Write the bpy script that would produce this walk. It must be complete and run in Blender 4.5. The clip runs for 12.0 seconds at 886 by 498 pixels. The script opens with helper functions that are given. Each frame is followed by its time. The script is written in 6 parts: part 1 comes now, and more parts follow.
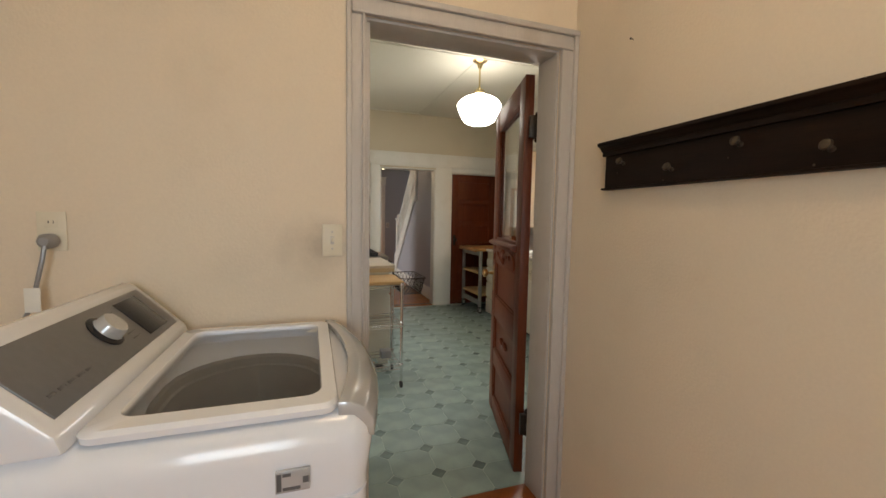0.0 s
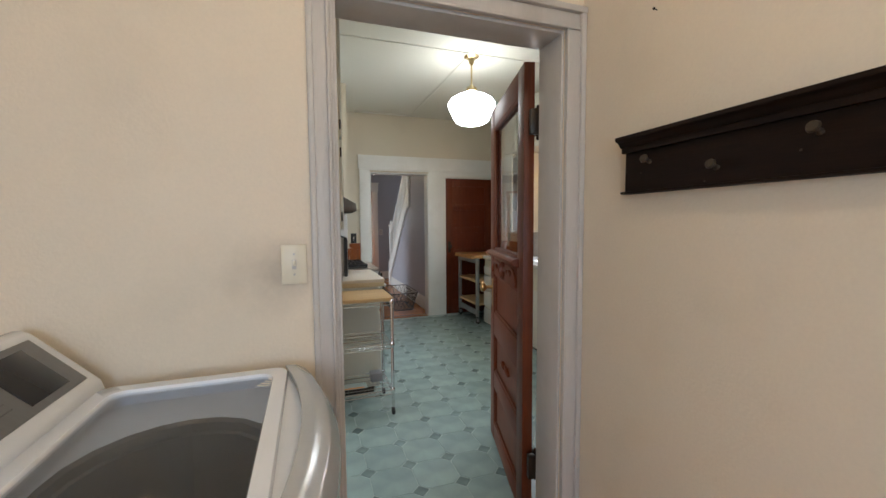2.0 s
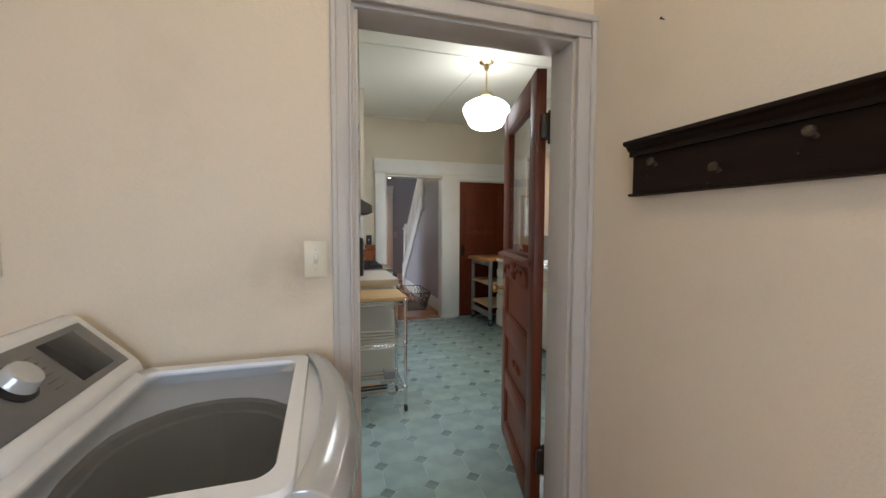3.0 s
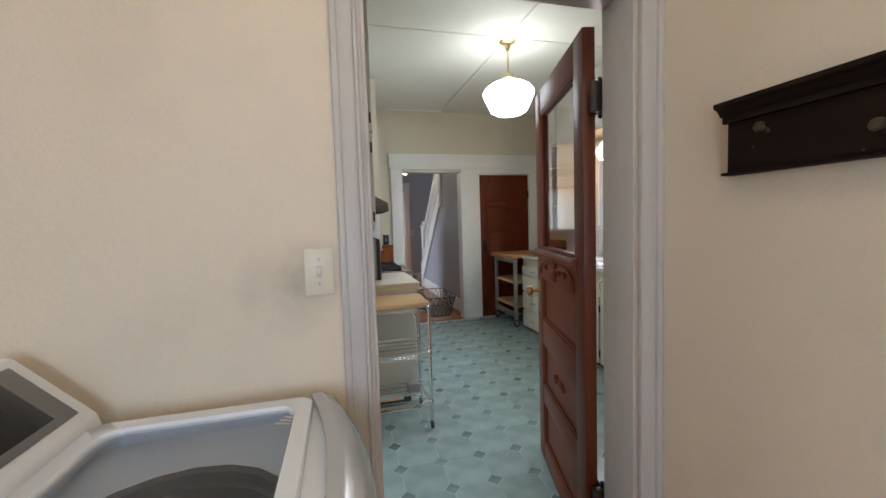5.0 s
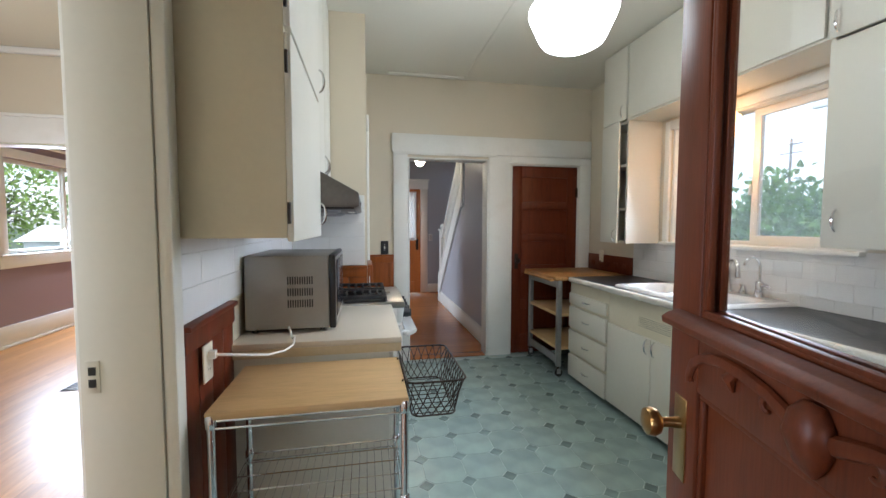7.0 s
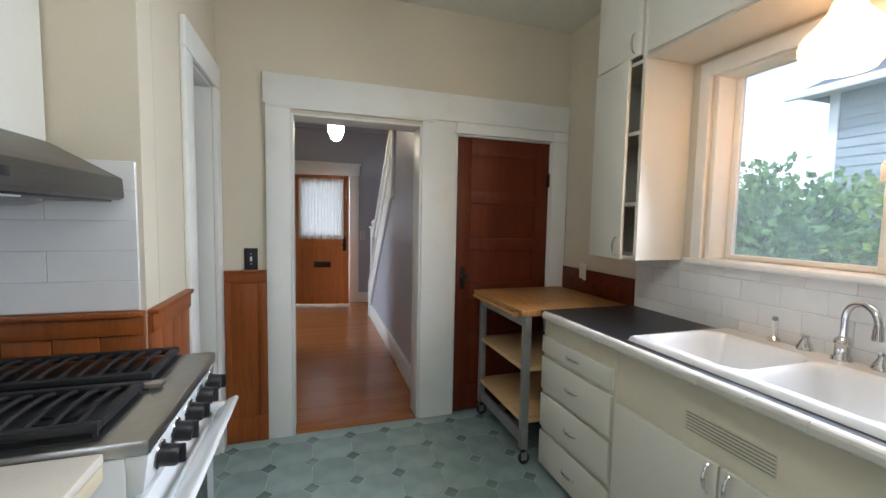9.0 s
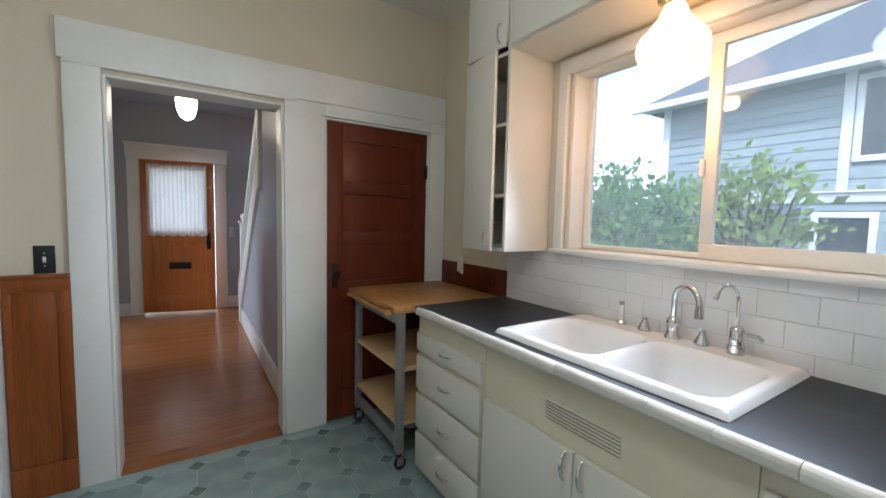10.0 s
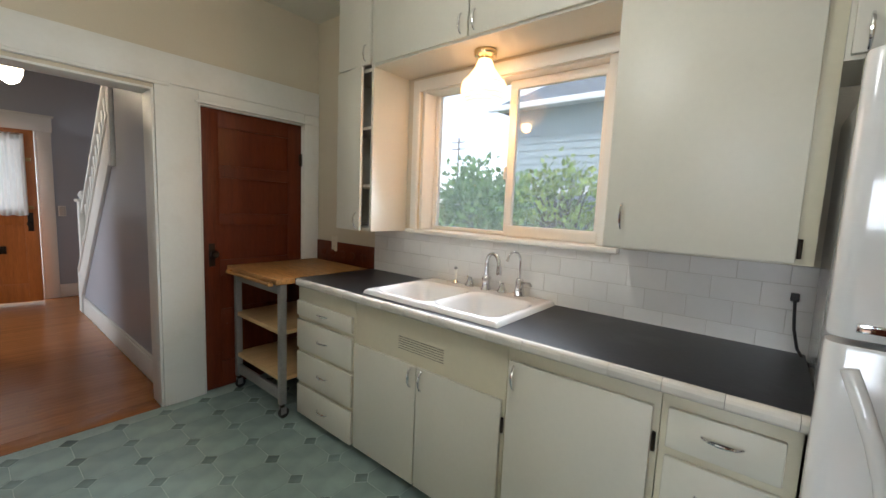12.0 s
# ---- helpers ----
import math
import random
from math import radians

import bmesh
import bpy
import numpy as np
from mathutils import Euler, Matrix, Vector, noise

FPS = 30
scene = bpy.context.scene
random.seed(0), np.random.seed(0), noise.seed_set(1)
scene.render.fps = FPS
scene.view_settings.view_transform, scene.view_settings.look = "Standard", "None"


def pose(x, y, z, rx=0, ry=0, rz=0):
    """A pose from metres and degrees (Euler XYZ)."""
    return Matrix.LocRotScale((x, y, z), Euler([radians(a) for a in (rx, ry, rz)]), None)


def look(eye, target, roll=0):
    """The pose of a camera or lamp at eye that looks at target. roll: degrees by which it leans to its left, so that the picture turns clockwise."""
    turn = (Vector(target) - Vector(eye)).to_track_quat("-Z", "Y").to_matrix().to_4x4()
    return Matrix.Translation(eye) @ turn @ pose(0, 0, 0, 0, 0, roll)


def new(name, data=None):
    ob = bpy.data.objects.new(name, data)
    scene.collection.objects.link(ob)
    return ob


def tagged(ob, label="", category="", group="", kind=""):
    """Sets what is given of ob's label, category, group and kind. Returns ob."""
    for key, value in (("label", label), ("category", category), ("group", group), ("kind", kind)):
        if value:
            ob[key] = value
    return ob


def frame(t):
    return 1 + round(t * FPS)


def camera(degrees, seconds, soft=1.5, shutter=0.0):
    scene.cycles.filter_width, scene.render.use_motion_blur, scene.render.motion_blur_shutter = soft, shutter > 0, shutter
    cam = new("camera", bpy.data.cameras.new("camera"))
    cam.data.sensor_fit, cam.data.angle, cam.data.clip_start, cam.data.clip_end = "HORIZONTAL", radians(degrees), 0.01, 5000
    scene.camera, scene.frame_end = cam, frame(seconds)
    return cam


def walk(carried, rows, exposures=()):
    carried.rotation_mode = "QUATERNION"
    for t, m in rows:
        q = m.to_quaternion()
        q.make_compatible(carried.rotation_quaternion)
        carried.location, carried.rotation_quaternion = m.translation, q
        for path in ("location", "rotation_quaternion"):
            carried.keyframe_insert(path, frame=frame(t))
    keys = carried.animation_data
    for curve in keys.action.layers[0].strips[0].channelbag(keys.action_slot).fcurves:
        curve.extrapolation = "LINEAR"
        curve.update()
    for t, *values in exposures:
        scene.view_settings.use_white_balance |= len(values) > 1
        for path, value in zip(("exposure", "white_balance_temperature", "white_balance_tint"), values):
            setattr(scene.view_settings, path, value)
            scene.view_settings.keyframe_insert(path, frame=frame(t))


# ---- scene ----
cam = camera(96.3, 12.0)
PATH = [
    (0, (0.1, 0.121, 1.308), (0.74, 2.009, 1.154), 1.0),
    (0.5, (0.163, 0.391, 1.305), (0.86, 2.262, 1.176), 1.7),
    (1, (0.226, 0.538, 1.332), (0.917, 2.413, 1.239), 1.5),
    (1.5, (0.213, 0.541, 1.334), (0.844, 2.436, 1.233), 0.4),
    (2, (0.211, 0.368, 1.342), (0.868, 2.252, 1.207), -0.4),
    (2.5, (0.2, 0.24, 1.346), (0.809, 2.142, 1.237), -0.3),
    (3, (0.193, 0.307, 1.326), (0.785, 2.214, 1.211), 0.2),
    (3.5, (0.164, 0.405, 1.353), (0.73, 2.322, 1.269), -0.0),
    (3.7, (0.164, 0.413, 1.348), (0.707, 2.336, 1.28), -0.2),
    (5.5, (0.318, 0.825, 1.331), (0.818, 2.756, 1.185), -2.2),
    (6, (0.457, 1.168, 1.351), (0.894, 3.116, 1.236), -1.5),
    (6.5, (0.595, 1.485, 1.359), (0.957, 3.447, 1.224), -0.4),
    (6.7, (0.622, 1.633, 1.345), (0.997, 3.594, 1.229), -0.0),
    (8.3, (0.911, 2.735, 1.37), (1.317, 4.686, 1.201), -0.2),
    (8.5, (0.986, 2.868, 1.37), (1.5, 4.789, 1.158), 0.1),
    (9, (1.204, 3.144, 1.388), (1.813, 5.043, 1.245), 1.1),
    (9.5, (1.349, 3.272, 1.371), (2.195, 5.078, 1.211), 2.1),
    (10, (1.392, 3.231, 1.361), (2.472, 4.908, 1.214), 1.3),
    (10.5, (1.297, 3.14, 1.383), (2.622, 4.63, 1.224), 0.8),
    (11, (1.241, 3.034, 1.381), (2.69, 4.402, 1.207), 1.2),
    (11.5, (1.183, 2.919, 1.391), (2.69, 4.215, 1.17), 2.2),
    (12, (1.096, 2.814, 1.386), (2.636, 4.072, 1.169), 2.4),
]
EXPOSURES = [(0, -0.14, 6950, 12.5), (0.5, 0.08, 6150, 11), (1.0, 0.12, 5800, 10), (1.5, 0.14, 5800, 10), (2.5, 0.06, 5850, 10), (3.5, 0.06, 5750, 10), (5.5, 0.13, 5600, 10), (6.0, 0.18, 5700, 10), (6.5, 0.32, 5600, 10),
             (8.5, 0.42, 5550, 10), (9.0, 0.36, 5600, 10), (9.5, 0.4, 5500, 10), (10.0, 0.32, 5450, 10), (10.5, 0.1, 5650, 10), (11.0, 0.0, 5850, 10), (11.5, 0.1, 6050, 10), (12, 0.25, 6000, 10)]
walk(cam, [(t, look(eye, target, roll)) for t, eye, target, roll in PATH], EXPOSURES)

# ---- world, sun and lamps ----
world = bpy.data.worlds.new("sky")
scene.world = world
world.use_nodes = True
wn, wl = world.node_tree.nodes, world.node_tree.links
sky = wn.new("ShaderNodeTexSky")
sky.sky_type, sky.sun_disc = "NISHITA", False
sky.sun_elevation, sky.sun_rotation = radians(52), radians(249)
sky.air_density, sky.dust_density = 1.0, 1.2
haze = wn.new("ShaderNodeHueSaturation")
haze.inputs["Saturation"].default_value, haze.inputs["Value"].default_value = 0.35, 2.2
wl.new(sky.outputs["Color"], haze.inputs["Color"])
wl.new(haze.outputs["Color"], wn["Background"].inputs["Color"])
wn["Background"].inputs["Strength"].default_value = 0.15

sun = new("sun", bpy.data.lights.new("sun", "SUN"))
sun.data.energy, sun.data.angle, sun.data.color = 3.4, radians(12), (1.0, 0.97, 0.92)
sun.matrix_world = look((-8, -3, 11), (0, 0, 0))


def area_lamp(name, eye, target, w, h, power, color):
    ob = new(name, bpy.data.lights.new(name, "AREA"))
    ob.data.shape, ob.data.size, ob.data.size_y = "RECTANGLE", w, h
    ob.data.energy, ob.data.color = power, color
    ob.matrix_world = look(eye, target)
    return ob


def point_lamp(name, at, power, color, radius):
    ob = new(name, bpy.data.lights.new(name, "POINT"))
    ob.location = at
    ob.data.energy, ob.data.color, ob.data.shadow_soft_size = power, color, radius
    return ob


DAY = (0.90, 0.95, 1.0)
kitchen_day = area_lamp("kitchen_window_daylight", (2.90, 4.0, 1.63), (1.0, 4.0, 1.1), 1.05, 0.65, 17, DAY)
kitchen_day.data.spread = radians(125)
area_lamp("laundry_window_daylight", (-0.25, -1.47, 1.5), (0.0, 2.0, 1.0), 0.9, 1.0, 21, (0.72, 0.87, 1.0))
area_lamp("living_window_daylight", (-3.15, 8.1, 1.55), (-1.0, 8.1, 0.4), 1.7, 1.0, 115, DAY)
area_lamp("dining_window_daylight", (-3.15, 2.75, 1.5), (1.0, 2.65, 0.9), 1.6, 1.1, 66, DAY)
point_lamp("sink_bulb", (2.872, 4.036, 1.885), 5.4, (1.0, 0.45, 0.14), 0.03)
area_lamp("entry_daylight", (1.35, 10.06, 1.1), (1.35, 8.0, 1.09), 0.8, 1.9, 9, DAY)

# ---- materials ----
def rgb(c, k=1.0):
    return tuple(min(1.0, v * k) for v in c[:3]) + (1.0,)


def mat(name, color, rough=0.5, metal=0.0, var=0.08, fine=60.0, coarse=2.0, bump=0.05, stretch=(1, 1, 1), spread=0.0,
        dirt=None, dirt_amount=0.0, spec=0.5, coat=0.0):
    """A surface with grain at two scales, fine relief and, where asked, stains and a shift from piece to piece."""
    m = bpy.data.materials.new(name)
    m.use_nodes = True
    n, l = m.node_tree.nodes, m.node_tree.links
    b = n["Principled BSDF"]
    b.inputs["Roughness"].default_value, b.inputs["Metallic"].default_value = rough, metal
    b.inputs["Specular IOR Level"].default_value = spec
    b.inputs["Coat Weight"].default_value, b.inputs["Coat Roughness"].default_value = coat, 0.12
    co, mp = n.new("ShaderNodeTexCoord"), n.new("ShaderNodeMapping")
    mp.inputs["Scale"].default_value = stretch
    l.new(co.outputs["Object"], mp.inputs["Vector"])
    small, large = n.new("ShaderNodeTexNoise"), n.new("ShaderNodeTexNoise")
    small.inputs["Scale"].default_value, small.inputs["Detail"].default_value = fine, 4
    large.inputs["Scale"].default_value, large.inputs["Detail"].default_value = coarse, 3
    l.new(mp.outputs["Vector"], small.inputs["Vector"])
    l.new(mp.outputs["Vector"], large.inputs["Vector"])
    add = n.new("ShaderNodeMath")
    add.operation = "ADD"
    l.new(small.outputs["Fac"], add.inputs[0])
    l.new(large.outputs["Fac"], add.inputs[1])
    ramp = n.new("ShaderNodeMapRange")
    ramp.inputs["From Min"].default_value, ramp.inputs["From Max"].default_value = 0.65, 1.35
    l.new(add.outputs[0], ramp.inputs["Value"])
    mix = n.new("ShaderNodeMix")
    mix.data_type = "RGBA"
    mix.inputs["A"].default_value, mix.inputs["B"].default_value = rgb(color, 1 - var), rgb(color, 1 + var)
    l.new(ramp.outputs["Result"], mix.inputs["Factor"])
    out = mix.outputs["Result"]
    if dirt:
        patch = n.new("ShaderNodeTexNoise")
        patch.inputs["Scale"].default_value, patch.inputs["Detail"].default_value = coarse * 1.7, 6
        l.new(co.outputs["Object"], patch.inputs["Vector"])
        cut = n.new("ShaderNodeMapRange")
        cut.inputs["From Min"].default_value, cut.inputs["From Max"].default_value = 0.55, 0.75
        cut.inputs["To Max"].default_value = dirt_amount
        l.new(patch.outputs["Fac"], cut.inputs["Value"])
        over = n.new("ShaderNodeMix")
        over.data_type = "RGBA"
        over.inputs["B"].default_value = rgb(dirt)
        l.new(cut.outputs["Result"], over.inputs["Factor"])
        l.new(out, over.inputs["A"])
        out = over.outputs["Result"]
    if spread:
        info, hsv, span = n.new("ShaderNodeObjectInfo"), n.new("ShaderNodeHueSaturation"), n.new("ShaderNodeMapRange")
        span.inputs["To Min"].default_value, span.inputs["To Max"].default_value = 1 - spread, 1 + spread
        l.new(info.outputs["Random"], span.inputs["Value"])
        l.new(span.outputs["Result"], hsv.inputs["Value"])
        l.new(out, hsv.inputs["Color"])
        out = hsv.outputs["Color"]
    l.new(out, b.inputs["Base Color"])
    if bump:
        bp = n.new("ShaderNodeBump")
        bp.inputs["Strength"].default_value, bp.inputs["Distance"].default_value = bump, 0.01
        l.new(add.outputs[0], bp.inputs["Height"])
        l.new(bp.outputs["Normal"], b.inputs["Normal"])
    return m


def glow(name, color, strength):
    m = bpy.data.materials.new(name)
    m.use_nodes = True
    b = m.node_tree.nodes["Principled BSDF"]
    b.inputs["Base Color"].default_value = (0.9, 0.9, 0.88, 1)
    b.inputs["Roughness"].default_value = 0.2
    b.inputs["Emission Color"].default_value = rgb(color)
    b.inputs["Emission Strength"].default_value = strength
    return m


def glass(name, tint=(1, 1, 1), rough=0.0):
    m = bpy.data.materials.new(name)
    m.use_nodes = True
    n, l = m.node_tree.nodes, m.node_tree.links
    n.remove(n["Principled BSDF"])
    t, g, f, x = n.new("ShaderNodeBsdfTransparent"), n.new("ShaderNodeBsdfGlossy"), n.new("ShaderNodeLayerWeight"), n.new("ShaderNodeMixShader")
    pw, sc = n.new("ShaderNodeMath"), n.new("ShaderNodeMapRange")
    pw.operation, pw.inputs[1].default_value = "POWER", 4.0
    sc.inputs["To Min"].default_value, sc.inputs["To Max"].default_value = 0.035, 0.6
    t.inputs["Color"].default_value = rgb(tint)
    g.inputs["Roughness"].default_value = rough
    l.new(f.outputs["Facing"], pw.inputs[0])
    l.new(pw.outputs[0], sc.inputs["Value"])
    l.new(sc.outputs["Result"], x.inputs[0])
    l.new(t.outputs[0], x.inputs[1])
    l.new(g.outputs[0], x.inputs[2])
    l.new(x.outputs[0], n["Material Output"].inputs[0])
    return m


CREAM = mat("cream_wall_paint", (0.66, 0.59, 0.45), 0.6, var=0.03, fine=140, coarse=1.2, bump=0.08, dirt=(0.50, 0.43, 0.31), dirt_amount=0.25)
LAUNDRY = mat("laundry_wall_paint", (0.76, 0.655, 0.515), 0.55, var=0.03, fine=120, coarse=1.5, bump=0.12, dirt=(0.52, 0.43, 0.31), dirt_amount=0.2)
CEILING = mat("ceiling_paint", (0.74, 0.72, 0.62), 0.7, var=0.03, fine=90, coarse=1.0, bump=0.06)
WHITE = mat("white_trim_paint", (0.80, 0.79, 0.73), 0.38, var=0.02, fine=40, coarse=3, bump=0.05, dirt=(0.60, 0.56, 0.46), dirt_amount=0.22)
GREYTRIM = mat("grey_trim_paint", (0.53, 0.50, 0.47), 0.42, var=0.05, fine=45, coarse=4, bump=0.10, stretch=(6, 6, 0.6), dirt=(0.38, 0.34, 0.29), dirt_amount=0.4)
CABINETFRAME = mat("yellowed_cabinet_frame", (0.64, 0.60, 0.455), 0.4, var=0.03, fine=50, coarse=2, bump=0.05, dirt=(0.55, 0.48, 0.33), dirt_amount=0.25)
CABINET = mat("cream_cabinet_paint", (0.68, 0.66, 0.57), 0.38, var=0.02, fine=50, coarse=2, bump=0.04, dirt=(0.60, 0.55, 0.42), dirt_amount=0.18)
PALEGREY = mat("lavender_hall_paint", (0.425, 0.440, 0.482), 0.38, var=0.03, fine=100, coarse=1.5, bump=0.05)
MAUVE = mat("mauve_wall_paint", (0.30, 0.22, 0.24), 0.5, var=0.04, fine=100, coarse=1.5, bump=0.05)
LIME = mat("lime_wall_paint", (0.46, 0.52, 0.06), 0.5, var=0.03, fine=100, coarse=1.5, bump=0.05)
REDWOOD = mat("stained_fir", (0.120, 0.022, 0.006), 0.38, var=0.30, fine=20, coarse=3, bump=0.04, stretch=(9, 9, 0.7), coat=0.06, spec=0.3)
DOORWOOD = mat("dark_red_door_stain", (0.108, 0.0235, 0.0065), 0.42, var=0.28, fine=20, coarse=3, bump=0.04, stretch=(9, 9, 0.7), coat=0.0, spec=0.3)
WAINSCOT = mat("orange_brown_panelling", (0.26, 0.070, 0.013), 0.38, var=0.28, fine=22, coarse=3, bump=0.04, stretch=(9, 9, 0.6), coat=0.06, spec=0.35)
BUTCHER = mat("butcher_block", (0.42, 0.205, 0.062), 0.38, var=0.34, fine=14, coarse=5, bump=0.03, stretch=(8, 1.2, 8))
MAPLE = mat("pale_maple_board", (0.60, 0.40, 0.19), 0.42, var=0.12, fine=14, coarse=3, bump=0.03, stretch=(1, 8, 8))
HALLFLOOR = mat("red_oak_floor", (0.37, 0.140, 0.042), 0.24, var=0.25, fine=16, coarse=3, bump=0.015, stretch=(0.8, 9, 9), spread=0.09)
DINFLOOR = mat("honey_oak_floor", (0.46, 0.22, 0.08), 0.34, var=0.18, fine=16, coarse=3, bump=0.03, stretch=(9, 0.8, 9), spread=0.14)
TILE = mat("green_vinyl_tile", (0.285, 0.375, 0.352), 0.25, var=0.16, fine=9, coarse=3.2, bump=0.012, spread=0.07)
TILEDOT = mat("dark_green_vinyl_tile", (0.180, 0.240, 0.230), 0.26, var=0.22, fine=14, coarse=5, bump=0.015, spread=0.30)
GROUT = mat("pale_vinyl_joint", (0.32, 0.41, 0.385), 0.4, var=0.2, fine=60, coarse=6)
WHITETILE = mat("white_glazed_tile", (0.78, 0.77, 0.74), 0.12, var=0.02, fine=20, coarse=4, bump=0.02, spread=0.03)
EDGETILE = mat("worn_edge_tile", (0.66, 0.635, 0.57), 0.2, var=0.05, fine=30, coarse=5, bump=0.03, spread=0.06, dirt=(0.35, 0.31, 0.24), dirt_amount=0.5)
TILEJOINT = mat("tile_grout", (0.60, 0.575, 0.53), 0.7, var=0.08)
LAMINATE = mat("black_laminate", (0.015, 0.016, 0.019), 0.36, var=0.35, fine=50, coarse=3, bump=0.03, dirt=(0.10, 0.10, 0.11), dirt_amount=0.30, spec=0.32)
ENAMEL = mat("white_enamel", (0.74, 0.745, 0.735), 0.10, var=0.01, bump=0.0, coat=0.4)
WASHERWHITE = mat("washer_enamel", (0.80, 0.82, 0.86), 0.14, var=0.01, bump=0.0, coat=0.4)
SILVERPLASTIC = mat("silver_grey_plastic", (0.30, 0.30, 0.31), 0.35, metal=0.4, var=0.05, bump=0.02)
SCREEN = mat("dark_display", (0.020, 0.019, 0.021), 0.16, bump=0.0, spec=0.3)
CHROME = mat("chrome", (0.72, 0.72, 0.73), 0.10, metal=1.0, var=0.02, bump=0.0)
STEEL = mat("brushed_steel", (0.50, 0.49, 0.47), 0.30, metal=1.0, var=0.10, fine=30, coarse=4, bump=0.02, stretch=(1, 1, 14))
CASTALU = mat("grey_painted_steel", (0.30, 0.30, 0.29), 0.42, metal=0.5, var=0.12, fine=50, coarse=6)
BLACK = mat("black_plastic", (0.016, 0.016, 0.017), 0.35, var=0.2)
IRON = mat("cast_iron", (0.014, 0.014, 0.015), 0.5, var=0.3, fine=90, bump=0.15)
DARKMETAL = mat("dark_bronze", (0.030, 0.022, 0.016), 0.38, metal=0.7, var=0.3)
BRASS = mat("aged_brass", (0.42, 0.26, 0.10), 0.28, metal=1.0, var=0.2, fine=30)
PALEBRASS = mat("pale_brass", (0.72, 0.58, 0.32), 0.25, metal=0.9, var=0.08)
ALMOND = mat("almond_plastic", (0.72, 0.66, 0.52), 0.35, var=0.03, bump=0.02)
RACKWOOD = mat("dark_walnut_stain", (0.014, 0.007, 0.004), 0.55, var=0.4, fine=25, coarse=4, bump=0.06, stretch=(9, 0.8, 9), spec=0.12)
RUBBER = mat("black_rubber", (0.02, 0.02, 0.02), 0.6, var=0.2)
CLEAR = glass("window_glass")


def glare_glass(name, veil):
    """Window glass with a pale translucent film that imitates veiling glare over the view."""
    m = glass(name)
    n, l = m.node_tree.nodes, m.node_tree.links
    src = n["Material Output"].inputs[0].links[0].from_socket
    film, x, spots, amount = n.new("ShaderNodeBsdfTranslucent"), n.new("ShaderNodeMixShader"), n.new("ShaderNodeTexNoise"), n.new("ShaderNodeMapRange")
    film.inputs["Color"].default_value = (0.92, 0.97, 1.0, 1)
    spots.inputs["Scale"].default_value, spots.inputs["Detail"].default_value = 3.0, 5
    co = n.new("ShaderNodeTexCoord")
    l.new(co.outputs["Object"], spots.inputs["Vector"])
    amount.inputs["From Min"].default_value, amount.inputs["From Max"].default_value = 0.3, 0.7
    amount.inputs["To Min"].default_value, amount.inputs["To Max"].default_value = veil * 0.7, veil * 1.3
    l.new(spots.outputs["Fac"], amount.inputs["Value"])
    l.new(amount.outputs["Result"], x.inputs[0])
    l.new(src, x.inputs[1])
    l.new(film.outputs[0], x.inputs[2])
    l.new(x.outputs[0], n["Material Output"].inputs[0])
    return m


GLAREGLASS = glare_glass("glare_veiled_window_glass", 0.16)


def smudge(m, spots, color):
    """Grime rubbed on a wall round given places: centre, reach, strength."""
    n, l = m.node_tree.nodes, m.node_tree.links
    b = n["Principled BSDF"]
    co, streak = n.new("ShaderNodeTexCoord"), n.new("ShaderNodeTexNoise")
    streak.inputs["Scale"].default_value, streak.inputs["Detail"].default_value = 14, 6
    l.new(co.outputs["Object"], streak.inputs["Vector"])
    for at, reach, strength in spots:
        far, near, amount, over = n.new("ShaderNodeVectorMath"), n.new("ShaderNodeMapRange"), n.new("ShaderNodeMath"), n.new("ShaderNodeMix")
        far.operation, far.inputs[1].default_value = "DISTANCE", at
        l.new(co.outputs["Object"], far.inputs[0])
        near.inputs["From Max"].default_value = reach
        near.inputs["To Min"].default_value, near.inputs["To Max"].default_value = strength, 0.0
        l.new(far.outputs["Value"], near.inputs["Value"])
        amount.operation = "MULTIPLY"
        l.new(near.outputs["Result"], amount.inputs[0])
        l.new(streak.outputs["Fac"], amount.inputs[1])
        over.data_type = "RGBA"
        over.inputs["B"].default_value = rgb(color)
        l.new(amount.outputs[0], over.inputs["Factor"])
        l.new(b.inputs["Base Color"].links[0].from_socket, over.inputs["A"])
        l.new(over.outputs["Result"], b.inputs["Base Color"])


smudge(LAUNDRY, [((0.12, 1.60, 1.19), 0.14, 0.6), ((0.0, 1.60, 1.15), 0.22, 0.22), ((0.18, 1.60, 1.22), 0.10, 0.6)], (0.24, 0.20, 0.15))
LIDGLASS = glass("tinted_lid_glass", (0.82, 0.84, 0.87))

# ---- building helpers ----
ORIGIN = {}


def thing(name, label, category, at=(0, 0, 0), group="", kind="", m=None):
    """An Empty at a thing's base. Its parts are given in world places, or, with m, in the thing's own axes."""
    ob = tagged(new(name), label, category, group, kind)
    ob.empty_display_size = 0.1
    if m is None:
        ob.location = at
        ORIGIN[ob] = Vector(at)
    else:
        ob.matrix_basis = m
        ORIGIN[ob] = Vector((0, 0, 0))
    return ob


def smooth(me, angle=40):
    me.polygons.foreach_set("use_smooth", [True] * len(me.polygons))
    me.set_sharp_from_angle(angle=radians(angle))


def part(name, bm, material, parent, label="", shade=True):
    base = ORIGIN.get(parent, Vector((0, 0, 0)))
    bmesh.ops.translate(bm, verts=bm.verts, vec=-base)
    me = bpy.data.meshes.new(name)
    bm.to_mesh(me)
    bm.free()
    me.materials.append(material)
    if shade:
        smooth(me)
    ob = new(name, me)
    ob.parent = parent
    ORIGIN[ob] = base
    if label:
        tagged(ob, label)
    return ob


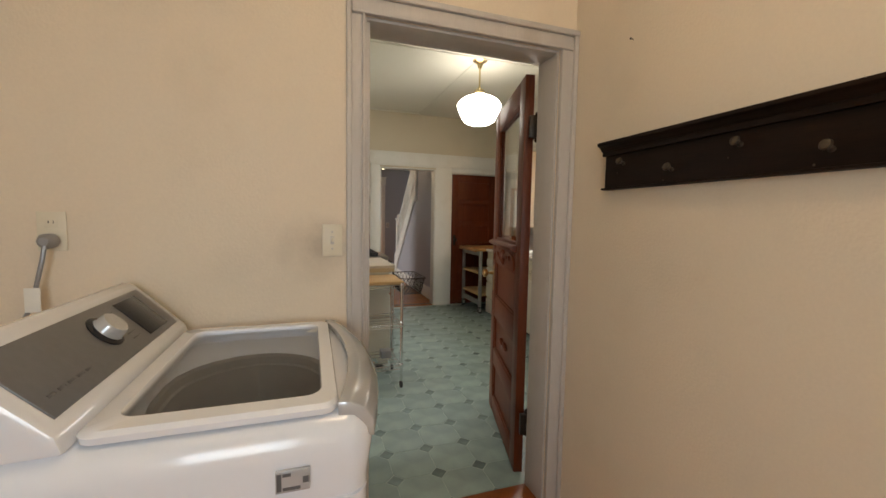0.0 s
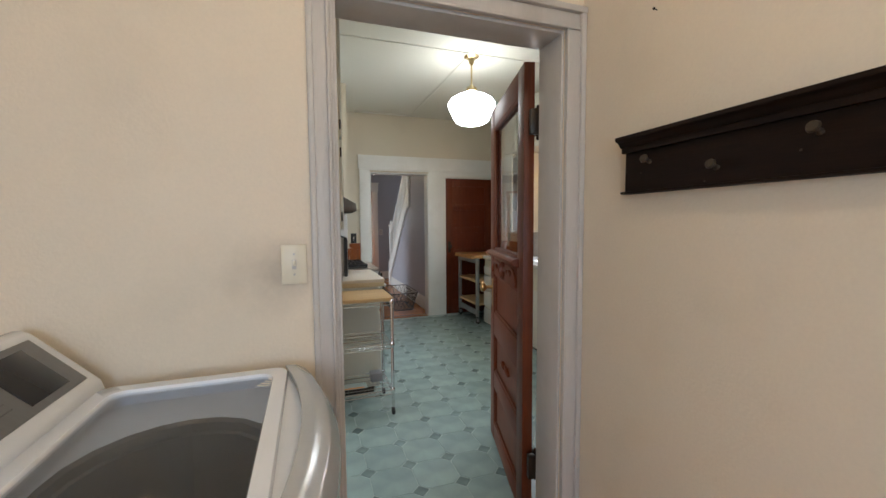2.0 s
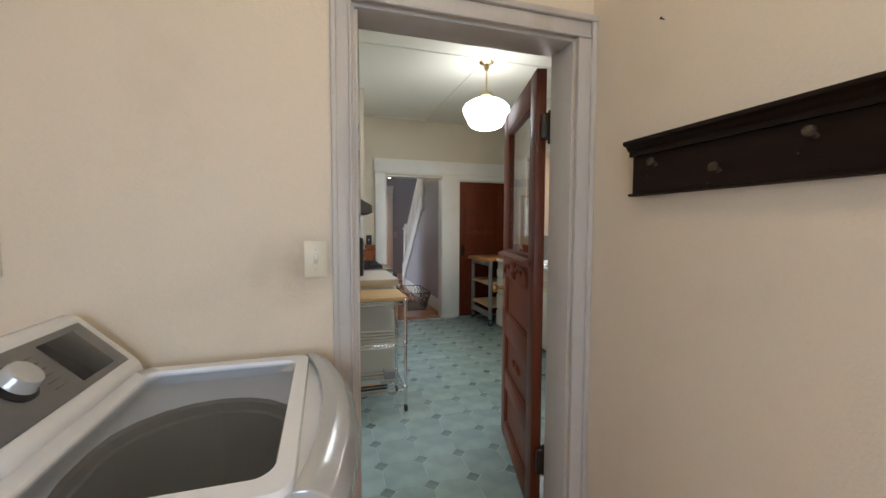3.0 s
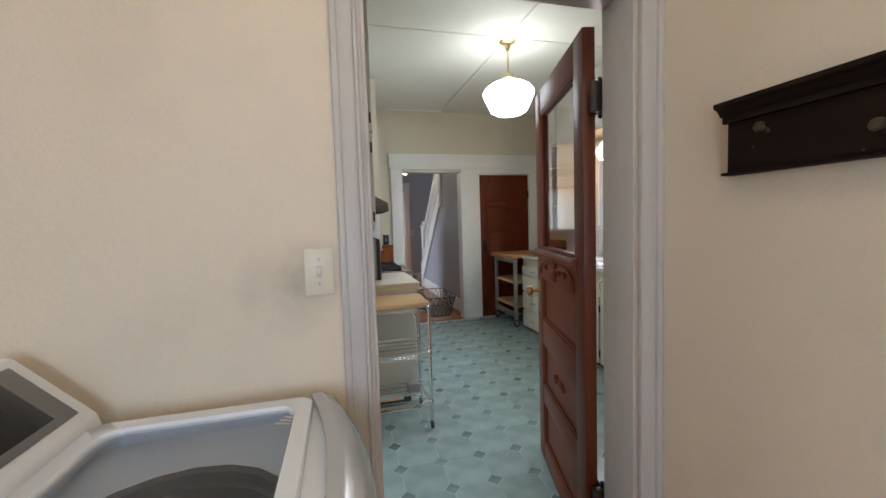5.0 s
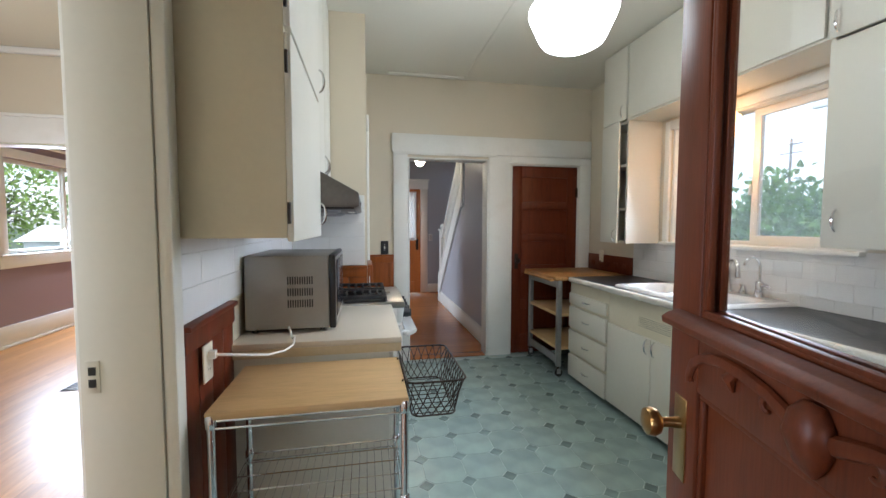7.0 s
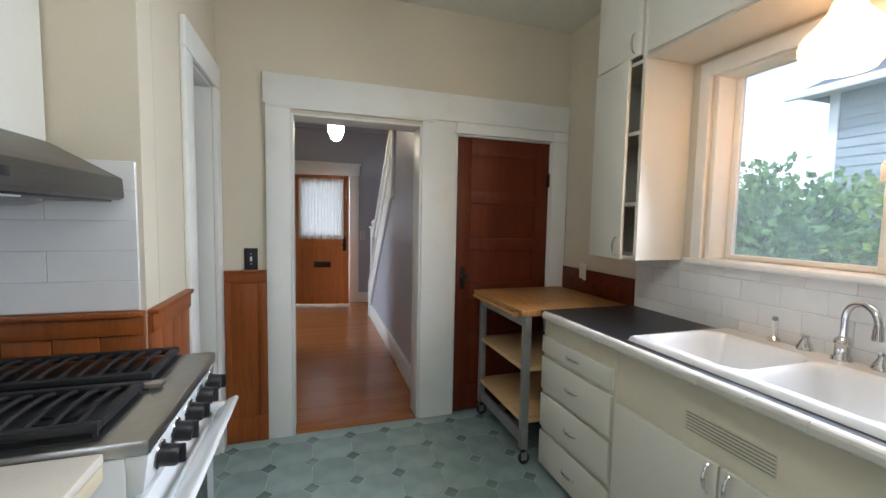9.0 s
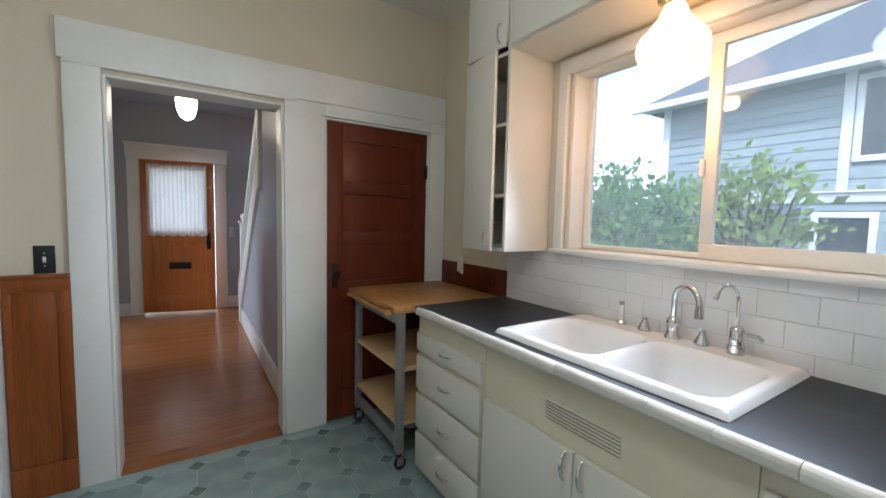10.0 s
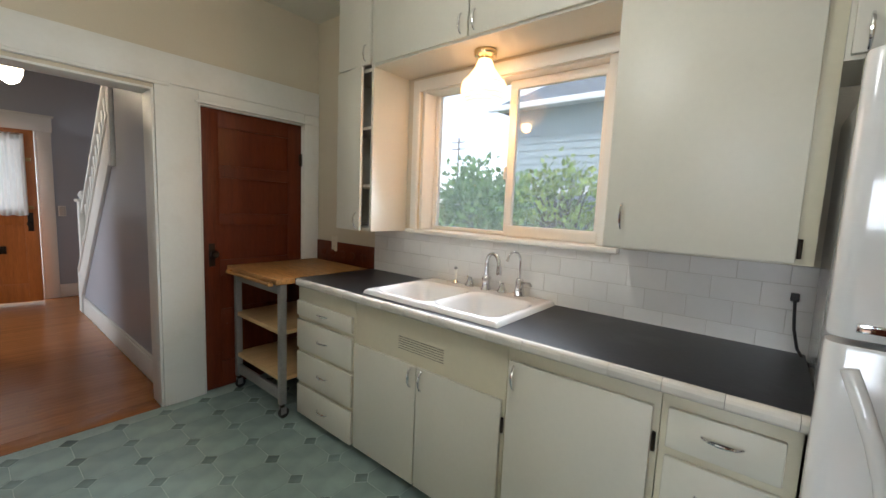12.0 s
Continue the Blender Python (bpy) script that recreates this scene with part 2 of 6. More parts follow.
def solo(name, bm, material, label="", category="", group="", kind="", at=None, shade=True):
    """A thing that is one mesh."""
    me = bpy.data.meshes.new(name)
    at = Vector(at) if at is not None else Vector((0, 0, 0))
    bmesh.ops.translate(bm, verts=bm.verts, vec=-at)
    bm.to_mesh(me)
    bm.free()
    me.materials.append(material)
    if shade:
        smooth(me)
    ob = tagged(new(name, me), label, category, group, kind)
    ob.location = at
    ORIGIN[ob] = at
    return ob


def box(x0, x1, y0, y1, z0, z1, bev=0.0, bm=None, seg=2):
    bm = bm or bmesh.new()
    vs = [bm.verts.new((x, y, z)) for x in (x0, x1) for y in (y0, y1) for z in (z0, z1)]
    fs = [bm.faces.new([vs[i] for i in q]) for q in ((0, 1, 3, 2), (4, 6, 7, 5), (0, 4, 5, 1), (2, 3, 7, 6), (0, 2, 6, 4), (1, 5, 7, 3))]
    if bev:
        es = list({e for f in fs for e in f.edges})
        bmesh.ops.bevel(bm, geom=es, offset=bev, segments=seg, affect="EDGES", profile=0.5)
    return bm


def ring_basis(d):
    d = d.normalized()
    a = d.cross(Vector((0, 0, 1))) if abs(d.z) < 0.95 else d.cross(Vector((1, 0, 0)))
    a.normalize()
    return a, d.cross(a).normalized()


def tube(pts, r, bm=None, seg=8, closed=False, cap=True, radii=None):
    """A round bar along points."""
    bm = bm or bmesh.new()
    pts = [Vector(p) for p in pts]
    rings, n = [], len(pts)
    a = None
    for i, p in enumerate(pts):
        d = (pts[(i + 1) % n] - pts[i - 1]) if closed or 0 < i < n - 1 else (pts[1] - pts[0] if i == 0 else pts[-1] - pts[-2])
        d.normalize()
        if a is None:
            a, b = ring_basis(d)
        else:
            a = a - d * a.dot(d)
            a.normalize()
            b = d.cross(a)
        rr = radii[i] if radii else r
        rings.append([bm.verts.new(p + (a * math.cos(2 * math.pi * k / seg) + b * math.sin(2 * math.pi * k / seg)) * rr) for k in range(seg)])
    for i in range(n if closed else n - 1):
        p, q = rings[i], rings[(i + 1) % n]
        for k in range(seg):
            bm.faces.new((p[k], p[(k + 1) % seg], q[(k + 1) % seg], q[k]))
    if cap and not closed:
        bm.faces.new(rings[0][::-1])
        bm.faces.new(rings[-1])
    return bm


def lathe(profile, centre, axis=(0, 0, 1), bm=None, seg=24):
    """Turns (radius, height) pairs round an axis through centre."""
    bm = bm or bmesh.new()
    c, d = Vector(centre), Vector(axis).normalized()
    a, b = ring_basis(d)
    rings = []
    for r, h in profile:
        rings.append([bm.verts.new(c + d * h + (a * math.cos(2 * math.pi * k / seg) + b * math.sin(2 * math.pi * k / seg)) * max(r, 0.0004)) for k in range(seg)])
    for p, q in zip(rings, rings[1:]):
        for k in range(seg):
            bm.faces.new((p[k], p[(k + 1) % seg], q[(k + 1) % seg], q[k]))
    bm.faces.new(rings[0][::-1])
    bm.faces.new(rings[-1])
    bmesh.ops.recalc_face_normals(bm, faces=bm.faces)
    return bm


def prism(outline, axis, lo, hi, bm=None, bev=0.0, cuts=0):
    """A 2D outline pushed along an axis ('x', 'y' or 'z'); the outline gives the other two coordinates in order."""
    bm = bm or bmesh.new()

    def place(p, v):
        return {"x": (v, p[0], p[1]), "y": (p[0], v, p[1]), "z": (p[0], p[1], v)}[axis]
    lo_v = [bm.verts.new(place(p, lo)) for p in outline]
    hi_v = [bm.verts.new(place(p, hi)) for p in outline]
    fs = [bm.faces.new(lo_v[::-1]), bm.faces.new(hi_v)]
    n = len(outline)
    for i in range(n):
        fs.append(bm.faces.new((lo_v[i], lo_v[(i + 1) % n], hi_v[(i + 1) % n], hi_v[i])))
    bmesh.ops.recalc_face_normals(bm, faces=fs)
    if bev:
        bmesh.ops.bevel(bm, geom=list({e for f in fs for e in f.edges}), offset=bev, segments=2, affect="EDGES", profile=0.5)
    k = "xyz".index(axis)
    for i in range(cuts):
        at = [0, 0, 0]
        at[k] = lo + (hi - lo) * (i + 1) / (cuts + 1)
        no = [0, 0, 0]
        no[k] = 1
        bmesh.ops.bisect_plane(bm, geom=bm.verts[:] + bm.edges[:] + bm.faces[:], plane_co=at, plane_no=no)
    return bm


def wall(name, material, axis, lo, hi, span, height, holes=(), label=""):
    """A thick wall. axis 'x': its faces look along x, lo..hi is its thickness, span runs along y. holes: (s0, s1, z0, z1)."""
    ss = sorted({*span, *[v for h in holes for v in h[:2]]})
    zs = sorted({*height, *[v for h in holes for v in h[2:]]})
    bm, cache = bmesh.new(), {}

    def v(t, s, z):
        key = (t, s, z)
        if key not in cache:
            cache[key] = bm.verts.new((t, s, z) if axis == "x" else (s, t, z))
        return cache[key]

    def full(i, j):
        if not (0 <= i < len(ss) - 1 and 0 <= j < len(zs) - 1):
            return False
        s, z = (ss[i] + ss[i + 1]) / 2, (zs[j] + zs[j + 1]) / 2
        return not any(h[0] < s < h[1] and h[2] < z < h[3] for h in holes)
    for i in range(len(ss) - 1):
        for j in range(len(zs) - 1):
            if not full(i, j):
                continue
            s0, s1, z0, z1 = ss[i], ss[i + 1], zs[j], zs[j + 1]
            for t in (lo, hi):
                bm.faces.new((v(t, s0, z0), v(t, s1, z0), v(t, s1, z1), v(t, s0, z1)))
            for di, dj, p, q in ((-1, 0, (s0, z0), (s0, z1)), (1, 0, (s1, z0), (s1, z1)), (0, -1, (s0, z0), (s1, z0)), (0, 1, (s0, z1), (s1, z1))):
                if not full(i + di, j + dj):
                    bm.faces.new((v(lo, *p), v(hi, *p), v(hi, *q), v(lo, *q)))
    bmesh.ops.recalc_face_normals(bm, faces=bm.faces)
    return solo(name, bm, material, label, "wall", kind="structure", shade=False)

# ---- walls, floors, ceilings ----
H = 2.79            # ceiling height
FAR = 5.77          # kitchen's end wall
RIGHT = 3.02        # window wall
LEFT = 0.15         # cooking wall

wall("wall_south", CREAM, "y", 1.625, 1.74, (-3.4, 3.24), (-0.02, H + 0.1), [(0.294, 1.107, -0.02, 2.02)], "cream painted wall with the laundry doorway")
wall("wall_laundry_face", LAUNDRY, "y", 1.605, 1.622, (-1.3, 1.185), (-0.02, H + 0.1), [(0.294, 1.107, -0.02, 2.02)], "warm cream plaster wall behind the washer")
wall("wall_laundry_east", LAUNDRY, "x", 1.185, 1.33, (-1.75, 1.622), (-0.02, H + 0.1), (), "warm cream plaster wall with the peg rail")
wall("wall_laundry_west", LAUNDRY, "x", -1.45, -1.30, (-1.75, 1.622), (-0.02, H + 0.1), (), "warm cream plaster wall of the laundry")
wall("wall_laundry_south", LAUNDRY, "y", -1.75, -1.60, (-1.45, 1.33), (-0.02, H + 0.1), [(-0.75, 0.25, 1.0, 2.2)], "warm cream laundry wall with a window")
wall("wall_west", CREAM, "x", -0.02, LEFT, (1.742, 4.698), (-0.02, H + 0.1), [(2.20, 2.95, -0.02, 2.03)], "cream wall with the dining room doorway")
wall("wall_return", CREAM, "y", 4.70, 4.82, (0.0, 0.66), (-0.02, H + 0.1), (), "cream return wall beside the range")
wall("wall_closet", CREAM, "x", 0.52, 0.66, (4.822, 5.768), (-0.02, H + 0.1), [(5.24, 5.66, -0.02, 2.10)], "cream wall with a narrow doorway")
wall("wall_north", CREAM, "y", FAR, 5.90, (0.0, 3.24), (-0.02, H + 0.1), [(1.06, 1.88, -0.02, 2.02), (2.125, 2.88, -0.02, 1.98)], "cream wall with hall doorway and pantry door")
wall("wall_east", CREAM, "x", RIGHT, 3.24, (1.742, 5.768), (-0.02, H + 0.1), [(3.40, 4.615, 1.225, 2.13)], "cream wall with the window over the sink")
wall("wall_hall_north", PALEGREY, "y", 9.82, 9.98, (0.30, 4.0), (-0.02, H + 0.1), [(0.87, 1.74, -0.02, 2.08)], "lavender grey hall wall with the front door")
# Unseen opening here and in wall_living_east, added to let daylight reach the stairs.
wall("wall_hall_west", PALEGREY, "x", 0.30, 0.42, (5.902, 9.818), (-0.02, H + 0.1), [(7.6, 9.3, -0.02, 2.1)], "lavender grey hall wall")
wall("wall_hall_south", PALEGREY, "y", 5.902, 5.912, (0.42, 1.95), (-0.02, H + 0.1), [(1.06, 1.88, -0.02, 2.02)], "lavender grey hall wall")
wall("wall_stair_far", PALEGREY, "x", 2.85, 3.0, (5.902, 9.818), (-0.02, H + 0.1), (), "lavender grey wall beyond the stairs")
wall("wall_dining_north", LIME, "y", 5.78, 5.90, (-3.239, -0.002), (-0.02, 2.20), [(-2.75, -1.47, -0.02, 2.02)], "lime green dining room wall")
wall("wall_dining_north_upper", CREAM, "y", 5.78, 5.90, (-3.239, -0.002), (2.20, H + 0.1), (), "beige upper part of the dining room wall")
wall("wall_outer_west", MAUVE, "x", -3.40, -3.24, (1.742, 11.0), (-0.02, H + 0.1), [(7.05, 9.0, 1.02, 2.10), (1.95, 3.55, 0.9, 2.1)], "mauve wall with windows")
wall("wall_living_north", MAUVE, "y", 11.0, 11.15, (-3.4, 0.30), (-0.02, H + 0.1), (), "mauve living room wall")
wall("wall_living_east", MAUVE, "x", 0.0, 0.15, (5.902, 11.0), (-0.02, H + 0.1), [(7.6, 9.3, -0.02, 2.1)], "mauve living room wall")


def slab(name, material, x0, x1, y0, y1, z0, z1, label, cat):
    return solo(name, box(x0, x1, y0, y1, z0, z1), material, label, cat, kind="structure", shade=False)


slab("floor_kitchen", GROUT, 0.0, 3.24, 1.61, 5.80, -0.06, -0.0012, "green vinyl kitchen floor with octagons and small squares", "floor")
slab("floor_laundry", DINFLOOR, -1.45, 1.33, -1.75, 1.609, -0.06, 0.0, "worn wooden laundry floor", "floor")
slab("floor_hall", HALLFLOOR, 0.30, 3.0, 5.801, 9.98, -0.06, -0.004, "reddish oak hall floor", "floor")
# Floor for the added opening in the hall's west wall, out of view.
slab("floor_passage", HALLFLOOR, 0.0, 0.299, 7.6, 9.3, -0.06, -0.002, "oak floor in the added, unseen hall opening", "floor")
slab("floor_dining", DINFLOOR, -3.4, -0.001, 1.742, 11.15, -0.06, -0.004, "honey oak floor boards", "floor")
slab("ceiling_kitchen", CEILING, 0.0, 3.24, 1.742, 5.768, H, H + 0.08, "cream ceiling with batten strips", "ceiling")
slab("ceiling_laundry", CEILING, -1.30, 1.185, -1.60, 1.605, H, H + 0.08, "cream laundry ceiling", "ceiling")
slab("ceiling_hall", PALEGREY, 0.42, 2.85, 5.912, 9.818, H, H + 0.08, "grey hall ceiling", "ceiling")
slab("ceiling_dining", CEILING, -3.24, -0.001, 1.742, 11.0, H, H + 0.08, "cream dining room ceiling", "ceiling")
wall("wall_closet_back", CREAM, "x", 0.0, 0.12, (4.822, 5.768), (-0.02, H + 0.1), (), "cream wall behind the narrow doorway")


def rr(x0, x1, y0, y1, r, z, n=5):
    """A rounded rectangle at height z."""
    out = []
    for cx, cy, a in ((x1 - r, y1 - r, 0), (x0 + r, y1 - r, 90), (x0 + r, y0 + r, 180), (x1 - r, y0 + r, 270)):
        for k in range(n + 1):
            t = radians(a + 90 * k / n)
            out.append(Vector((cx + r * math.cos(t), cy + r * math.sin(t), z)))
    return out


def loft(sections, bm=None, cap0=True, cap1=True):
    bm = bm or bmesh.new()
    rings = [[bm.verts.new(p) for p in s] for s in sections]
    for p, q in zip(rings, rings[1:]):
        n = len(p)
        for k in range(n):
            bm.faces.new((p[k], p[(k + 1) % n], q[(k + 1) % n], q[k]))
    if cap0:
        bm.faces.new(rings[0][::-1])
    if cap1:
        bm.faces.new(rings[-1])
    return bm


# ---- door and window casings ----
def trim(name, boxes, material, label, bev=0.004):
    bm = bmesh.new()
    for b in boxes:
        box(*b, bev=bev, bm=bm)
    return solo(name, bm, material, label, "trim", kind="structure")


# laundry doorway: stepped grey casing, jambs and stop
trim("trim_laundry_door_left", [(0.246, 0.290, 1.594, 1.604, 0, 2.02), (0.230, 0.248, 1.590, 1.604, 0, 2.10), (0.284, 0.294, 1.583, 1.604, 0, 2.02)], GREYTRIM, "grey painted stepped door casing with chipped edges")
trim("trim_laundry_door_right", [(1.112, 1.165, 1.588, 1.604, 0, 2.02), (1.163, 1.184, 1.578, 1.604, 0, 2.10), (1.107, 1.116, 1.583, 1.604, 0, 2.02)], GREYTRIM, "grey painted stepped door casing with chipped edges")
trim("trim_laundry_door_head", [(0.249, 1.162, 1.588, 1.604, 2.022, 2.078), (0.225, 1.184, 1.574, 1.604, 2.078, 2.100), (0.249, 1.162, 1.582, 1.604, 2.020, 2.030)], GREYTRIM, "grey painted stepped head casing")
trim("trim_laundry_jamb", [(0.2945, 0.304, 1.606, 1.75, 0, 2.02), (1.097, 1.1065, 1.606, 1.75, 0, 2.02), (0.304, 1.097, 1.606, 1.75, 2.008, 2.0195), (0.304, 0.316, 1.62, 1.70, 0, 2.008)], GREYTRIM, "grey painted door jamb lining", 0.002)
trim("trim_laundry_kitchen_side", [(0.19, 0.294, 1.741, 1.760, 0, 2.02), (1.107, 1.21, 1.741, 1.760, 0, 2.02), (0.17, 1.23, 1.741, 1.765, 2.02, 2.14)], WHITE, "white door casing on the kitchen side")
trim("threshold", [(0.30, 1.10, 1.59, 1.75, -0.002, 0.014)], WAINSCOT, "worn wooden threshold of the laundry door", 0.005)

# dining room doorway in the cooking wall
trim("trim_dining_near", [(0.151, 0.172, 2.08, 2.20, 0, 2.03)], WHITE, "cream-white door casing")
trim("trim_dining_far", [(0.151, 0.172, 2.95, 3.02, 0, 2.03), (0.151, 0.182, 2.945, 2.962, 0, 2.03)], CABINET, "cream-white door casing")
trim("trim_dining_head", [(0.151, 0.172, 2.08, 3.02, 2.032, 2.16), (0.151, 0.19, 2.06, 3.04, 2.16, 2.185)], CABINET, "cream-white head casing")
trim("trim_dining_jamb", [(-0.025, 0.15, 2.938, 2.9495, 0, 2.03), (-0.025, 0.15, 2.2005, 2.212, 0, 2.03), (-0.025, 0.15, 2.212, 2.938, 2.018, 2.0295)], CABINET, "cream-white jamb with a strike plate", 0.002)
trim("trim_dining_inner", [(-0.04, -0.021, 2.08, 2.20, 0, 2.03), (-0.04, -0.021, 2.95, 3.07, 0, 2.03), (-0.04, -0.021, 2.06, 3.09, 2.032, 2.16)], WHITE, "white casing on the dining room side")
sp = thing("strike_plate", "small painted strike plate with dark slots on the jamb", "hardware", (0.002, 2.936, 0.98))
part("plate", box(-0.014, 0.018, 2.9352, 2.9382, 0.94, 1.02, 0.001), CABINET, sp)
part("slot", box(-0.006, 0.010, 2.9342, 2.9355, 0.985, 1.005), BLACK, sp)
part("slot", box(-0.006, 0.010, 2.9342, 2.9355, 0.955, 0.975), BLACK, sp)

# hall doorway and pantry door
F = FAR - 0.001
trim("trim_hall_left", [(0.918, 1.058, F - 0.022, F, 0, 2.06)], WHITE, "white flat board casing")
trim("trim_hall_right", [(1.882, 2.123, F - 0.022, F, 0, 2.06)], WHITE, "wide white board between the two doorways")
trim("trim_north_head", [(0.905, 3.012, F - 0.026, F, 2.062, 2.242)], WHITE, "long white head board over both doorways")
trim("trim_hall_lip", [(0.925, 1.96, F - 0.030, F, 2.044, 2.061), (2.10, 3.010, F - 0.028, F, 1.985, 2.000)], WHITE, "thin white lip under the head board", 0.002)
trim("trim_pantry_head", [(2.124, 2.882, F - 0.020, F, 2.001, 2.061)], WHITE, "white head board over the pantry door", 0.002)
trim("trim_pantry_right", [(2.883, 3.014, F - 0.022, F, 0, 2.06)], WHITE, "white flat board casing")
trim("trim_hall_jamb", [(1.060, 1.074, 5.752, 5.93, 0, 2.019), (1.866, 1.8795, 5.752, 5.93, 0, 2.019), (1.074, 1.866, 5.752, 5.93, 2.006, 2.0195)], WHITE, "white jamb lining with old hinge scars", 0.002)
trim("trim_pantry_jamb", [(2.1255, 2.135, 5.752, 5.90, 0, 1.979), (2.870, 2.8795, 5.752, 5.90, 0, 1.979), (2.135, 2.870, 5.752, 5.90, 1.970, 1.9795)], WHITE, "white jamb lining", 0.002)
trim("threshold_hall", [(1.076, 1.864, 5.765, 5.903, -0.003, 0.003)], HALLFLOOR, "thin oak threshold between vinyl and boards", 0.0015)

# narrow doorway beside the range
trim("trim_closet_near", [(0.661, 0.682, 5.12, 5.238, 0, 2.10)], WHITE, "white door casing")
trim("trim_closet_far", [(0.661, 0.682, 5.662, 5.765, 0, 2.10)], WHITE, "white door casing")
trim("trim_closet_head", [(0.661, 0.684, 5.12, 5.765, 2.102, 2.23)], WHITE, "white head casing")
trim("trim_closet_jamb", [(0.515, 0.66, 5.2405, 5.25, 0, 2.10), (0.515, 0.66, 5.65, 5.6595, 0, 2.10), (0.515, 0.66, 5.25, 5.65, 2.088, 2.0995)], WHITE, "white jamb lining", 0.002)

# window over the sink
trim("trim_window_frame", [(3.030, 3.170, 4.590, 4.614, 1.226, 2.128), (3.030, 3.098, 3.401, 3.455, 1.226, 2.128), (3.030, 3.132, 3.455, 4.590, 2.094, 2.128)], WHITE, "white window jamb and stops", 0.004)
trim("trim_window_casing", [(3.000, 3.019, 4.615, 4.668, 1.226, 2.17), (3.000, 3.019, 3.33, 3.401, 1.226, 2.17), (3.000, 3.019, 3.401, 4.615, 2.10, 2.17)], WHITE, "white flat window casing", 0.004)
trim("window_sill", [(2.970, 3.125, 3.335, 4.672, 1.200, 1.2255)], WHITE, "white window sill with a worn front edge", 0.006)
w1 = thing("window_1", "white sliding window over the kitchen sink", "window", (3.13, 4.0, 1.226), kind="structure")


def sash(parent, x, y0, y1, z0, z1, w, low, name="sash"):
    bm = box(x, x + 0.03, y0, y1, z0, z0 + low, 0.004)
    box(x, x + 0.03, y0, y1, z1 - w, z1, 0.004, bm)
    box(x, x + 0.03, y0, y0 + w, z0 + low - 0.002, z1 - w + 0.002, 0.004, bm)
    box(x, x + 0.03, y1 - w, y1, z0 + low - 0.002, z1 - w + 0.002, 0.004, bm)
    s = part(name, bm, WHITE, parent)
    g = part("pane", box(x + 0.012, x + 0.016, y0 + w, y1 - w, z0 + low, z1 - w), GLAREGLASS, s, shade=False)
    g.visible_shadow = False
    return s


sash(w1, 3.135, 3.990, 4.589, 1.227, 2.124, 0.030, 0.024)
sash(w1, 3.100, 3.442, 4.010, 1.227, 2.093, 0.048, 0.062)
part("latch", box(3.085, 3.100, 4.0, 4.018, 1.55, 1.62, 0.003), WHITE, w1)

# battens on the ceiling, thin cove on the end wall
for n, b in enumerate([(1.600, 1.632, 1.75, 5.69), (0.16, 3.01, 3.600, 3.632)]):
    trim("ceiling_batten", [(b[0], b[1], b[2], b[3], H - 0.006, H - 0.0005)], CEILING, "thin cream ceiling batten", 0.002)
trim("ceiling_conduit", [(0.87, 1.61, FAR - 0.105, FAR - 0.08, H - 0.022, H - 0.002)], CEILING, "painted cable cover along the ceiling edge", 0.004)

# panelling
def wainscot(name, axis, face, s0, s1, z1, out, label, boards, wood=WAINSCOT):
    """Vertical boards with a rail and cap; out is the way that the face looks."""
    t = thing(name, label, "panelling", (face, s0, 0) if axis == "x" else (s0, face, 0), kind="structure")

    def put(nm, d0, d1, a, b, z0, zz, bev):
        lo, hi = sorted((face + out * d0, face + out * d1))
        return part(nm, box(lo, hi, a, b, z0, zz, bev) if axis == "x" else box(a, b, lo, hi, z0, zz, bev), wood, t)
    w = (s1 - s0) / boards
    for k in range(boards):
        put("board", 0.001, 0.012, s0 + k * w + 0.001, s0 + (k + 1) * w - 0.001, 0.0, z1 - 0.02, 0.002)
    put("rail", 0.012, 0.02, s0, s1, z1 - 0.08, z1 - 0.018, 0.003)
    put("cap", 0.0, 0.034, s0, s1, z1 - 0.018, z1, 0.005)
    put("base", 0.012, 0.022, s0, s1, 0, 0.16, 0.003)
    return t


wn_ = wainscot("wainscot_north", "y", FAR, 0.685, 0.917, 1.068, -1, "orange-brown framed fir panel beside the hall doorway", 1)
for a, b in ((0.685, 0.715), (0.868, 0.917)):
    part("stile", box(a, b, FAR - 0.019, FAR - 0.012, 0.16, 0.988, 0.003), WAINSCOT, wn_)
wainscot("wainscot_return", "y", 4.70, 0.155, 0.659, 1.07, -1, "orange-brown fir panelling behind the range", 4)
wainscot("wainscot_closet", "x", 0.66, 4.70, 5.118, 1.07, 1, "orange-brown fir panelling beside the narrow doorway", 4)
# Darker wood than the other panels: shade behind the rack is in its colour.
wainscot("wainscot_west", "x", LEFT, 3.03, 3.44, 1.07, 1, "fir panelling behind the wire rack, coloured darker for shade", 4, REDWOOD)
wainscot("wainscot_corner", "x", LEFT, 1.765, 2.079, 1.066, 1, "orange-brown fir panelling near the laundry door", 3)

# board behind the cart
bk = thing("wall_board", "red-brown wooden board with an outlet behind the cart", "panelling", (3.0, 5.4, 0.90), kind="structure")
part("board", box(3.004, 3.019, 5.03, 5.745, 0.88, 1.062, 0.003), REDWOOD, bk)
for k in range(5):
    part("block", lathe([(0.0, 0.0), (0.028, 0.001), (0.030, 0.006), (0.026, 0.010)], (3.004, 5.14 + 0.125 * k, 0.97), (-1, 0, 0), seg=16), REDWOOD, bk)


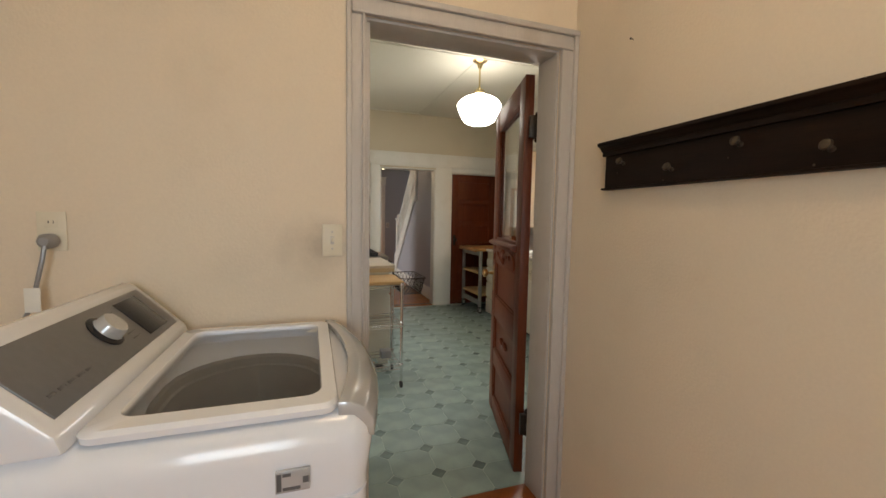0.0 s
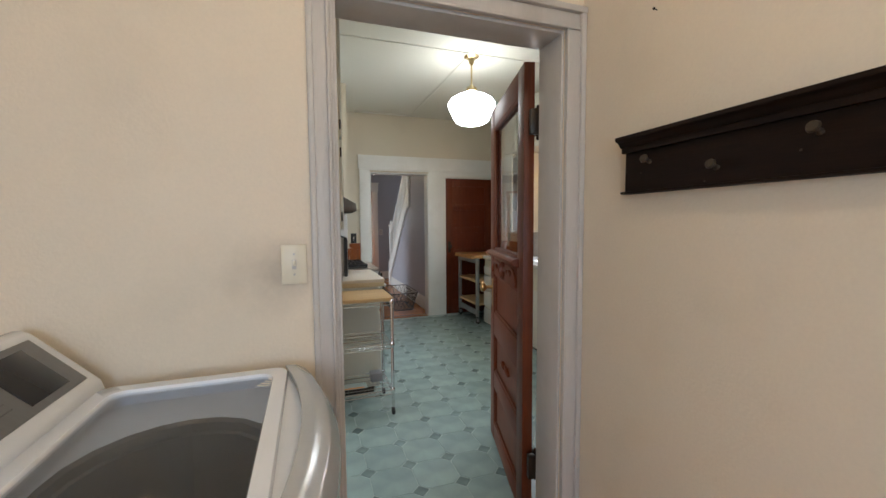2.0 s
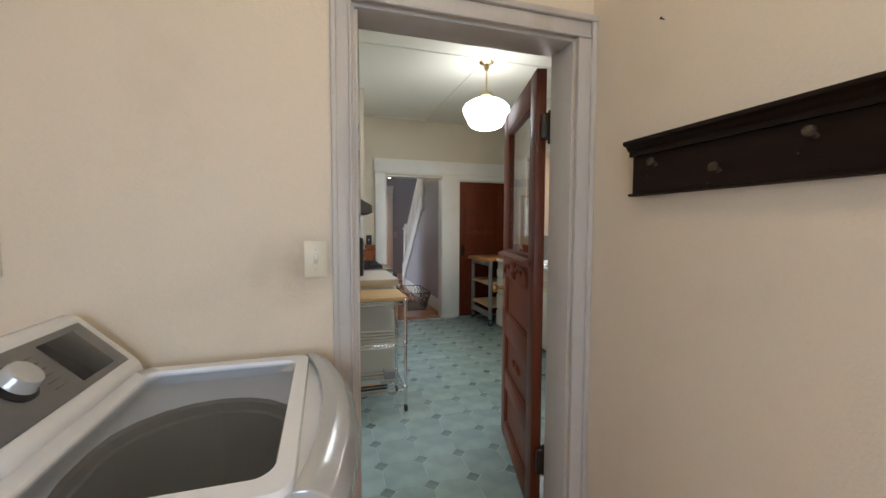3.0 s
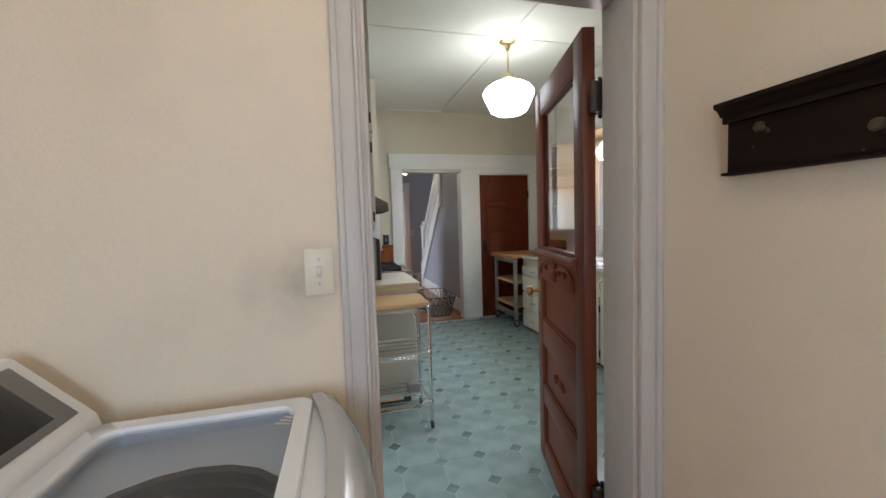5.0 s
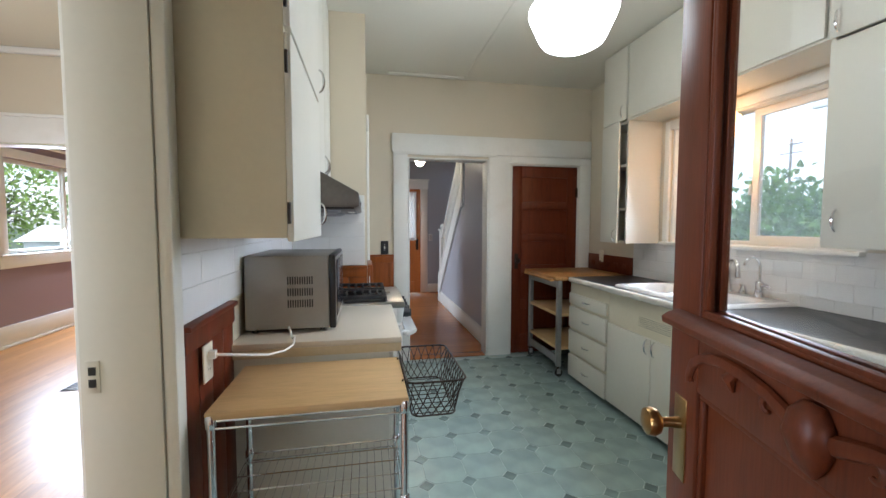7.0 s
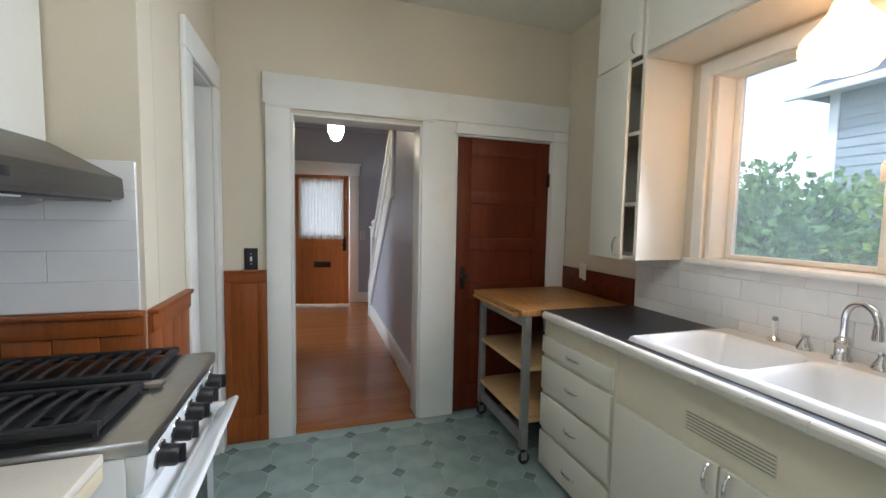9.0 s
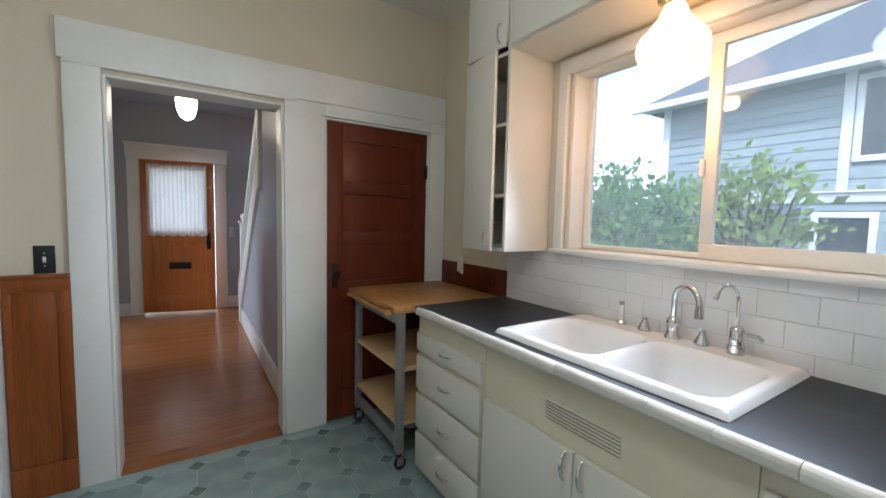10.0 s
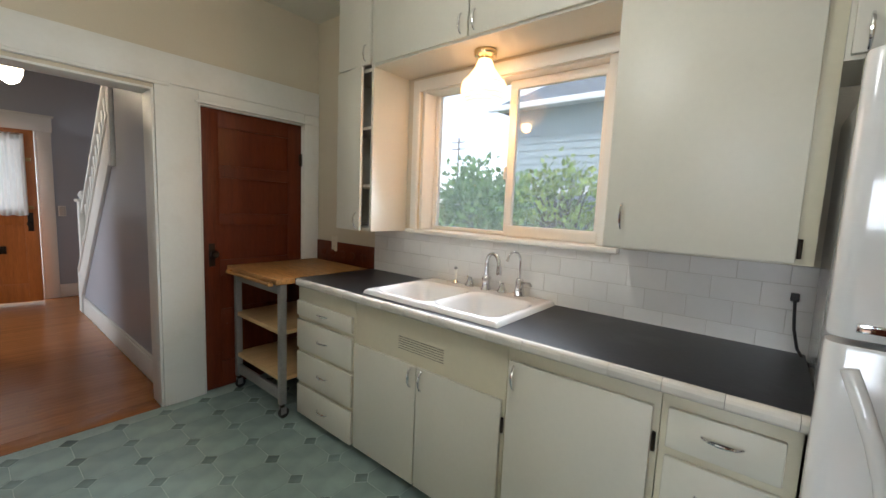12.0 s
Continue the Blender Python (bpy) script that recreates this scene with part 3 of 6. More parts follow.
def outlet(at, out, label, switch=False, plate=ALMOND, knob=ALMOND, w=0.07, h=0.115):
    """A wall plate. out: the way its face looks (unit vector along x or y)."""
    o = Vector(out)
    s = Vector((abs(o.y), abs(o.x), 0))
    c = Vector(at)

    def slabby(ds, dz, hw, hh, d0, d1, bev):
        p, q = c + s * (ds - hw) + o * d0, c + s * (ds + hw) + o * d1
        return box(min(p.x, q.x), max(p.x, q.x), min(p.y, q.y), max(p.y, q.y), c.z + dz - hh, c.z + dz + hh, bev)
    t = thing("light_switch" if switch else "wall_outlet", label, "switch" if switch else "outlet", at)
    part("plate", slabby(0, 0, w / 2, h / 2, 0.0005, 0.006, 0.002), plate, t)
    if switch:
        part("toggle_slot", slabby(0, 0, 0.006, 0.014, 0.006, 0.0068, 0.0), knob if knob != ALMOND else GREYTRIM, t)
        part("toggle", slabby(0, 0.004, 0.0045, 0.008, 0.006, 0.018, 0.0015), knob, t)
        for dz in (0.03, -0.03):
            part("screw", lathe([(0.0035, 0.0), (0.003, 0.0015)], c + o * 0.006 + Vector((0, 0, dz)), o, seg=10), GREYTRIM, t)
    else:
        for dz in (0.024, -0.024):
            part("socket", slabby(0, dz, 0.016, 0.014, 0.006, 0.0075, 0.0007), knob, t)
            for ds in (-0.006, 0.006):
                part("slot", slabby(ds, dz + 0.003, 0.001, 0.004, 0.0075, 0.0078, 0.0), BLACK, t)
    return t


outlet((0.180, 1.604, 1.222), (0, -1, 0), "almond toggle light switch on the laundry wall", True)
outlet((-0.618, 1.604, 1.250), (0, -1, 0), "almond wall outlet above the washer")
outlet((0.83, FAR, 1.135), (0, -1, 0), "black switch plate above the wainscot", True, BLACK, ALMOND, 0.075, 0.13)
outlet((0.172, 3.16, 0.93), (1, 0, 0), "almond outlet on the shade-darkened panelling")
outlet((3.004, 5.50, 1.045), (-1, 0, 0), "almond outlet on the wooden board")
outlet((-1.13, 5.779, 1.22), (0, -1, 0), "white light switch on the lime green wall", True)
pl = thing("washer_plug", "grey washer plug and cord in the outlet", "cord", (-0.618, 1.60, 1.22))
part("plug", lathe([(0.010, 0.0), (0.022, 0.004), (0.022, 0.03), (0.012, 0.042)], (-0.618, 1.597, 1.222), (0, -1, 0), seg=14), SILVERPLASTIC, pl)
part("cord", tube([(-0.618, 1.562, 1.215), (-0.622, 1.555, 1.17), (-0.64, 1.56, 1.10), (-0.66, 1.565, 1.03), (-0.70, 1.56, 0.95), (-0.72, 1.55, 0.6)], 0.006), SILVERPLASTIC, pl)
part("tag", box(-0.665, -0.628, 1.548, 1.551, 1.02, 1.09, 0.0008), WHITE, pl, "white paper tag on the cord")

# ---- laundry ----
def bow(bm):
    """The washer's front swells outward in the middle."""
    for v in bm.verts:
        f = min(1.0, max(0.0, (v.co.x - 0.05) / 0.15))
        v.co.x -= 0.055 * f * min(1.0, ((v.co.y - 1.21) / 0.35) ** 2)
    return bm


def washer():
    t = thing("washing_machine", "white top-loading washer with a glass lid and grey console", "washer", (-0.1, 1.21, 0.0))
    x0, x1, y0, y1 = -0.46, 0.262, 0.865, 1.560
    part("body", bow(loft([rr(x0, x1 - 0.01, y0, y1, 0.03, 0.03), rr(x0, x1 - 0.01, y0, y1, 0.03, 0.770), rr(x0 + 0.004, x1 - 0.014, y0 + 0.004, y1 - 0.004, 0.03, 0.772), rr(x0 + 0.004, x1 - 0.014, y0 + 0.004, y1 - 0.004, 0.03, 0.776), rr(x0, x1 - 0.01, y0, y1, 0.03, 0.778), rr(x0, x1 - 0.01, y0, y1, 0.03, 0.80), rr(x0, x1, y0 - 0.008, y1, 0.04, 0.865),
                       rr(x0, x1 - 0.004, y0 - 0.004, y1, 0.04, 0.895), rr(x0 + 0.02, x1 - 0.02, y0 + 0.014, y1 - 0.014, 0.03, 0.922), rr(x0 + 0.04, x1 - 0.04, y0 + 0.03, y1 - 0.03, 0.02, 0.930),
                       rr(-0.240, 0.155, 0.912, 1.485, 0.05, 0.931), rr(-0.236, 0.151, 0.916, 1.480, 0.05, 0.915), rr(-0.234, 0.149, 0.918, 1.42, 0.18, 0.900),
                       rr(-0.229, 0.144, 0.924, 1.385, 0.185, 0.895)], cap1=False)), WASHERWHITE, t)
    part("drum", loft([rr(-0.230, 0.145, 0.923, 1.386, 0.186, 0.897), rr(-0.222, 0.137, 0.931, 1.378, 0.180, 0.890), rr(-0.222, 0.137, 0.931, 1.378, 0.180, 0.870), rr(-0.216, 0.131, 0.937, 1.372, 0.176, 0.866), rr(-0.219, 0.134, 0.934, 1.375, 0.178, 0.84), rr(-0.21, 0.125, 0.945, 1.365, 0.168, 0.50)], cap0=False), DRUM, t, "dark grey steel drum under the glass")
    part("agitator", lathe([(0.15, 0.0), (0.14, 0.02), (0.06, 0.05), (0.035, 0.09), (0.02, 0.10)], (-0.042, 1.155, 0.502), seg=20), SILVERPLASTIC, t)
    lid = part("lid", bow(loft([rr(-0.262, 0.190, 0.880, 1.512, 0.03, 0.933), rr(-0.264, 0.192, 0.878, 1.514, 0.032, 0.945), rr(-0.256, 0.186, 0.886, 1.506, 0.03, 0.953),
                            rr(-0.222, 0.140, 0.925, 1.470, 0.035, 0.954), rr(-0.218, 0.136, 0.929, 1.466, 0.033, 0.948), rr(-0.218, 0.136, 0.929, 1.466, 0.033, 0.934)], cap0=False, cap1=False)), WASHERWHITE, t)
    g = part("lid_glass", bow(loft([rr(-0.2185, 0.1365, 0.9285, 1.4665, 0.033, 0.9415), rr(-0.2185, 0.1365, 0.9285, 1.4665, 0.033, 0.947)])), LIDGLASS, lid, "grey tinted glass", shade=False)
    for k in range(4):
        part("tape_residue", prism([(0.090 + 0.008 * k, 1.405 + 0.012 * k), (0.118 + 0.003 * k, 1.395 + 0.012 * k), (0.120 + 0.002 * k, 1.399 + 0.012 * k), (0.092 + 0.008 * k, 1.410 + 0.012 * k)], "z", 0.9475, 0.9482), ALMOND, lid, "yellowed tape residue")
    part("grip", bow(prism([(0.194, 0.951), (0.222, 0.950), (0.250, 0.934), (0.268, 0.905), (0.268, 0.872), (0.20, 0.90)], "y", 0.884, 1.530, bev=0.004, cuts=8)), STEELGREY, t, "silver-grey curved front edge")
    out = [(-0.262, 0.930), (-0.272, 0.962), (-0.402, 1.092), (-0.424, 1.100), (-0.452, 1.092), (-0.460, 1.06), (-0.460, 0.925)]
    con = part("console", prism(out, "y", 0.862, 1.552, bev=0.008), WASHERWHITE, t)
    n = Vector((0.707, 0, 0.707))
    a, b = Vector((-0.280, 0, 0.970)), Vector((-0.395, 0, 1.085))

    def panel(f0, f1, y0, y1, d0, d1, nm, m, lab=""):
        p, q = a.lerp(b, f0), a.lerp(b, f1)
        o = [(v.x, v.z) for v in (p + n * d0, q + n * d0, q + n * d1, p + n * d1)]
        return part(nm, prism(o, "y", y0, y1, bev=0.001), m, con, lab)
    panel(0.06, 0.96, 0.895, 1.515, -0.002, 0.0035, "control_panel", PANELGREY, "grey control panel")
    panel(0.16, 0.86, 1.335, 1.465, 0.0030, 0.005, "display", SCREEN, "dark display")
    for k in range(5):
        panel(0.25, 0.29, 0.925 + 0.03 * k, 0.945 + 0.03 * k, 0.0034, 0.0042, "lettering", SILVERDARK)
    for k in range(6):
        panel(0.25 + 0.1 * k, 0.27 + 0.1 * k, 1.262, 1.30, 0.0034, 0.0042, "lettering", SILVERDARK)
    c = a.lerp(b, 0.56) + Vector((0, 1.215, 0))
    part("dial", lathe([(0.034, 0.0), (0.035, 0.004), (0.032, 0.008), (0.031, 0.024), (0.028, 0.028)], c + n * 0.003, n, seg=32), STEELGREY, con, "silver-grey selector dial")
    # Dark disc, shifted off the dial's centre, drawn as the dial's shadow.
    part("dial_base", lathe([(0.043, 0.0), (0.043, 0.004), (0.038, 0.006)], c - Vector((0, 0.008, 0)) + n * 0.002, n, seg=32), SCREEN, con)
    lb = part("label", box(0.040, 0.098, 0.8485, 0.8555, 0.812, 0.852, 0.0005), STEELGREY, t, "small printed sticker")
    for a, b, e, f in ((0.042, 0.050, 0.816, 0.848), (0.052, 0.082, 0.816, 0.822), (0.052, 0.066, 0.842, 0.848), (0.086, 0.096, 0.826, 0.838)):
        part("print", box(a, b, 0.8478, 0.8486, e, f), SILVERDARK, lb)
    for x in (-0.40, 0.20):
        for y in (0.92, 1.50):
            part("foot", lathe([(0.022, 0.0), (0.022, 0.012), (0.012, 0.016), (0.012, 0.045)], (x, y, 0.0), seg=12), RUBBER, t)
    return t


PANELGREY = mat("dark_grey_console_plastic", (0.145, 0.145, 0.15), 0.32, var=0.08, bump=0.01)
STEELGREY = mat("pearl_grey_plastic", (0.52, 0.53, 0.54), 0.22, metal=0.3, var=0.03, bump=0.0, coat=0.3)
DRUM = mat("drum_steel", (0.085, 0.078, 0.070), 0.40, metal=0.4, var=0.1, fine=8, bump=0.0)
SILVERDARK = mat("dark_grey_print", (0.10, 0.10, 0.105), 0.4)
PEG = mat("worn_brass_peg", (0.075, 0.055, 0.038), 0.42, metal=0.5, var=0.3, fine=80)
washer()


def peg_rail():
    t = thing("peg_rail", "dark-stained wooden peg rail with worn metal pegs", "coat rack", (1.16, 0.8, 1.43))
    y0, y1 = 0.22, 1.372
    part("board", box(1.160, 1.184, y0, y1 - 0.012, 1.432, 1.565, 0.002), RACKWOOD, t)
    part("cap", prism([(1.128, 1.597), (1.184, 1.597), (1.184, 1.566), (1.150, 1.566), (1.140, 1.580), (1.128, 1.586)], "y", y0 - 0.01, y1, bev=0.001), RACKWOOD, t)
    part("upper_moulding", box(1.148, 1.1605, y0, y1 - 0.006, 1.548, 1.566, 0.003), RACKWOOD, t)
    part("lower_moulding", box(1.150, 1.184, y0 - 0.004, y1 - 0.002, 1.424, 1.4315, 0.003), RACKWOOD, t)
    for k, (y, z) in enumerate([(1.268, 1.513), (1.068, 1.470), (0.865, 1.512), (0.672, 1.470), (0.47, 1.512), (0.30, 1.470)]):
        p = part("peg", lathe([(0.008, 0.0), (0.006, 0.004), (0.005, 0.012), (0.009, 0.018), (0.013, 0.023), (0.011, 0.029), (0.003, 0.031)], (1.1605, y, z), (-1, 0, 0.35), seg=14), PEG, t)
        part("screw", lathe([(0.003, 0), (0.002, 0.0015)], (1.160, y + 0.03, z - 0.03), (-1, 0, 0), seg=8), PEG, t)
    return t


peg_rail()
nail = thing("wall_nail", "small rusty nail in the laundry wall", "nail", (1.184, 1.28, 1.945))
part("shank", tube([(1.186, 1.28, 1.945), (1.172, 1.28, 1.947)], 0.0015), DARKMETAL, nail)
part("head", lathe([(0.004, 0.0), (0.004, 0.0015)], (1.173, 1.28, 1.947), (-1, 0, 0), seg=10), DARKMETAL, nail)


def laundry_window():
    t = thing("window_2", "white laundry window behind the viewer", "window", (-0.25, -1.60, 1.0), kind="structure")
    for b, nm in (((-0.85, -0.751, -1.60, -1.58, 0.9, 2.3), "casing"), ((0.251, 0.35, -1.60, -1.58, 0.9, 2.3), "casing"), ((-0.751, 0.251, -1.60, -1.58, 2.201, 2.3), "casing"), ((-0.88, 0.38, -1.61, -1.54, 0.96, 0.998), "sill"),
                  ((-0.27, -0.23, -1.68, -1.65, 1.0, 2.2), "mullion"), ((-0.75, 0.25, -1.68, -1.65, 1.58, 1.62), "meeting_rail")):
        part(nm, box(*b, bev=0.003), WHITE, t)
    g = part("pane", box(-0.749, 0.249, -1.668, -1.664, 1.0, 2.2), CLEAR, t, shade=False)
    g.visible_shadow = False


laundry_window()
LAUNDRYGLOW = glow("lit_laundry_glass", (1.0, 0.78, 0.54), 32.0)
ll_ = thing("laundry_lamp", "lit opal glass lamp on the laundry ceiling", "lamp", (0.5, 0.3, H))
part("canopy", lathe([(0.07, 0.0), (0.07, 0.012), (0.05, 0.03)], (0.5, 0.3, H - 0.0005), (0, 0, -1), seg=24), PALEBRASS, ll_)
part("shade", lathe([(0.05, 0.025), (0.10, 0.05), (0.125, 0.10), (0.11, 0.15), (0.06, 0.185), (0.01, 0.195)], (0.5, 0.3, H), (0, 0, -1), seg=32), LAUNDRYGLOW, ll_, "glowing opal glass shade")


# ---- the half-glazed door between laundry and kitchen ----
def glazed_door():
    W, T, TOP = 0.775, 0.045, 2.00
    t = thing("door_1", "open dark red half-glazed wooden door with carved shelf", "door", kind="structure", m=pose(1.130, 1.832, 0, 0, 0, -16.0))
    X0, X1 = -T, 0.0
    part("stile", box(X0, X1, 0.0, 0.105, 0.012, TOP, 0.003), DOORWOOD, t)
    part("stile", box(X0, X1, W - 0.105, W, 0.012, TOP, 0.003), DOORWOOD, t)
    for z0, z1 in ((0.012, 0.115), (0.335, 0.44), (0.665, 0.80), (1.03, 1.175), (1.885, TOP)):
        part("rail", box(X0 + 0.001, X1 - 0.001, 0.104, W - 0.104, z0, z1, 0.003), DOORWOOD, t)
    for z0, z1 in ((0.115, 0.335), (0.44, 0.665), (0.80, 1.03)):
        part("panel", box(X0 + 0.016, X1 - 0.016, 0.100, W - 0.100, z0 - 0.004, z1 + 0.004), DOORWOOD, t)
        bm = bmesh.new()
        for xa, xb in ((X0 + 0.006, X0 + 0.017), (X1 - 0.017, X1 - 0.006)):
            box(xa, xb, 0.105, W - 0.105, z0, z0 + 0.012, 0.003, bm)
            box(xa, xb, 0.105, W - 0.105, z1 - 0.012, z1, 0.003, bm)
            box(xa, xb, 0.105, 0.117, z0 + 0.012, z1 - 0.012, 0.003, bm)
            box(xa, xb, W - 0.117, W - 0.105, z0 + 0.012, z1 - 0.012, 0.003, bm)
        part("panel_moulding", bm, DOORWOOD, t)
    bm = bmesh.new()
    for xa, xb in ((X0 + 0.004, X0 + 0.018), (X1 - 0.018, X1 - 0.004)):
        for k, (w, d) in enumerate(((0.016, 0.0), (0.009, 0.004))):
            lo, hi = 0.105 + 0.0, W - 0.105
            box(xa - d * 0.3, xb, lo, hi, 1.175, 1.175 + w, 0.003, bm)
            box(xa - d * 0.3, xb, lo, hi, 1.885 - w, 1.885, 0.003, bm)
            box(xa - d * 0.3, xb, lo, lo + w, 1.175 + w, 1.885 - w, 0.003, bm)
            box(xa - d * 0.3, xb, hi - w, hi, 1.175 + w, 1.885 - w, 0.003, bm)
    part("glazing_bead", bm, DOORWOOD, t)
    g = part("pane", box(X0 + 0.020, X0 + 0.024, 0.112, W - 0.112, 1.18, 1.88), CLEAR, t, shade=False)
    g.visible_shadow = False
    sh = part("shelf", prism([(X0 - 0.034, 1.150), (X0 - 0.036, 1.162), (X0 - 0.022, 1.172), (X0, 1.178), (X0, 1.135), (X0 - 0.012, 1.140)], "y", 0.075, W - 0.03, bev=0.002), DOORWOOD, t)

    def relief(bm):
        """Carving stands only a little proud of the rail."""
        for v in bm.verts:
            v.co.x = X0 + (v.co.x - X0) * 0.7
        return bm
    mid = 0.405
    for f in (-1, 1):
        vine = [(0.030, 1.092), (0.075, 1.108), (0.130, 1.116), (0.190, 1.117), (0.240, 1.106), (0.275, 1.083), (0.288, 1.056), (0.283, 1.044)]
        part("vine", relief(tube([(X0 - 0.004, mid + f * a, z) for a, z in vine], 0.01, seg=8, radii=[0.013, 0.011, 0.012, 0.011, 0.010, 0.010, 0.009, 0.011])), DOORWOOD, sh)
        curl = [(0.075 + 0.024 * (1 - k / 16) * math.cos(2.6 - 0.34 * k), 1.088 + 0.022 * (1 - k / 16) * math.sin(2.6 - 0.34 * k)) for k in range(14)]
        part("curl", relief(tube([(X0 - 0.004, mid + f * a, z) for a, z in curl], 0.008, seg=6, radii=[0.008 * (1 - k / 22) for k in range(14)])), DOORWOOD, sh)
        part("leaf", relief(tube([(X0 - 0.002, mid + f * 0.150, 1.112), (X0 - 0.006, mid + f * 0.165, 1.096), (X0 - 0.002, mid + f * 0.158, 1.076)], 0.01, seg=8, radii=[0.007, 0.013, 0.004])), DOORWOOD, sh)
    part("shield", relief(tube([(X0, mid, 1.128), (X0 - 0.006, mid, 1.110), (X0 - 0.010, mid, 1.085), (X0 - 0.006, mid, 1.055), (X0, mid, 1.036)], 0.02, seg=12, radii=[0.016, 0.030, 0.034, 0.022, 0.006])), DOORWOOD, sh)
    ap = part("applique", lathe([(0.020, 0.0), (0.018, 0.006), (0.007, 0.010)], (X0 + 0.016, 0.40, 0.552), (-1, 0, 0), seg=14), DOORWOOD, t)
    for s in (-1, 1):
        part("scroll", tube([(X0 + 0.012, 0.40 + s * 0.015, 0.552), (X0 + 0.008, 0.40 + s * 0.05, 0.565), (X0 + 0.010, 0.40 + s * 0.085, 0.548), (X0 + 0.012, 0.40 + s * 0.10, 0.556)], 0.01, seg=6, radii=[0.012, 0.014, 0.010, 0.003]), DOORWOOD, ap)
    for side, xs in ((-1, X0), (1, X1)):
        k = part("escutcheon", box(min(xs, xs + side * 0.003), max(xs, xs + side * 0.003), W - 0.075, W - 0.03, 0.83, 1.0, 0.001), BRASS, t, "aged brass lock plate")
        part("knob", lathe([(0.012, 0.0), (0.010, 0.02), (0.010, 0.034), (0.024, 0.042), (0.029, 0.054), (0.026, 0.066), (0.012, 0.072)], (xs + side * 0.003, W - 0.052, 0.945), (side, 0, 0), seg=24), BRASS, k)
    for z in (1.745, 0.295):
        h = part("hinge", tube([(0.004, -0.034, z - 0.055), (0.004, -0.034, z + 0.055)], 0.008, seg=10), DARKMETAL, t, "dark bronze butt hinge")
        part("pin", lathe([(0.004, 0), (0.008, 0.004), (0.007, 0.012), (0.002, 0.016)], (0.004, -0.034, z + 0.055), seg=10), DARKMETAL, h)
        part("pin", lathe([(0.004, 0), (0.008, 0.004), (0.007, 0.012), (0.002, 0.016)], (0.004, -0.034, z - 0.055), (0, 0, -1), seg=10), DARKMETAL, h)
        part("flap", box(-0.001, 0.003, -0.034, 0.030, z - 0.05, z + 0.05, 0.0005), DARKMETAL, h)
        part("flap", box(-0.032, 0.004, -0.062, -0.034, z - 0.05, z + 0.05, 0.0005), DARKMETAL, h)
    return t


glazed_door()

# ---- kitchen: sink side ----
def pull(parent, at, axis, out, length=0.095):
    """An arched chrome pull. axis: the way it runs; out: the way it stands off."""
    c, a, o = Vector(at), Vector(axis), Vector(out)
    pts, rad = [], []
    for k in range(11):
        f = -1 + 2 * k / 10
        pts.append(c + a * (f * length / 2) + o * (0.004 + 0.020 * (1 - f * f) ** 0.6))
        rad.append(0.0042 + 0.0022 * (1 - abs(f)))
    h = part("handle", tube(pts, 0.005, seg=8, radii=rad), CHROME, parent, "chrome arched pull")
    return h


NX = Vector((-1, 0, 0))
UP, ALONG = Vector((0, 0, 1)), Vector((0, 1, 0))


def carcass(t, xf, xb, y0, y1, z0, z1, toe=0.05, rails=()):
    """A cabinet's box: sides, floor, back and a face frame round its openings."""
    part("side_panel", box(xf + 0.02, xb, y0, y0 + 0.018, z0 + toe, z1), CABINET, t, shade=False)
    part("side_panel", box(xf + 0.02, xb, y1 - 0.018, y1, z0 + toe, z1), CABINET, t, shade=False)
    part("floor_panel", box(xf + 0.02, xb, y0 + 0.018, y1 - 0.018, z0 + toe, z0 + toe + 0.018), CABINET, t, shade=False)
    part("back_panel", box(xb - 0.012, xb, y0 + 0.018, y1 - 0.018, z0 + toe + 0.018, z1), CABINET, t, shade=False)
    part("face_frame", box(xf, xf + 0.0195, y0 + 0.0005, y1 - 0.0005, z0 + toe, z1, 0.0015), CABINETFRAME, t)
    if toe:
        part("toe_board", box(xf + 0.05, xf + 0.065, y0, y1, z0, z0 + toe), BLACK, t)


def front(t, name, xf, y0, y1, z0, z1, handle=None, thick=0.019, hinge=None):
    d = part(name, box(xf - thick, xf - 0.0008, y0, y1, z0, z1, 0.004), CABINET, t)
    if handle:
        y, z, ax = handle
        pull(d, (xf - thick, y, z), ax, NX)
    if hinge:
        for z in hinge[1]:
            part("hinge", tube([(xf - 0.012, hinge[0], z - 0.03), (xf - 0.012, hinge[0], z + 0.03)], 0.006, seg=8), DARKMETAL, d, "dark bronze hinge")
    return d


XF = 2.412
c = thing("drawer_cabinet", "cream-painted base cabinet with four chrome-handled drawers", "cabinet", (2.7, 4.75, 0), group="base cabinets")
carcass(c, XF, 3.01, 4.468, 5.030, 0, 0.8655)
for z0, z1 in ((0.680, 0.772), (0.475, 0.655), (0.262, 0.450), (0.045, 0.235)):
    front(c, "drawer", XF, 4.482, 5.022, z0, z1, (4.742, (z0 + z1) / 2, ALONG))
c = thing("sink_cabinet", "cream-painted sink cabinet with double doors and vent slots", "cabinet", (2.7, 4.0, 0), group="base cabinets")
carcass(c, XF, 3.01, 3.541, 4.467, 0, 0.8655)
front(c, "door", XF, 4.008, 4.458, 0.055, 0.640, (4.035, 0.585, UP))
front(c, "door", XF, 3.553, 4.002, 0.055, 0.640, (3.968, 0.585, UP), hinge=(3.546, (0.54, 0.14)))
v = part("vent", box(XF - 0.0015, XF - 0.0003, 3.858, 4.142, 0.690, 0.762), CABINETFRAME, c)
for k in range(6):
    part("slot", box(XF - 0.0022, XF - 0.0014, 3.860, 4.140, 0.696 + 0.0115 * k, 0.6980 + 0.0115 * k), BLACK, v)
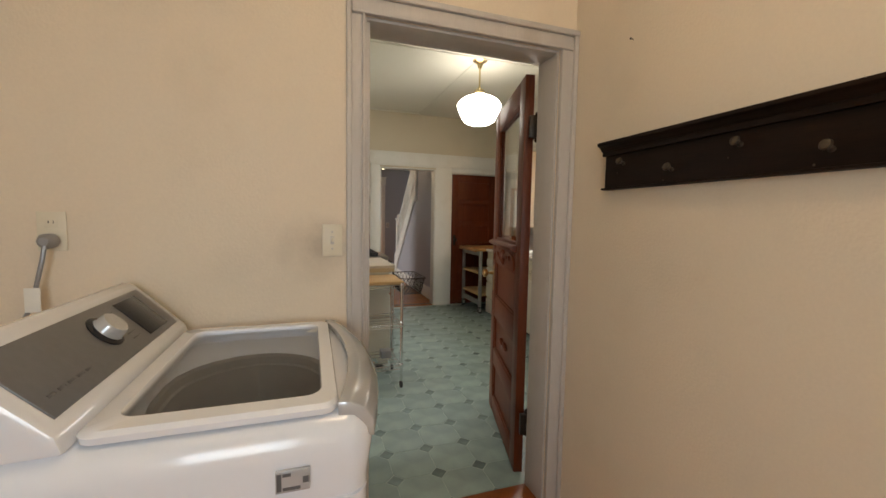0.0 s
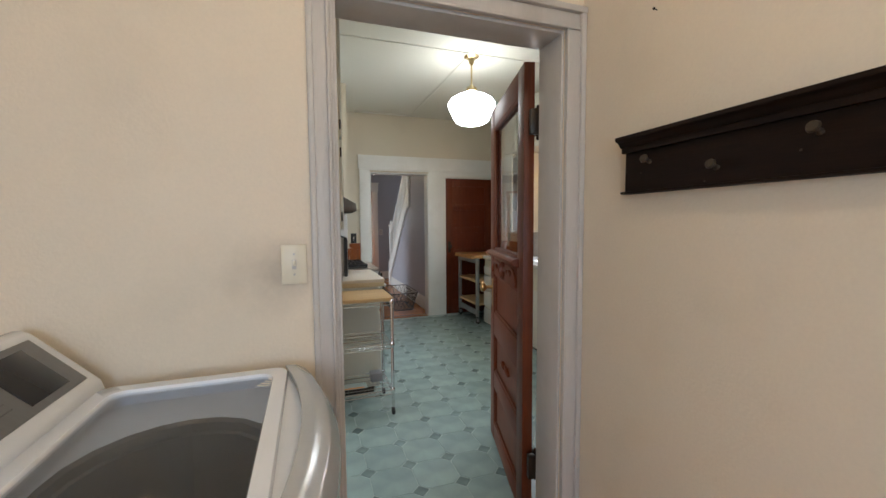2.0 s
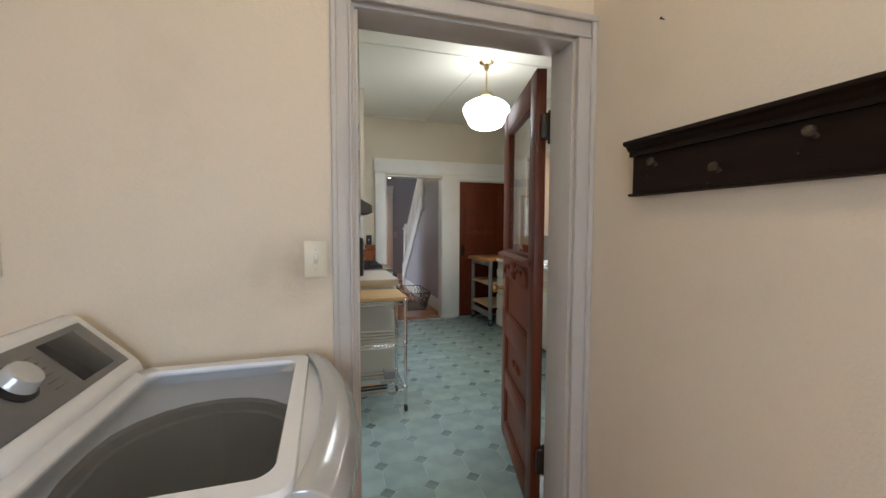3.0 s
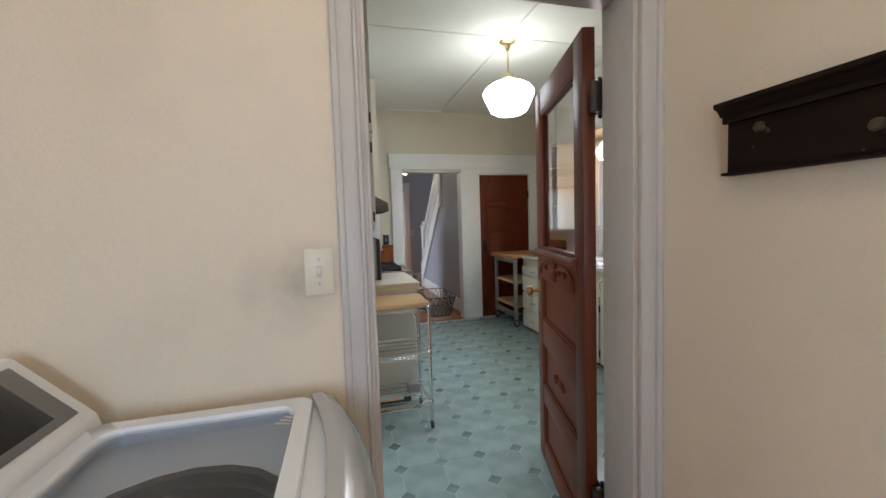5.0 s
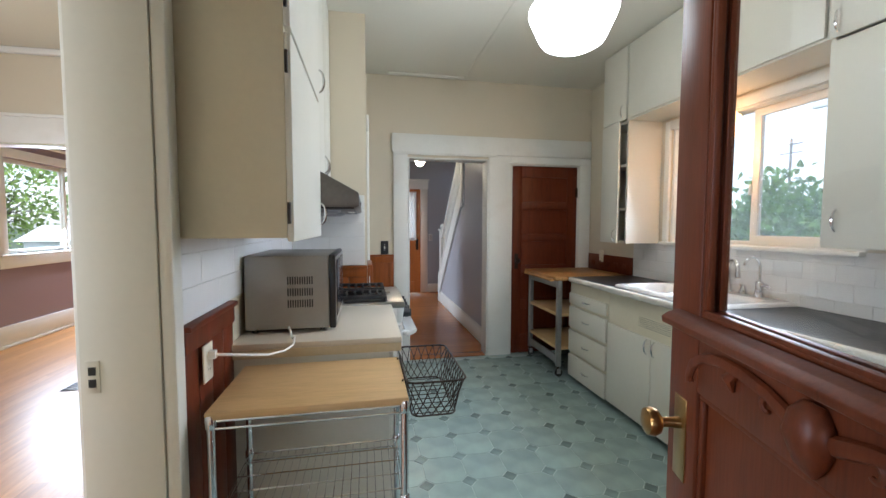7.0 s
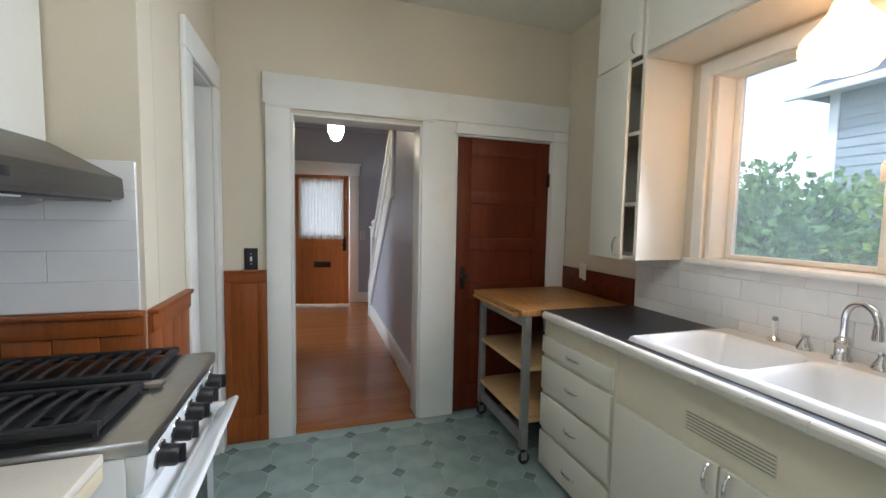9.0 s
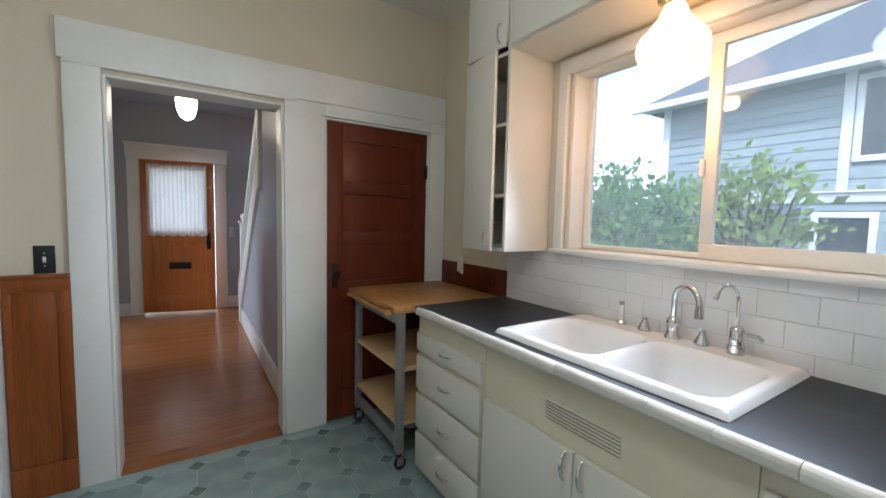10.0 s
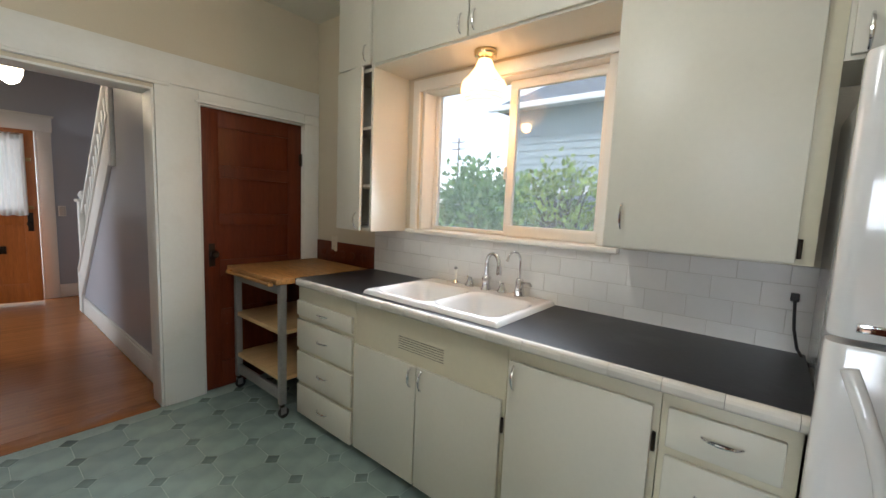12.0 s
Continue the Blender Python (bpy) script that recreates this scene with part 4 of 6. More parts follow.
c = thing("door_cabinet", "cream-painted base cabinet with one wide door", "cabinet", (2.7, 3.28, 0), group="base cabinets")
carcass(c, XF, 3.01, 3.011, 3.540, 0, 0.8655)
front(c, "door", XF, 3.030, 3.528, 0.055, 0.812, (3.500, 0.752, UP), hinge=(3.022, (0.70, 0.16)))
c = thing("drawer_cabinet", "cream-painted narrow base cabinet with drawers beside the fridge", "cabinet", (2.7, 2.85, 0), group="base cabinets")
carcass(c, XF, 3.01, 2.692, 3.010, 0, 0.8655)
for z0, z1 in ((0.700, 0.822), (0.485, 0.672), (0.270, 0.460), (0.055, 0.245)):
    front(c, "drawer", XF, 2.722, 2.990, z0, z1, (2.855, (z0 + z1) / 2 + 0.008, ALONG), 0.019)


def countertop():
    t = thing("countertop", "worn black laminate countertop with a white tiled edge", "countertop", (2.7, 3.86, 0.863))
    def rect(x0, x1, y0, y1, z):
        return [Vector(p) for p in ((x0, y0, z), (x1, y0, z), (x1, y1, z), (x0, y1, z))]
    o, i = (2.392, 3.018, 2.668, 5.040), (2.475, 2.970, 3.645, 4.425)
    bm = loft([rect(*i, 0.866), rect(*o, 0.866), rect(*o, 0.904), rect(*i, 0.904), rect(*i, 0.866)], cap0=False, cap1=False)
    bmesh.ops.remove_doubles(bm, verts=bm.verts, dist=1e-5)
    bmesh.ops.recalc_face_normals(bm, faces=bm.faces)
    part("top", bm, LAMINATE, t, shade=False)
    return t


counter = countertop()


def sink():
    t = thing("kitchen_sink", "white enamelled double-bowl drop-in sink", "sink", (2.72, 4.035, 0.905))
    X0, X1, Y0, Y1 = 2.440, 3.004, 3.615, 4.460
    nx, ny = 58, 88
    bowls = ((2.495, 2.860, 4.045, 4.405, 0.17), (2.495, 2.860, 3.672, 4.010, 0.17))
    bm = bmesh.new()
    grid = []

    def sdf(x, y, b, r):
        dx, dy = abs(x - (b[0] + b[1]) / 2) - (b[1] - b[0]) / 2 + r, abs(y - (b[2] + b[3]) / 2) - (b[3] - b[2]) / 2 + r
        return math.hypot(max(dx, 0), max(dy, 0)) + min(max(dx, dy), 0) - r
    for i in range(nx + 1):
        row = []
        for j in range(ny + 1):
            x, y = X0 + (X1 - X0) * i / nx, Y0 + (Y1 - Y0) * j / ny
            z = 0.928
            e = min(x - X0, X1 - x, y - Y0, Y1 - y)
            if e < 0.02:
                z -= 0.022 * (1 - e / 0.02) ** 2
            for b in bowls:
                d = -sdf(x, y, b, 0.07)
                if d > -0.015:
                    f = min(1, max(0, (d + 0.015) / 0.075))
                    z = min(z, 0.926 - b[4] * (f * f * (3 - 2 * f)) - 0.012 * min(1, max(0, d) / 0.15))
            row.append(bm.verts.new((x, y, z)))
        grid.append(row)
    for i in range(nx):
        for j in range(ny):
            bm.faces.new((grid[i][j], grid[i + 1][j], grid[i + 1][j + 1], grid[i][j + 1]))
    part("basin", bm, ENAMEL, t)
    for b in bowls:
        part("drain", lathe([(0.038, 0.0), (0.040, 0.003), (0.030, 0.004), (0.026, 0.001)], ((b[0] + b[1]) / 2, (b[2] + b[3]) / 2, 0.7455), seg=20), CHROME, t, "chrome drain ring")
    return t


sink()


def faucets():
    z = 0.927
    t = thing("sink_faucet", "chrome gooseneck faucet with two lever handles", "faucet", (2.93, 4.012, z))
    part("base", lathe([(0.030, 0.0), (0.028, 0.012), (0.022, 0.02), (0.022, 0.055), (0.026, 0.06), (0.024, 0.072), (0.014, 0.085)], (2.957, 4.012, z), seg=24), CHROME, t)
    pts = [(2.957, 4.012, z + 0.07), (2.957, 4.012, z + 0.15)]
    for k in range(1, 13):
        a = math.pi * k / 12
        pts.append((2.957 - 0.025 * (1 - math.cos(a)), 4.012 - 0.055 * (1 - math.cos(a)), z + 0.15 + 0.06 * math.sin(a)))
    pts.append((2.907, 3.901, z + 0.125))
    part("spout", tube(pts, 0.011, seg=12), CHROME, t)
    part("spray_head", tube([(2.907, 3.902, z + 0.15), (2.907, 3.901, z + 0.105)], 0.015, seg=12, radii=[0.013, 0.016]), CHROME, t)
    for y in (4.126, 3.910):
        h = part("valve", lathe([(0.027, 0.0), (0.027, 0.008), (0.022, 0.02), (0.012, 0.040), (0.012, 0.055)], (2.962, y, z), seg=20), CHROME, t)
        part("lever", tube([(2.962, y, z + 0.05), (2.932, y - 0.005, z + 0.062)], 0.006, seg=8), CHROME, h)
    s = thing("soap_pump", "small chrome and clear plastic soap dispenser", "dispenser", (2.965, 4.235, z))
    part("collar", lathe([(0.022, 0.0), (0.022, 0.01), (0.012, 0.02)], (2.965, 4.235, z), seg=16), CHROME, s)
    part("stem", tube([(2.965, 4.235, z + 0.02), (2.965, 4.235, z + 0.085)], 0.008, seg=10), WHITE, s)
    part("cap", lathe([(0.008, 0.0), (0.011, 0.004), (0.009, 0.016)], (2.965, 4.235, z + 0.085), seg=12), SILVERPLASTIC, s)
    w = thing("filter_faucet", "tall slim chrome water filter tap", "faucet", (2.957, 3.802, z))
    part("base", lathe([(0.028, 0.0), (0.026, 0.03), (0.022, 0.034), (0.022, 0.085), (0.014, 0.095)], (2.957, 3.802, z), seg=20), CHROME, w)
    pts = [(2.957, 3.802, z + 0.09), (2.957, 3.804, z + 0.18)]
    for k in range(1, 9):
        a = math.pi * 0.85 * k / 8
        pts.append((2.957 - 0.035 * (1 - math.cos(a)), 3.804 + 0.020 * (1 - math.cos(a)), z + 0.18 + 0.055 * math.sin(a)))
    part("spout", tube(pts, 0.006, seg=8), CHROME, w)
    part("tip", tube([pts[-1], Vector(pts[-1]) + Vector((-0.006, 0.003, -0.02))], 0.008, seg=8), CHROME, w)
    part("lever", tube([(2.947, 3.782, z + 0.075), (2.927, 3.732, z + 0.080), (2.922, 3.717, z + 0.07)], 0.007, seg=8), CHROME, w)


faucets()


def upper(name, label, y0, y1, z0, z1, doors, shelves=(), xf=2.715):
    t = thing(name, label, "cabinet", (2.87, (y0 + y1) / 2, z0), group="wall cabinets")
    part("side_panel", box(xf, RIGHT - 0.001, y0, y0 + 0.018, z0, z1), CABINET, t, shade=False)
    part("side_panel", box(xf, RIGHT - 0.001, y1 - 0.018, y1, z0, z1), CABINET, t, shade=False)
    part("bottom_panel", box(xf, RIGHT - 0.001, y0 + 0.018, y1 - 0.018, z0, z0 + 0.018), CABINET, t, shade=False)
    part("top_panel", box(xf, RIGHT - 0.001, y0 + 0.018, y1 - 0.018, z1 - 0.018, z1), CABINET, t, shade=False)
    for z in shelves:
        part("shelf", box(xf + 0.004, RIGHT - 0.015, y0 + 0.018, y1 - 0.018, z, z + 0.018), CABINET, t, shade=False)
    part("back_panel", box(RIGHT - 0.012, RIGHT - 0.001, y0 + 0.018, y1 - 0.018, z0 + 0.018, z1 - 0.018), CABINET, t, shade=False)
    for d in doors:
        front(t, "door", xf, *d[:4], handle=d[4], hinge=d[5] if len(d) > 5 else None)
    return t


TOPZ = H - 0.004
def stile(t, y0, y1, z0, xf=2.715):
    return part("stile", box(xf - 0.0006, xf + 0.014, y0, y1, z0, TOPZ - 0.001, 0.001), CABINETFRAME, t, "yellowed face frame stile")


t = upper("wall_cabinet", "cream-painted tall wall cabinet with its lower door ajar", 4.722, 5.050, 1.208, TOPZ, [(4.740, 5.046, 2.205, TOPZ - 0.01, (4.775, 2.27, UP))], (1.48, 1.83, 2.17))
ajar = part("door", box(-0.019, 0.0, -0.272, 0.0, 1.210, 2.192, 0.004), CABINET, t)
ORIGIN[ajar] = Vector((0, 0, 0))
ajar.matrix_basis = Matrix.Translation(-Vector(t.location)) @ pose(2.712, 5.047, 0, 0, 0, -6.0)
ajar.data.transform(Matrix.Translation(Vector(t.location)))
pull(ajar, (-0.019, -0.245, 1.275), UP, NX)
upper("wall_cabinet", "cream-painted cabinets over the sink window", 3.321, 4.721, 2.190, TOPZ, [(4.028, 4.700, 2.200, TOPZ - 0.01, (4.065, 2.265, UP)), (3.340, 4.020, 2.200, TOPZ - 0.01, (3.985, 2.265, UP))])
t = upper("wall_cabinet", "large cream-painted wall cabinet beside the window", 2.700, 3.320, 1.250, TOPZ,
      [(2.745, 3.312, 1.256, 2.165, (3.252, 1.375, UP), (2.737, (1.30, 2.1))), (2.738, 3.312, 2.180, TOPZ - 0.01, (3.282, 2.25, UP))])
stile(t, 2.7006, 2.770, 1.2506)
upper("wall_cabinet", "cream-painted cabinet over the refrigerator", 1.80, 2.699, 1.840, TOPZ, [(2.26, 2.688, 1.852, TOPZ - 0.01, (2.655, 1.905, UP)), (1.81, 2.252, 1.852, TOPZ - 0.01, (1.85, 1.905, UP))])


def sink_lamp():
    t = thing("sink_lamp", "lit cream glass ceiling lamp over the sink", "lamp", (2.872, 4.036, 2.19))
    c = (2.872, 4.036, 2.189)
    part("canopy", lathe([(0.058, 0.0), (0.060, 0.010), (0.056, 0.026), (0.030, 0.034), (0.028, 0.055)], c, (0, 0, -1), seg=28), PALEBRASS, t, "brushed brass canopy")
    shade = part("shade", lathe([(0.034, 0.045), (0.042, 0.060), (0.050, 0.085), (0.075, 0.120), (0.104, 0.155), (0.118, 0.190), (0.116, 0.215), (0.104, 0.240), (0.088, 0.265), (0.082, 0.278), (0.070, 0.279)], c, (0, 0, -1), seg=36), SINKGLOW, t, "ribbed cream glass shade")
    for r, d in ((0.105, 0.155), (0.1145, 0.172), (0.1185, 0.190), (0.117, 0.206), (0.111, 0.224), (0.102, 0.243), (0.092, 0.258)):
        part("rib", lathe([(r - 0.002, d - 0.005), (r + 0.0025, d - 0.002), (r + 0.0025, d + 0.002), (r - 0.003, d + 0.005)], c, (0, 0, -1), seg=36), RIBGLOW, shade)
    return t


RIBGLOW = glow("lit_ribbed_glass", (1.0, 0.46, 0.17), 2.0)
SINKGLOW = glow("lit_cream_glass", (1.0, 0.50, 0.20), 3.6)
sink_lamp()


def fridge():
    t = thing("refrigerator", "white refrigerator with a bowed handle", "refrigerator", (2.62, 2.27, 0))
    part("body", box(2.36, 3.00, 1.915, 2.664, 0.02, 1.715, 0.012), ENAMEL, t)
    for z0, z1, nm in ((0.05, 1.13, "door"), (1.145, 1.735, "freezer_door")):
        d = part(nm, loft([rr(2.265, 2.353, 1.912, 2.694, 0.035, z0), rr(2.262, 2.353, 1.910, 2.696, 0.035, z0 + 0.01), rr(2.262, 2.353, 1.910, 2.696, 0.035, z1 - 0.01), rr(2.265, 2.353, 1.912, 2.694, 0.035, z1)]), ENAMEL, t)
        a, b = (z0 + 0.35, z1 - 0.05) if nm == "door" else (z0 + 0.05, z1 - 0.12)
        pts = [(2.262 - 0.045 * math.sin(math.pi * k / 10) ** 0.7, (2.655 if nm == "door" else 2.52) - 0.08 * math.sin(math.pi * k / 10), a + (b - a) * k / 10) for k in range(11)]
        part("handle", tube(pts, 0.016, seg=10), ENAMEL, d)
    part("badge", box(2.257, 2.262, 2.600, 2.655, 1.162, 1.180, 0.001), CHROME, t, "small chrome badge")
    part("grille", box(2.30, 2.36, 1.93, 2.62, 0.0, 0.045), BLACK, t)
    k = part("cord", tube([(2.985, 2.717, 1.10), (2.975, 2.71, 1.0), (2.97, 2.695, 0.93), (2.975, 2.66, 0.87), (2.98, 2.655, 0.5)], 0.005), BLACK, t, "black cord and plug")
    part("plug", box(2.985, 3.008, 2.705, 2.73, 1.095, 1.125, 0.004), BLACK, k)


fridge()


# ---- end wall: pantry door, cart ----
def pantry_door():
    t = thing("door_2", "closed dark red-brown five-panel pantry door", "door", (2.50, 5.78, 0), kind="structure")
    x0, x1, y = 2.137, 2.868, 5.772
    part("stile", box(x0, x0 + 0.11, y, y + 0.04, 0.01, 1.968, 0.002), REDWOOD, t)
    part("stile", box(x1 - 0.11, x1, y, y + 0.04, 0.01, 1.968, 0.002), REDWOOD, t)
    edges = [0.01, 0.20, 0.475, 0.585, 0.83, 0.94, 1.185, 1.265, 1.515, 1.60, 1.855, 1.968]
    for k in range(0, 12, 2):
        part("rail", box(x0 + 0.1095, x1 - 0.1095, y + 0.0005, y + 0.0395, edges[k], edges[k + 1], 0.002), REDWOOD, t)
    for k in range(1, 11, 2):
        part("panel", box(x0 + 0.105, x1 - 0.105, y + 0.014, y + 0.026, edges[k] - 0.004, edges[k + 1] + 0.004), REDWOOD, t)
    p = part("lock_plate", box(x0 + 0.035, x0 + 0.075, y - 0.003, y, 0.90, 1.06, 0.001), DARKMETAL, t, "dark lock plate")
    part("knob", lathe([(0.010, 0.0), (0.009, 0.03), (0.024, 0.040), (0.027, 0.052), (0.018, 0.064)], (x0 + 0.055, y - 0.003, 0.99), (0, -1, 0), seg=20), DARKMETAL, p)
    for z in (1.70, 0.25):
        part("hinge", tube([(x1 + 0.002, y - 0.006, z - 0.05), (x1 + 0.002, y - 0.006, z + 0.05)], 0.008, seg=10), DARKMETAL, t, "dark bronze hinge")
        part("hinge_flap", box(x1 - 0.02, x1 + 0.0, y - 0.0025, y - 0.0003, z - 0.045, z + 0.045), DARKMETAL, t)
    return t


pantry_door()


def cart():
    t = thing("kitchen_cart", "rolling kitchen cart with butcher block top and grey legs", "cart", (2.62, 5.38, 0))
    x0, x1, y0, y1 = 2.31, 2.93, 5.065, 5.715
    top = part("top", box(x0 - 0.035, x1 + 0.05, y0 - 0.015, y1 + 0.025, 0.868, 0.905, 0.005), BUTCHER, t)
    part("towel_bar", tube([(x0 - 0.06, y0 + 0.02, 0.872), (x0 - 0.06, y1 - 0.04, 0.872)], 0.011, seg=8), BUTCHER, t)
    for y in (y0 + 0.03, y1 - 0.05):
        part("bar_bracket", box(x0 - 0.066, x0 - 0.0355, y - 0.012, y + 0.012, 0.860, 0.885, 0.002), BUTCHER, t)
    for x in (x0, x1 - 0.04):
        for y in (y0, y1 - 0.04):
            part("leg", box(x, x + 0.04, y, y + 0.04, 0.095, 0.8675, 0.003), CASTALU, t)
            cx, cy = x + 0.02, y + 0.02
            w = part("caster", lathe([(0.016, 0.0), (0.016, 0.012), (0.010, 0.03)], (cx, cy, 0.094), (0, 0, -1), seg=12), DARKMETAL, t)
            part("fork", box(cx - 0.015, cx + 0.02, cy - 0.018, cy - 0.014, 0.03, 0.075), CASTALU, w)
            part("fork", box(cx - 0.015, cx + 0.02, cy + 0.014, cy + 0.018, 0.03, 0.075), CASTALU, w)
            part("wheel", lathe([(0.030, -0.011), (0.034, -0.008), (0.034, 0.008), (0.030, 0.011)], (cx + 0.008, cy, 0.034), (0, 1, 0), seg=20), RUBBER, w)
    for z in (0.545, 0.245):
        part("shelf", box(x0 + 0.006, x1 - 0.006, y0 + 0.006, y1 - 0.006, z, z + 0.028, 0.003), MAPLE, t)
    part("brace", box(x0 + 0.01, x0 + 0.03, y0 + 0.04, y1 - 0.04, 0.115, 0.185, 0.002), CASTALU, t)
    part("brace", box(x1 - 0.03, x1 - 0.01, y0 + 0.04, y1 - 0.04, 0.115, 0.185, 0.002), CASTALU, t)
    part("apron", box(x0 + 0.005, x0 + 0.02, y0 + 0.04, y1 - 0.04, 0.80, 0.8675, 0.002), CASTALU, t)
    return t


cart()


# ---- ceiling lamp ----
def schoolhouse_lamp():
    x, y = 1.635, 3.66
    t = thing("pendant_lamp", "lit white schoolhouse globe on a pale brass stem", "lamp", (x, y, H))
    part("canopy", lathe([(0.066, 0.0), (0.066, 0.008), (0.052, 0.018), (0.030, 0.024), (0.022, 0.06), (0.014, 0.075)], (x, y, H - 0.0005), (0, 0, -1), seg=28), PALEBRASS, t, "pale brass canopy")
    part("stem", tube([(x, y, H - 0.06), (x, y, 2.53)], 0.008, seg=12), PALEBRASS, t)
    part("fitter", lathe([(0.012, 0.0), (0.020, 0.01), (0.046, 0.028), (0.050, 0.060), (0.046, 0.062)], (x, y, 2.545), (0, 0, -1), seg=28), PALEBRASS, t)
    part("globe", lathe([(0.044, 0.285), (0.050, 0.278), (0.073, 0.269), (0.136, 0.247), (0.184, 0.217), (0.206, 0.184), (0.208, 0.166), (0.198, 0.138), (0.173, 0.085), (0.155, 0.046), (0.142, 0.028), (0.107, 0.009), (0.053, 0.000)], (x, y, 2.198), seg=48), GLOBEGLOW, t, "glowing white opal glass")


GLOBEGLOW = glow("lit_opal_glass", (1.0, 0.96, 0.88), 11.6)
schoolhouse_lamp()

# ---- kitchen: cooking side ----
PX = Vector((1, 0, 0))


def left_base():
    t = thing("counter_cabinet", "cream-painted base cabinet with a pale laminate top", "cabinet", (0.46, 3.76, 0))
    part("body", box(LEFT + 0.001, 0.742, 3.440, 4.085, 0.05, 0.845, 0.002), CABINET, t)
    part("toe_board", box(LEFT + 0.02, 0.70, 3.46, 4.07, 0, 0.05), BLACK, t)
    part("apron", box(LEFT + 0.001, 0.790, 3.425, 4.088, 0.8455, 0.880, 0.003), CREAMEDGE, t, "cream edge under the top")
    part("top", box(LEFT + 0.001, 0.792, 3.420, 4.090, 0.8805, 0.905, 0.006), CREAMTOP, t, "pale cream laminate top")
    for z0, z1 in ((0.66, 0.83), (0.07, 0.64)):
        d = part("drawer" if z0 > 0.5 else "door", box(0.743, 0.762, 3.47, 4.06, z0, z1, 0.004), CABINET, t)
        pull(d, (0.762, 3.86, z1 - 0.06 if z0 < 0.5 else 0.745), UP if z0 < 0.5 else ALONG, PX)
    return t


CREAMTOP = mat("pale_laminate", (0.64, 0.58, 0.48), 0.35, var=0.05, fine=150, coarse=2, bump=0.02)
CREAMEDGE = mat("yellowed_laminate_edge", (0.60, 0.50, 0.32), 0.4, var=0.06, fine=60)
left_base()


def microwave():
    t = thing("microwave_oven", "silver-grey microwave with a black glass door", "microwave", (0.34, 3.78, 0.905))
    x0, x1, y0, y1, z0, z1 = 0.170, 0.500, 3.560, 4.030, 0.920, 1.225
    part("body", box(x0, x1, y0, y1, z0, z1, 0.006), SILVERCASE, t)
    d = part("door_frame", box(x1 + 0.0005, x1 + 0.026, y0, y1, z0 - 0.002, z1 + 0.002, 0.004), BLACK, t)
    part("steel_surround", box(x1 + 0.0255, x1 + 0.030, y0 + 0.012, y1 - 0.012, z0 + 0.01, z1 - 0.01, 0.002), STEEL, d)
    part("window", box(x1 + 0.0295, x1 + 0.0325, y0 + 0.016, y1 - 0.040, z0 + 0.045, z1 - 0.022, 0.002), SCREEN, d, "black glass window")
    for r in range(3):
        bm = bmesh.new()
        for k in range(11):
            box(x0 + 0.165 + k * 0.0095, x0 + 0.170 + k * 0.0095, y0 - 0.0012, y0 + 0.001, z0 + 0.09 + 0.048 * r, z0 + 0.122 + 0.048 * r, 0, bm)
        part("vent", bm, BLACK, t, shade=False)
    for x in (x0 + 0.03, x1 - 0.03):
        for y in (y0 + 0.03, y1 - 0.03):
            part("foot", lathe([(0.012, 0.0), (0.012, 0.016)], (x, y, 0.905), seg=10), RUBBER, t)
    c = part("cord", tube([(0.198, 3.161, 0.952), (0.25, 3.20, 0.935), (0.32, 3.28, 0.905), (0.36, 3.36, 0.893), (0.38, 3.405, 0.90), (0.385, 3.418, 0.925), (0.37, 3.45, 0.913), (0.34, 3.555, 0.93)], 0.0045), WHITE, t, "white cord to the outlet")
    part("plug", box(0.1785, 0.200, 3.150, 3.172, 0.94, 0.965, 0.003), WHITE, c)


SILVERCASE = mat("silver_painted_steel", (0.36, 0.345, 0.31), 0.38, metal=0.3, var=0.03, bump=0.01)
microwave()


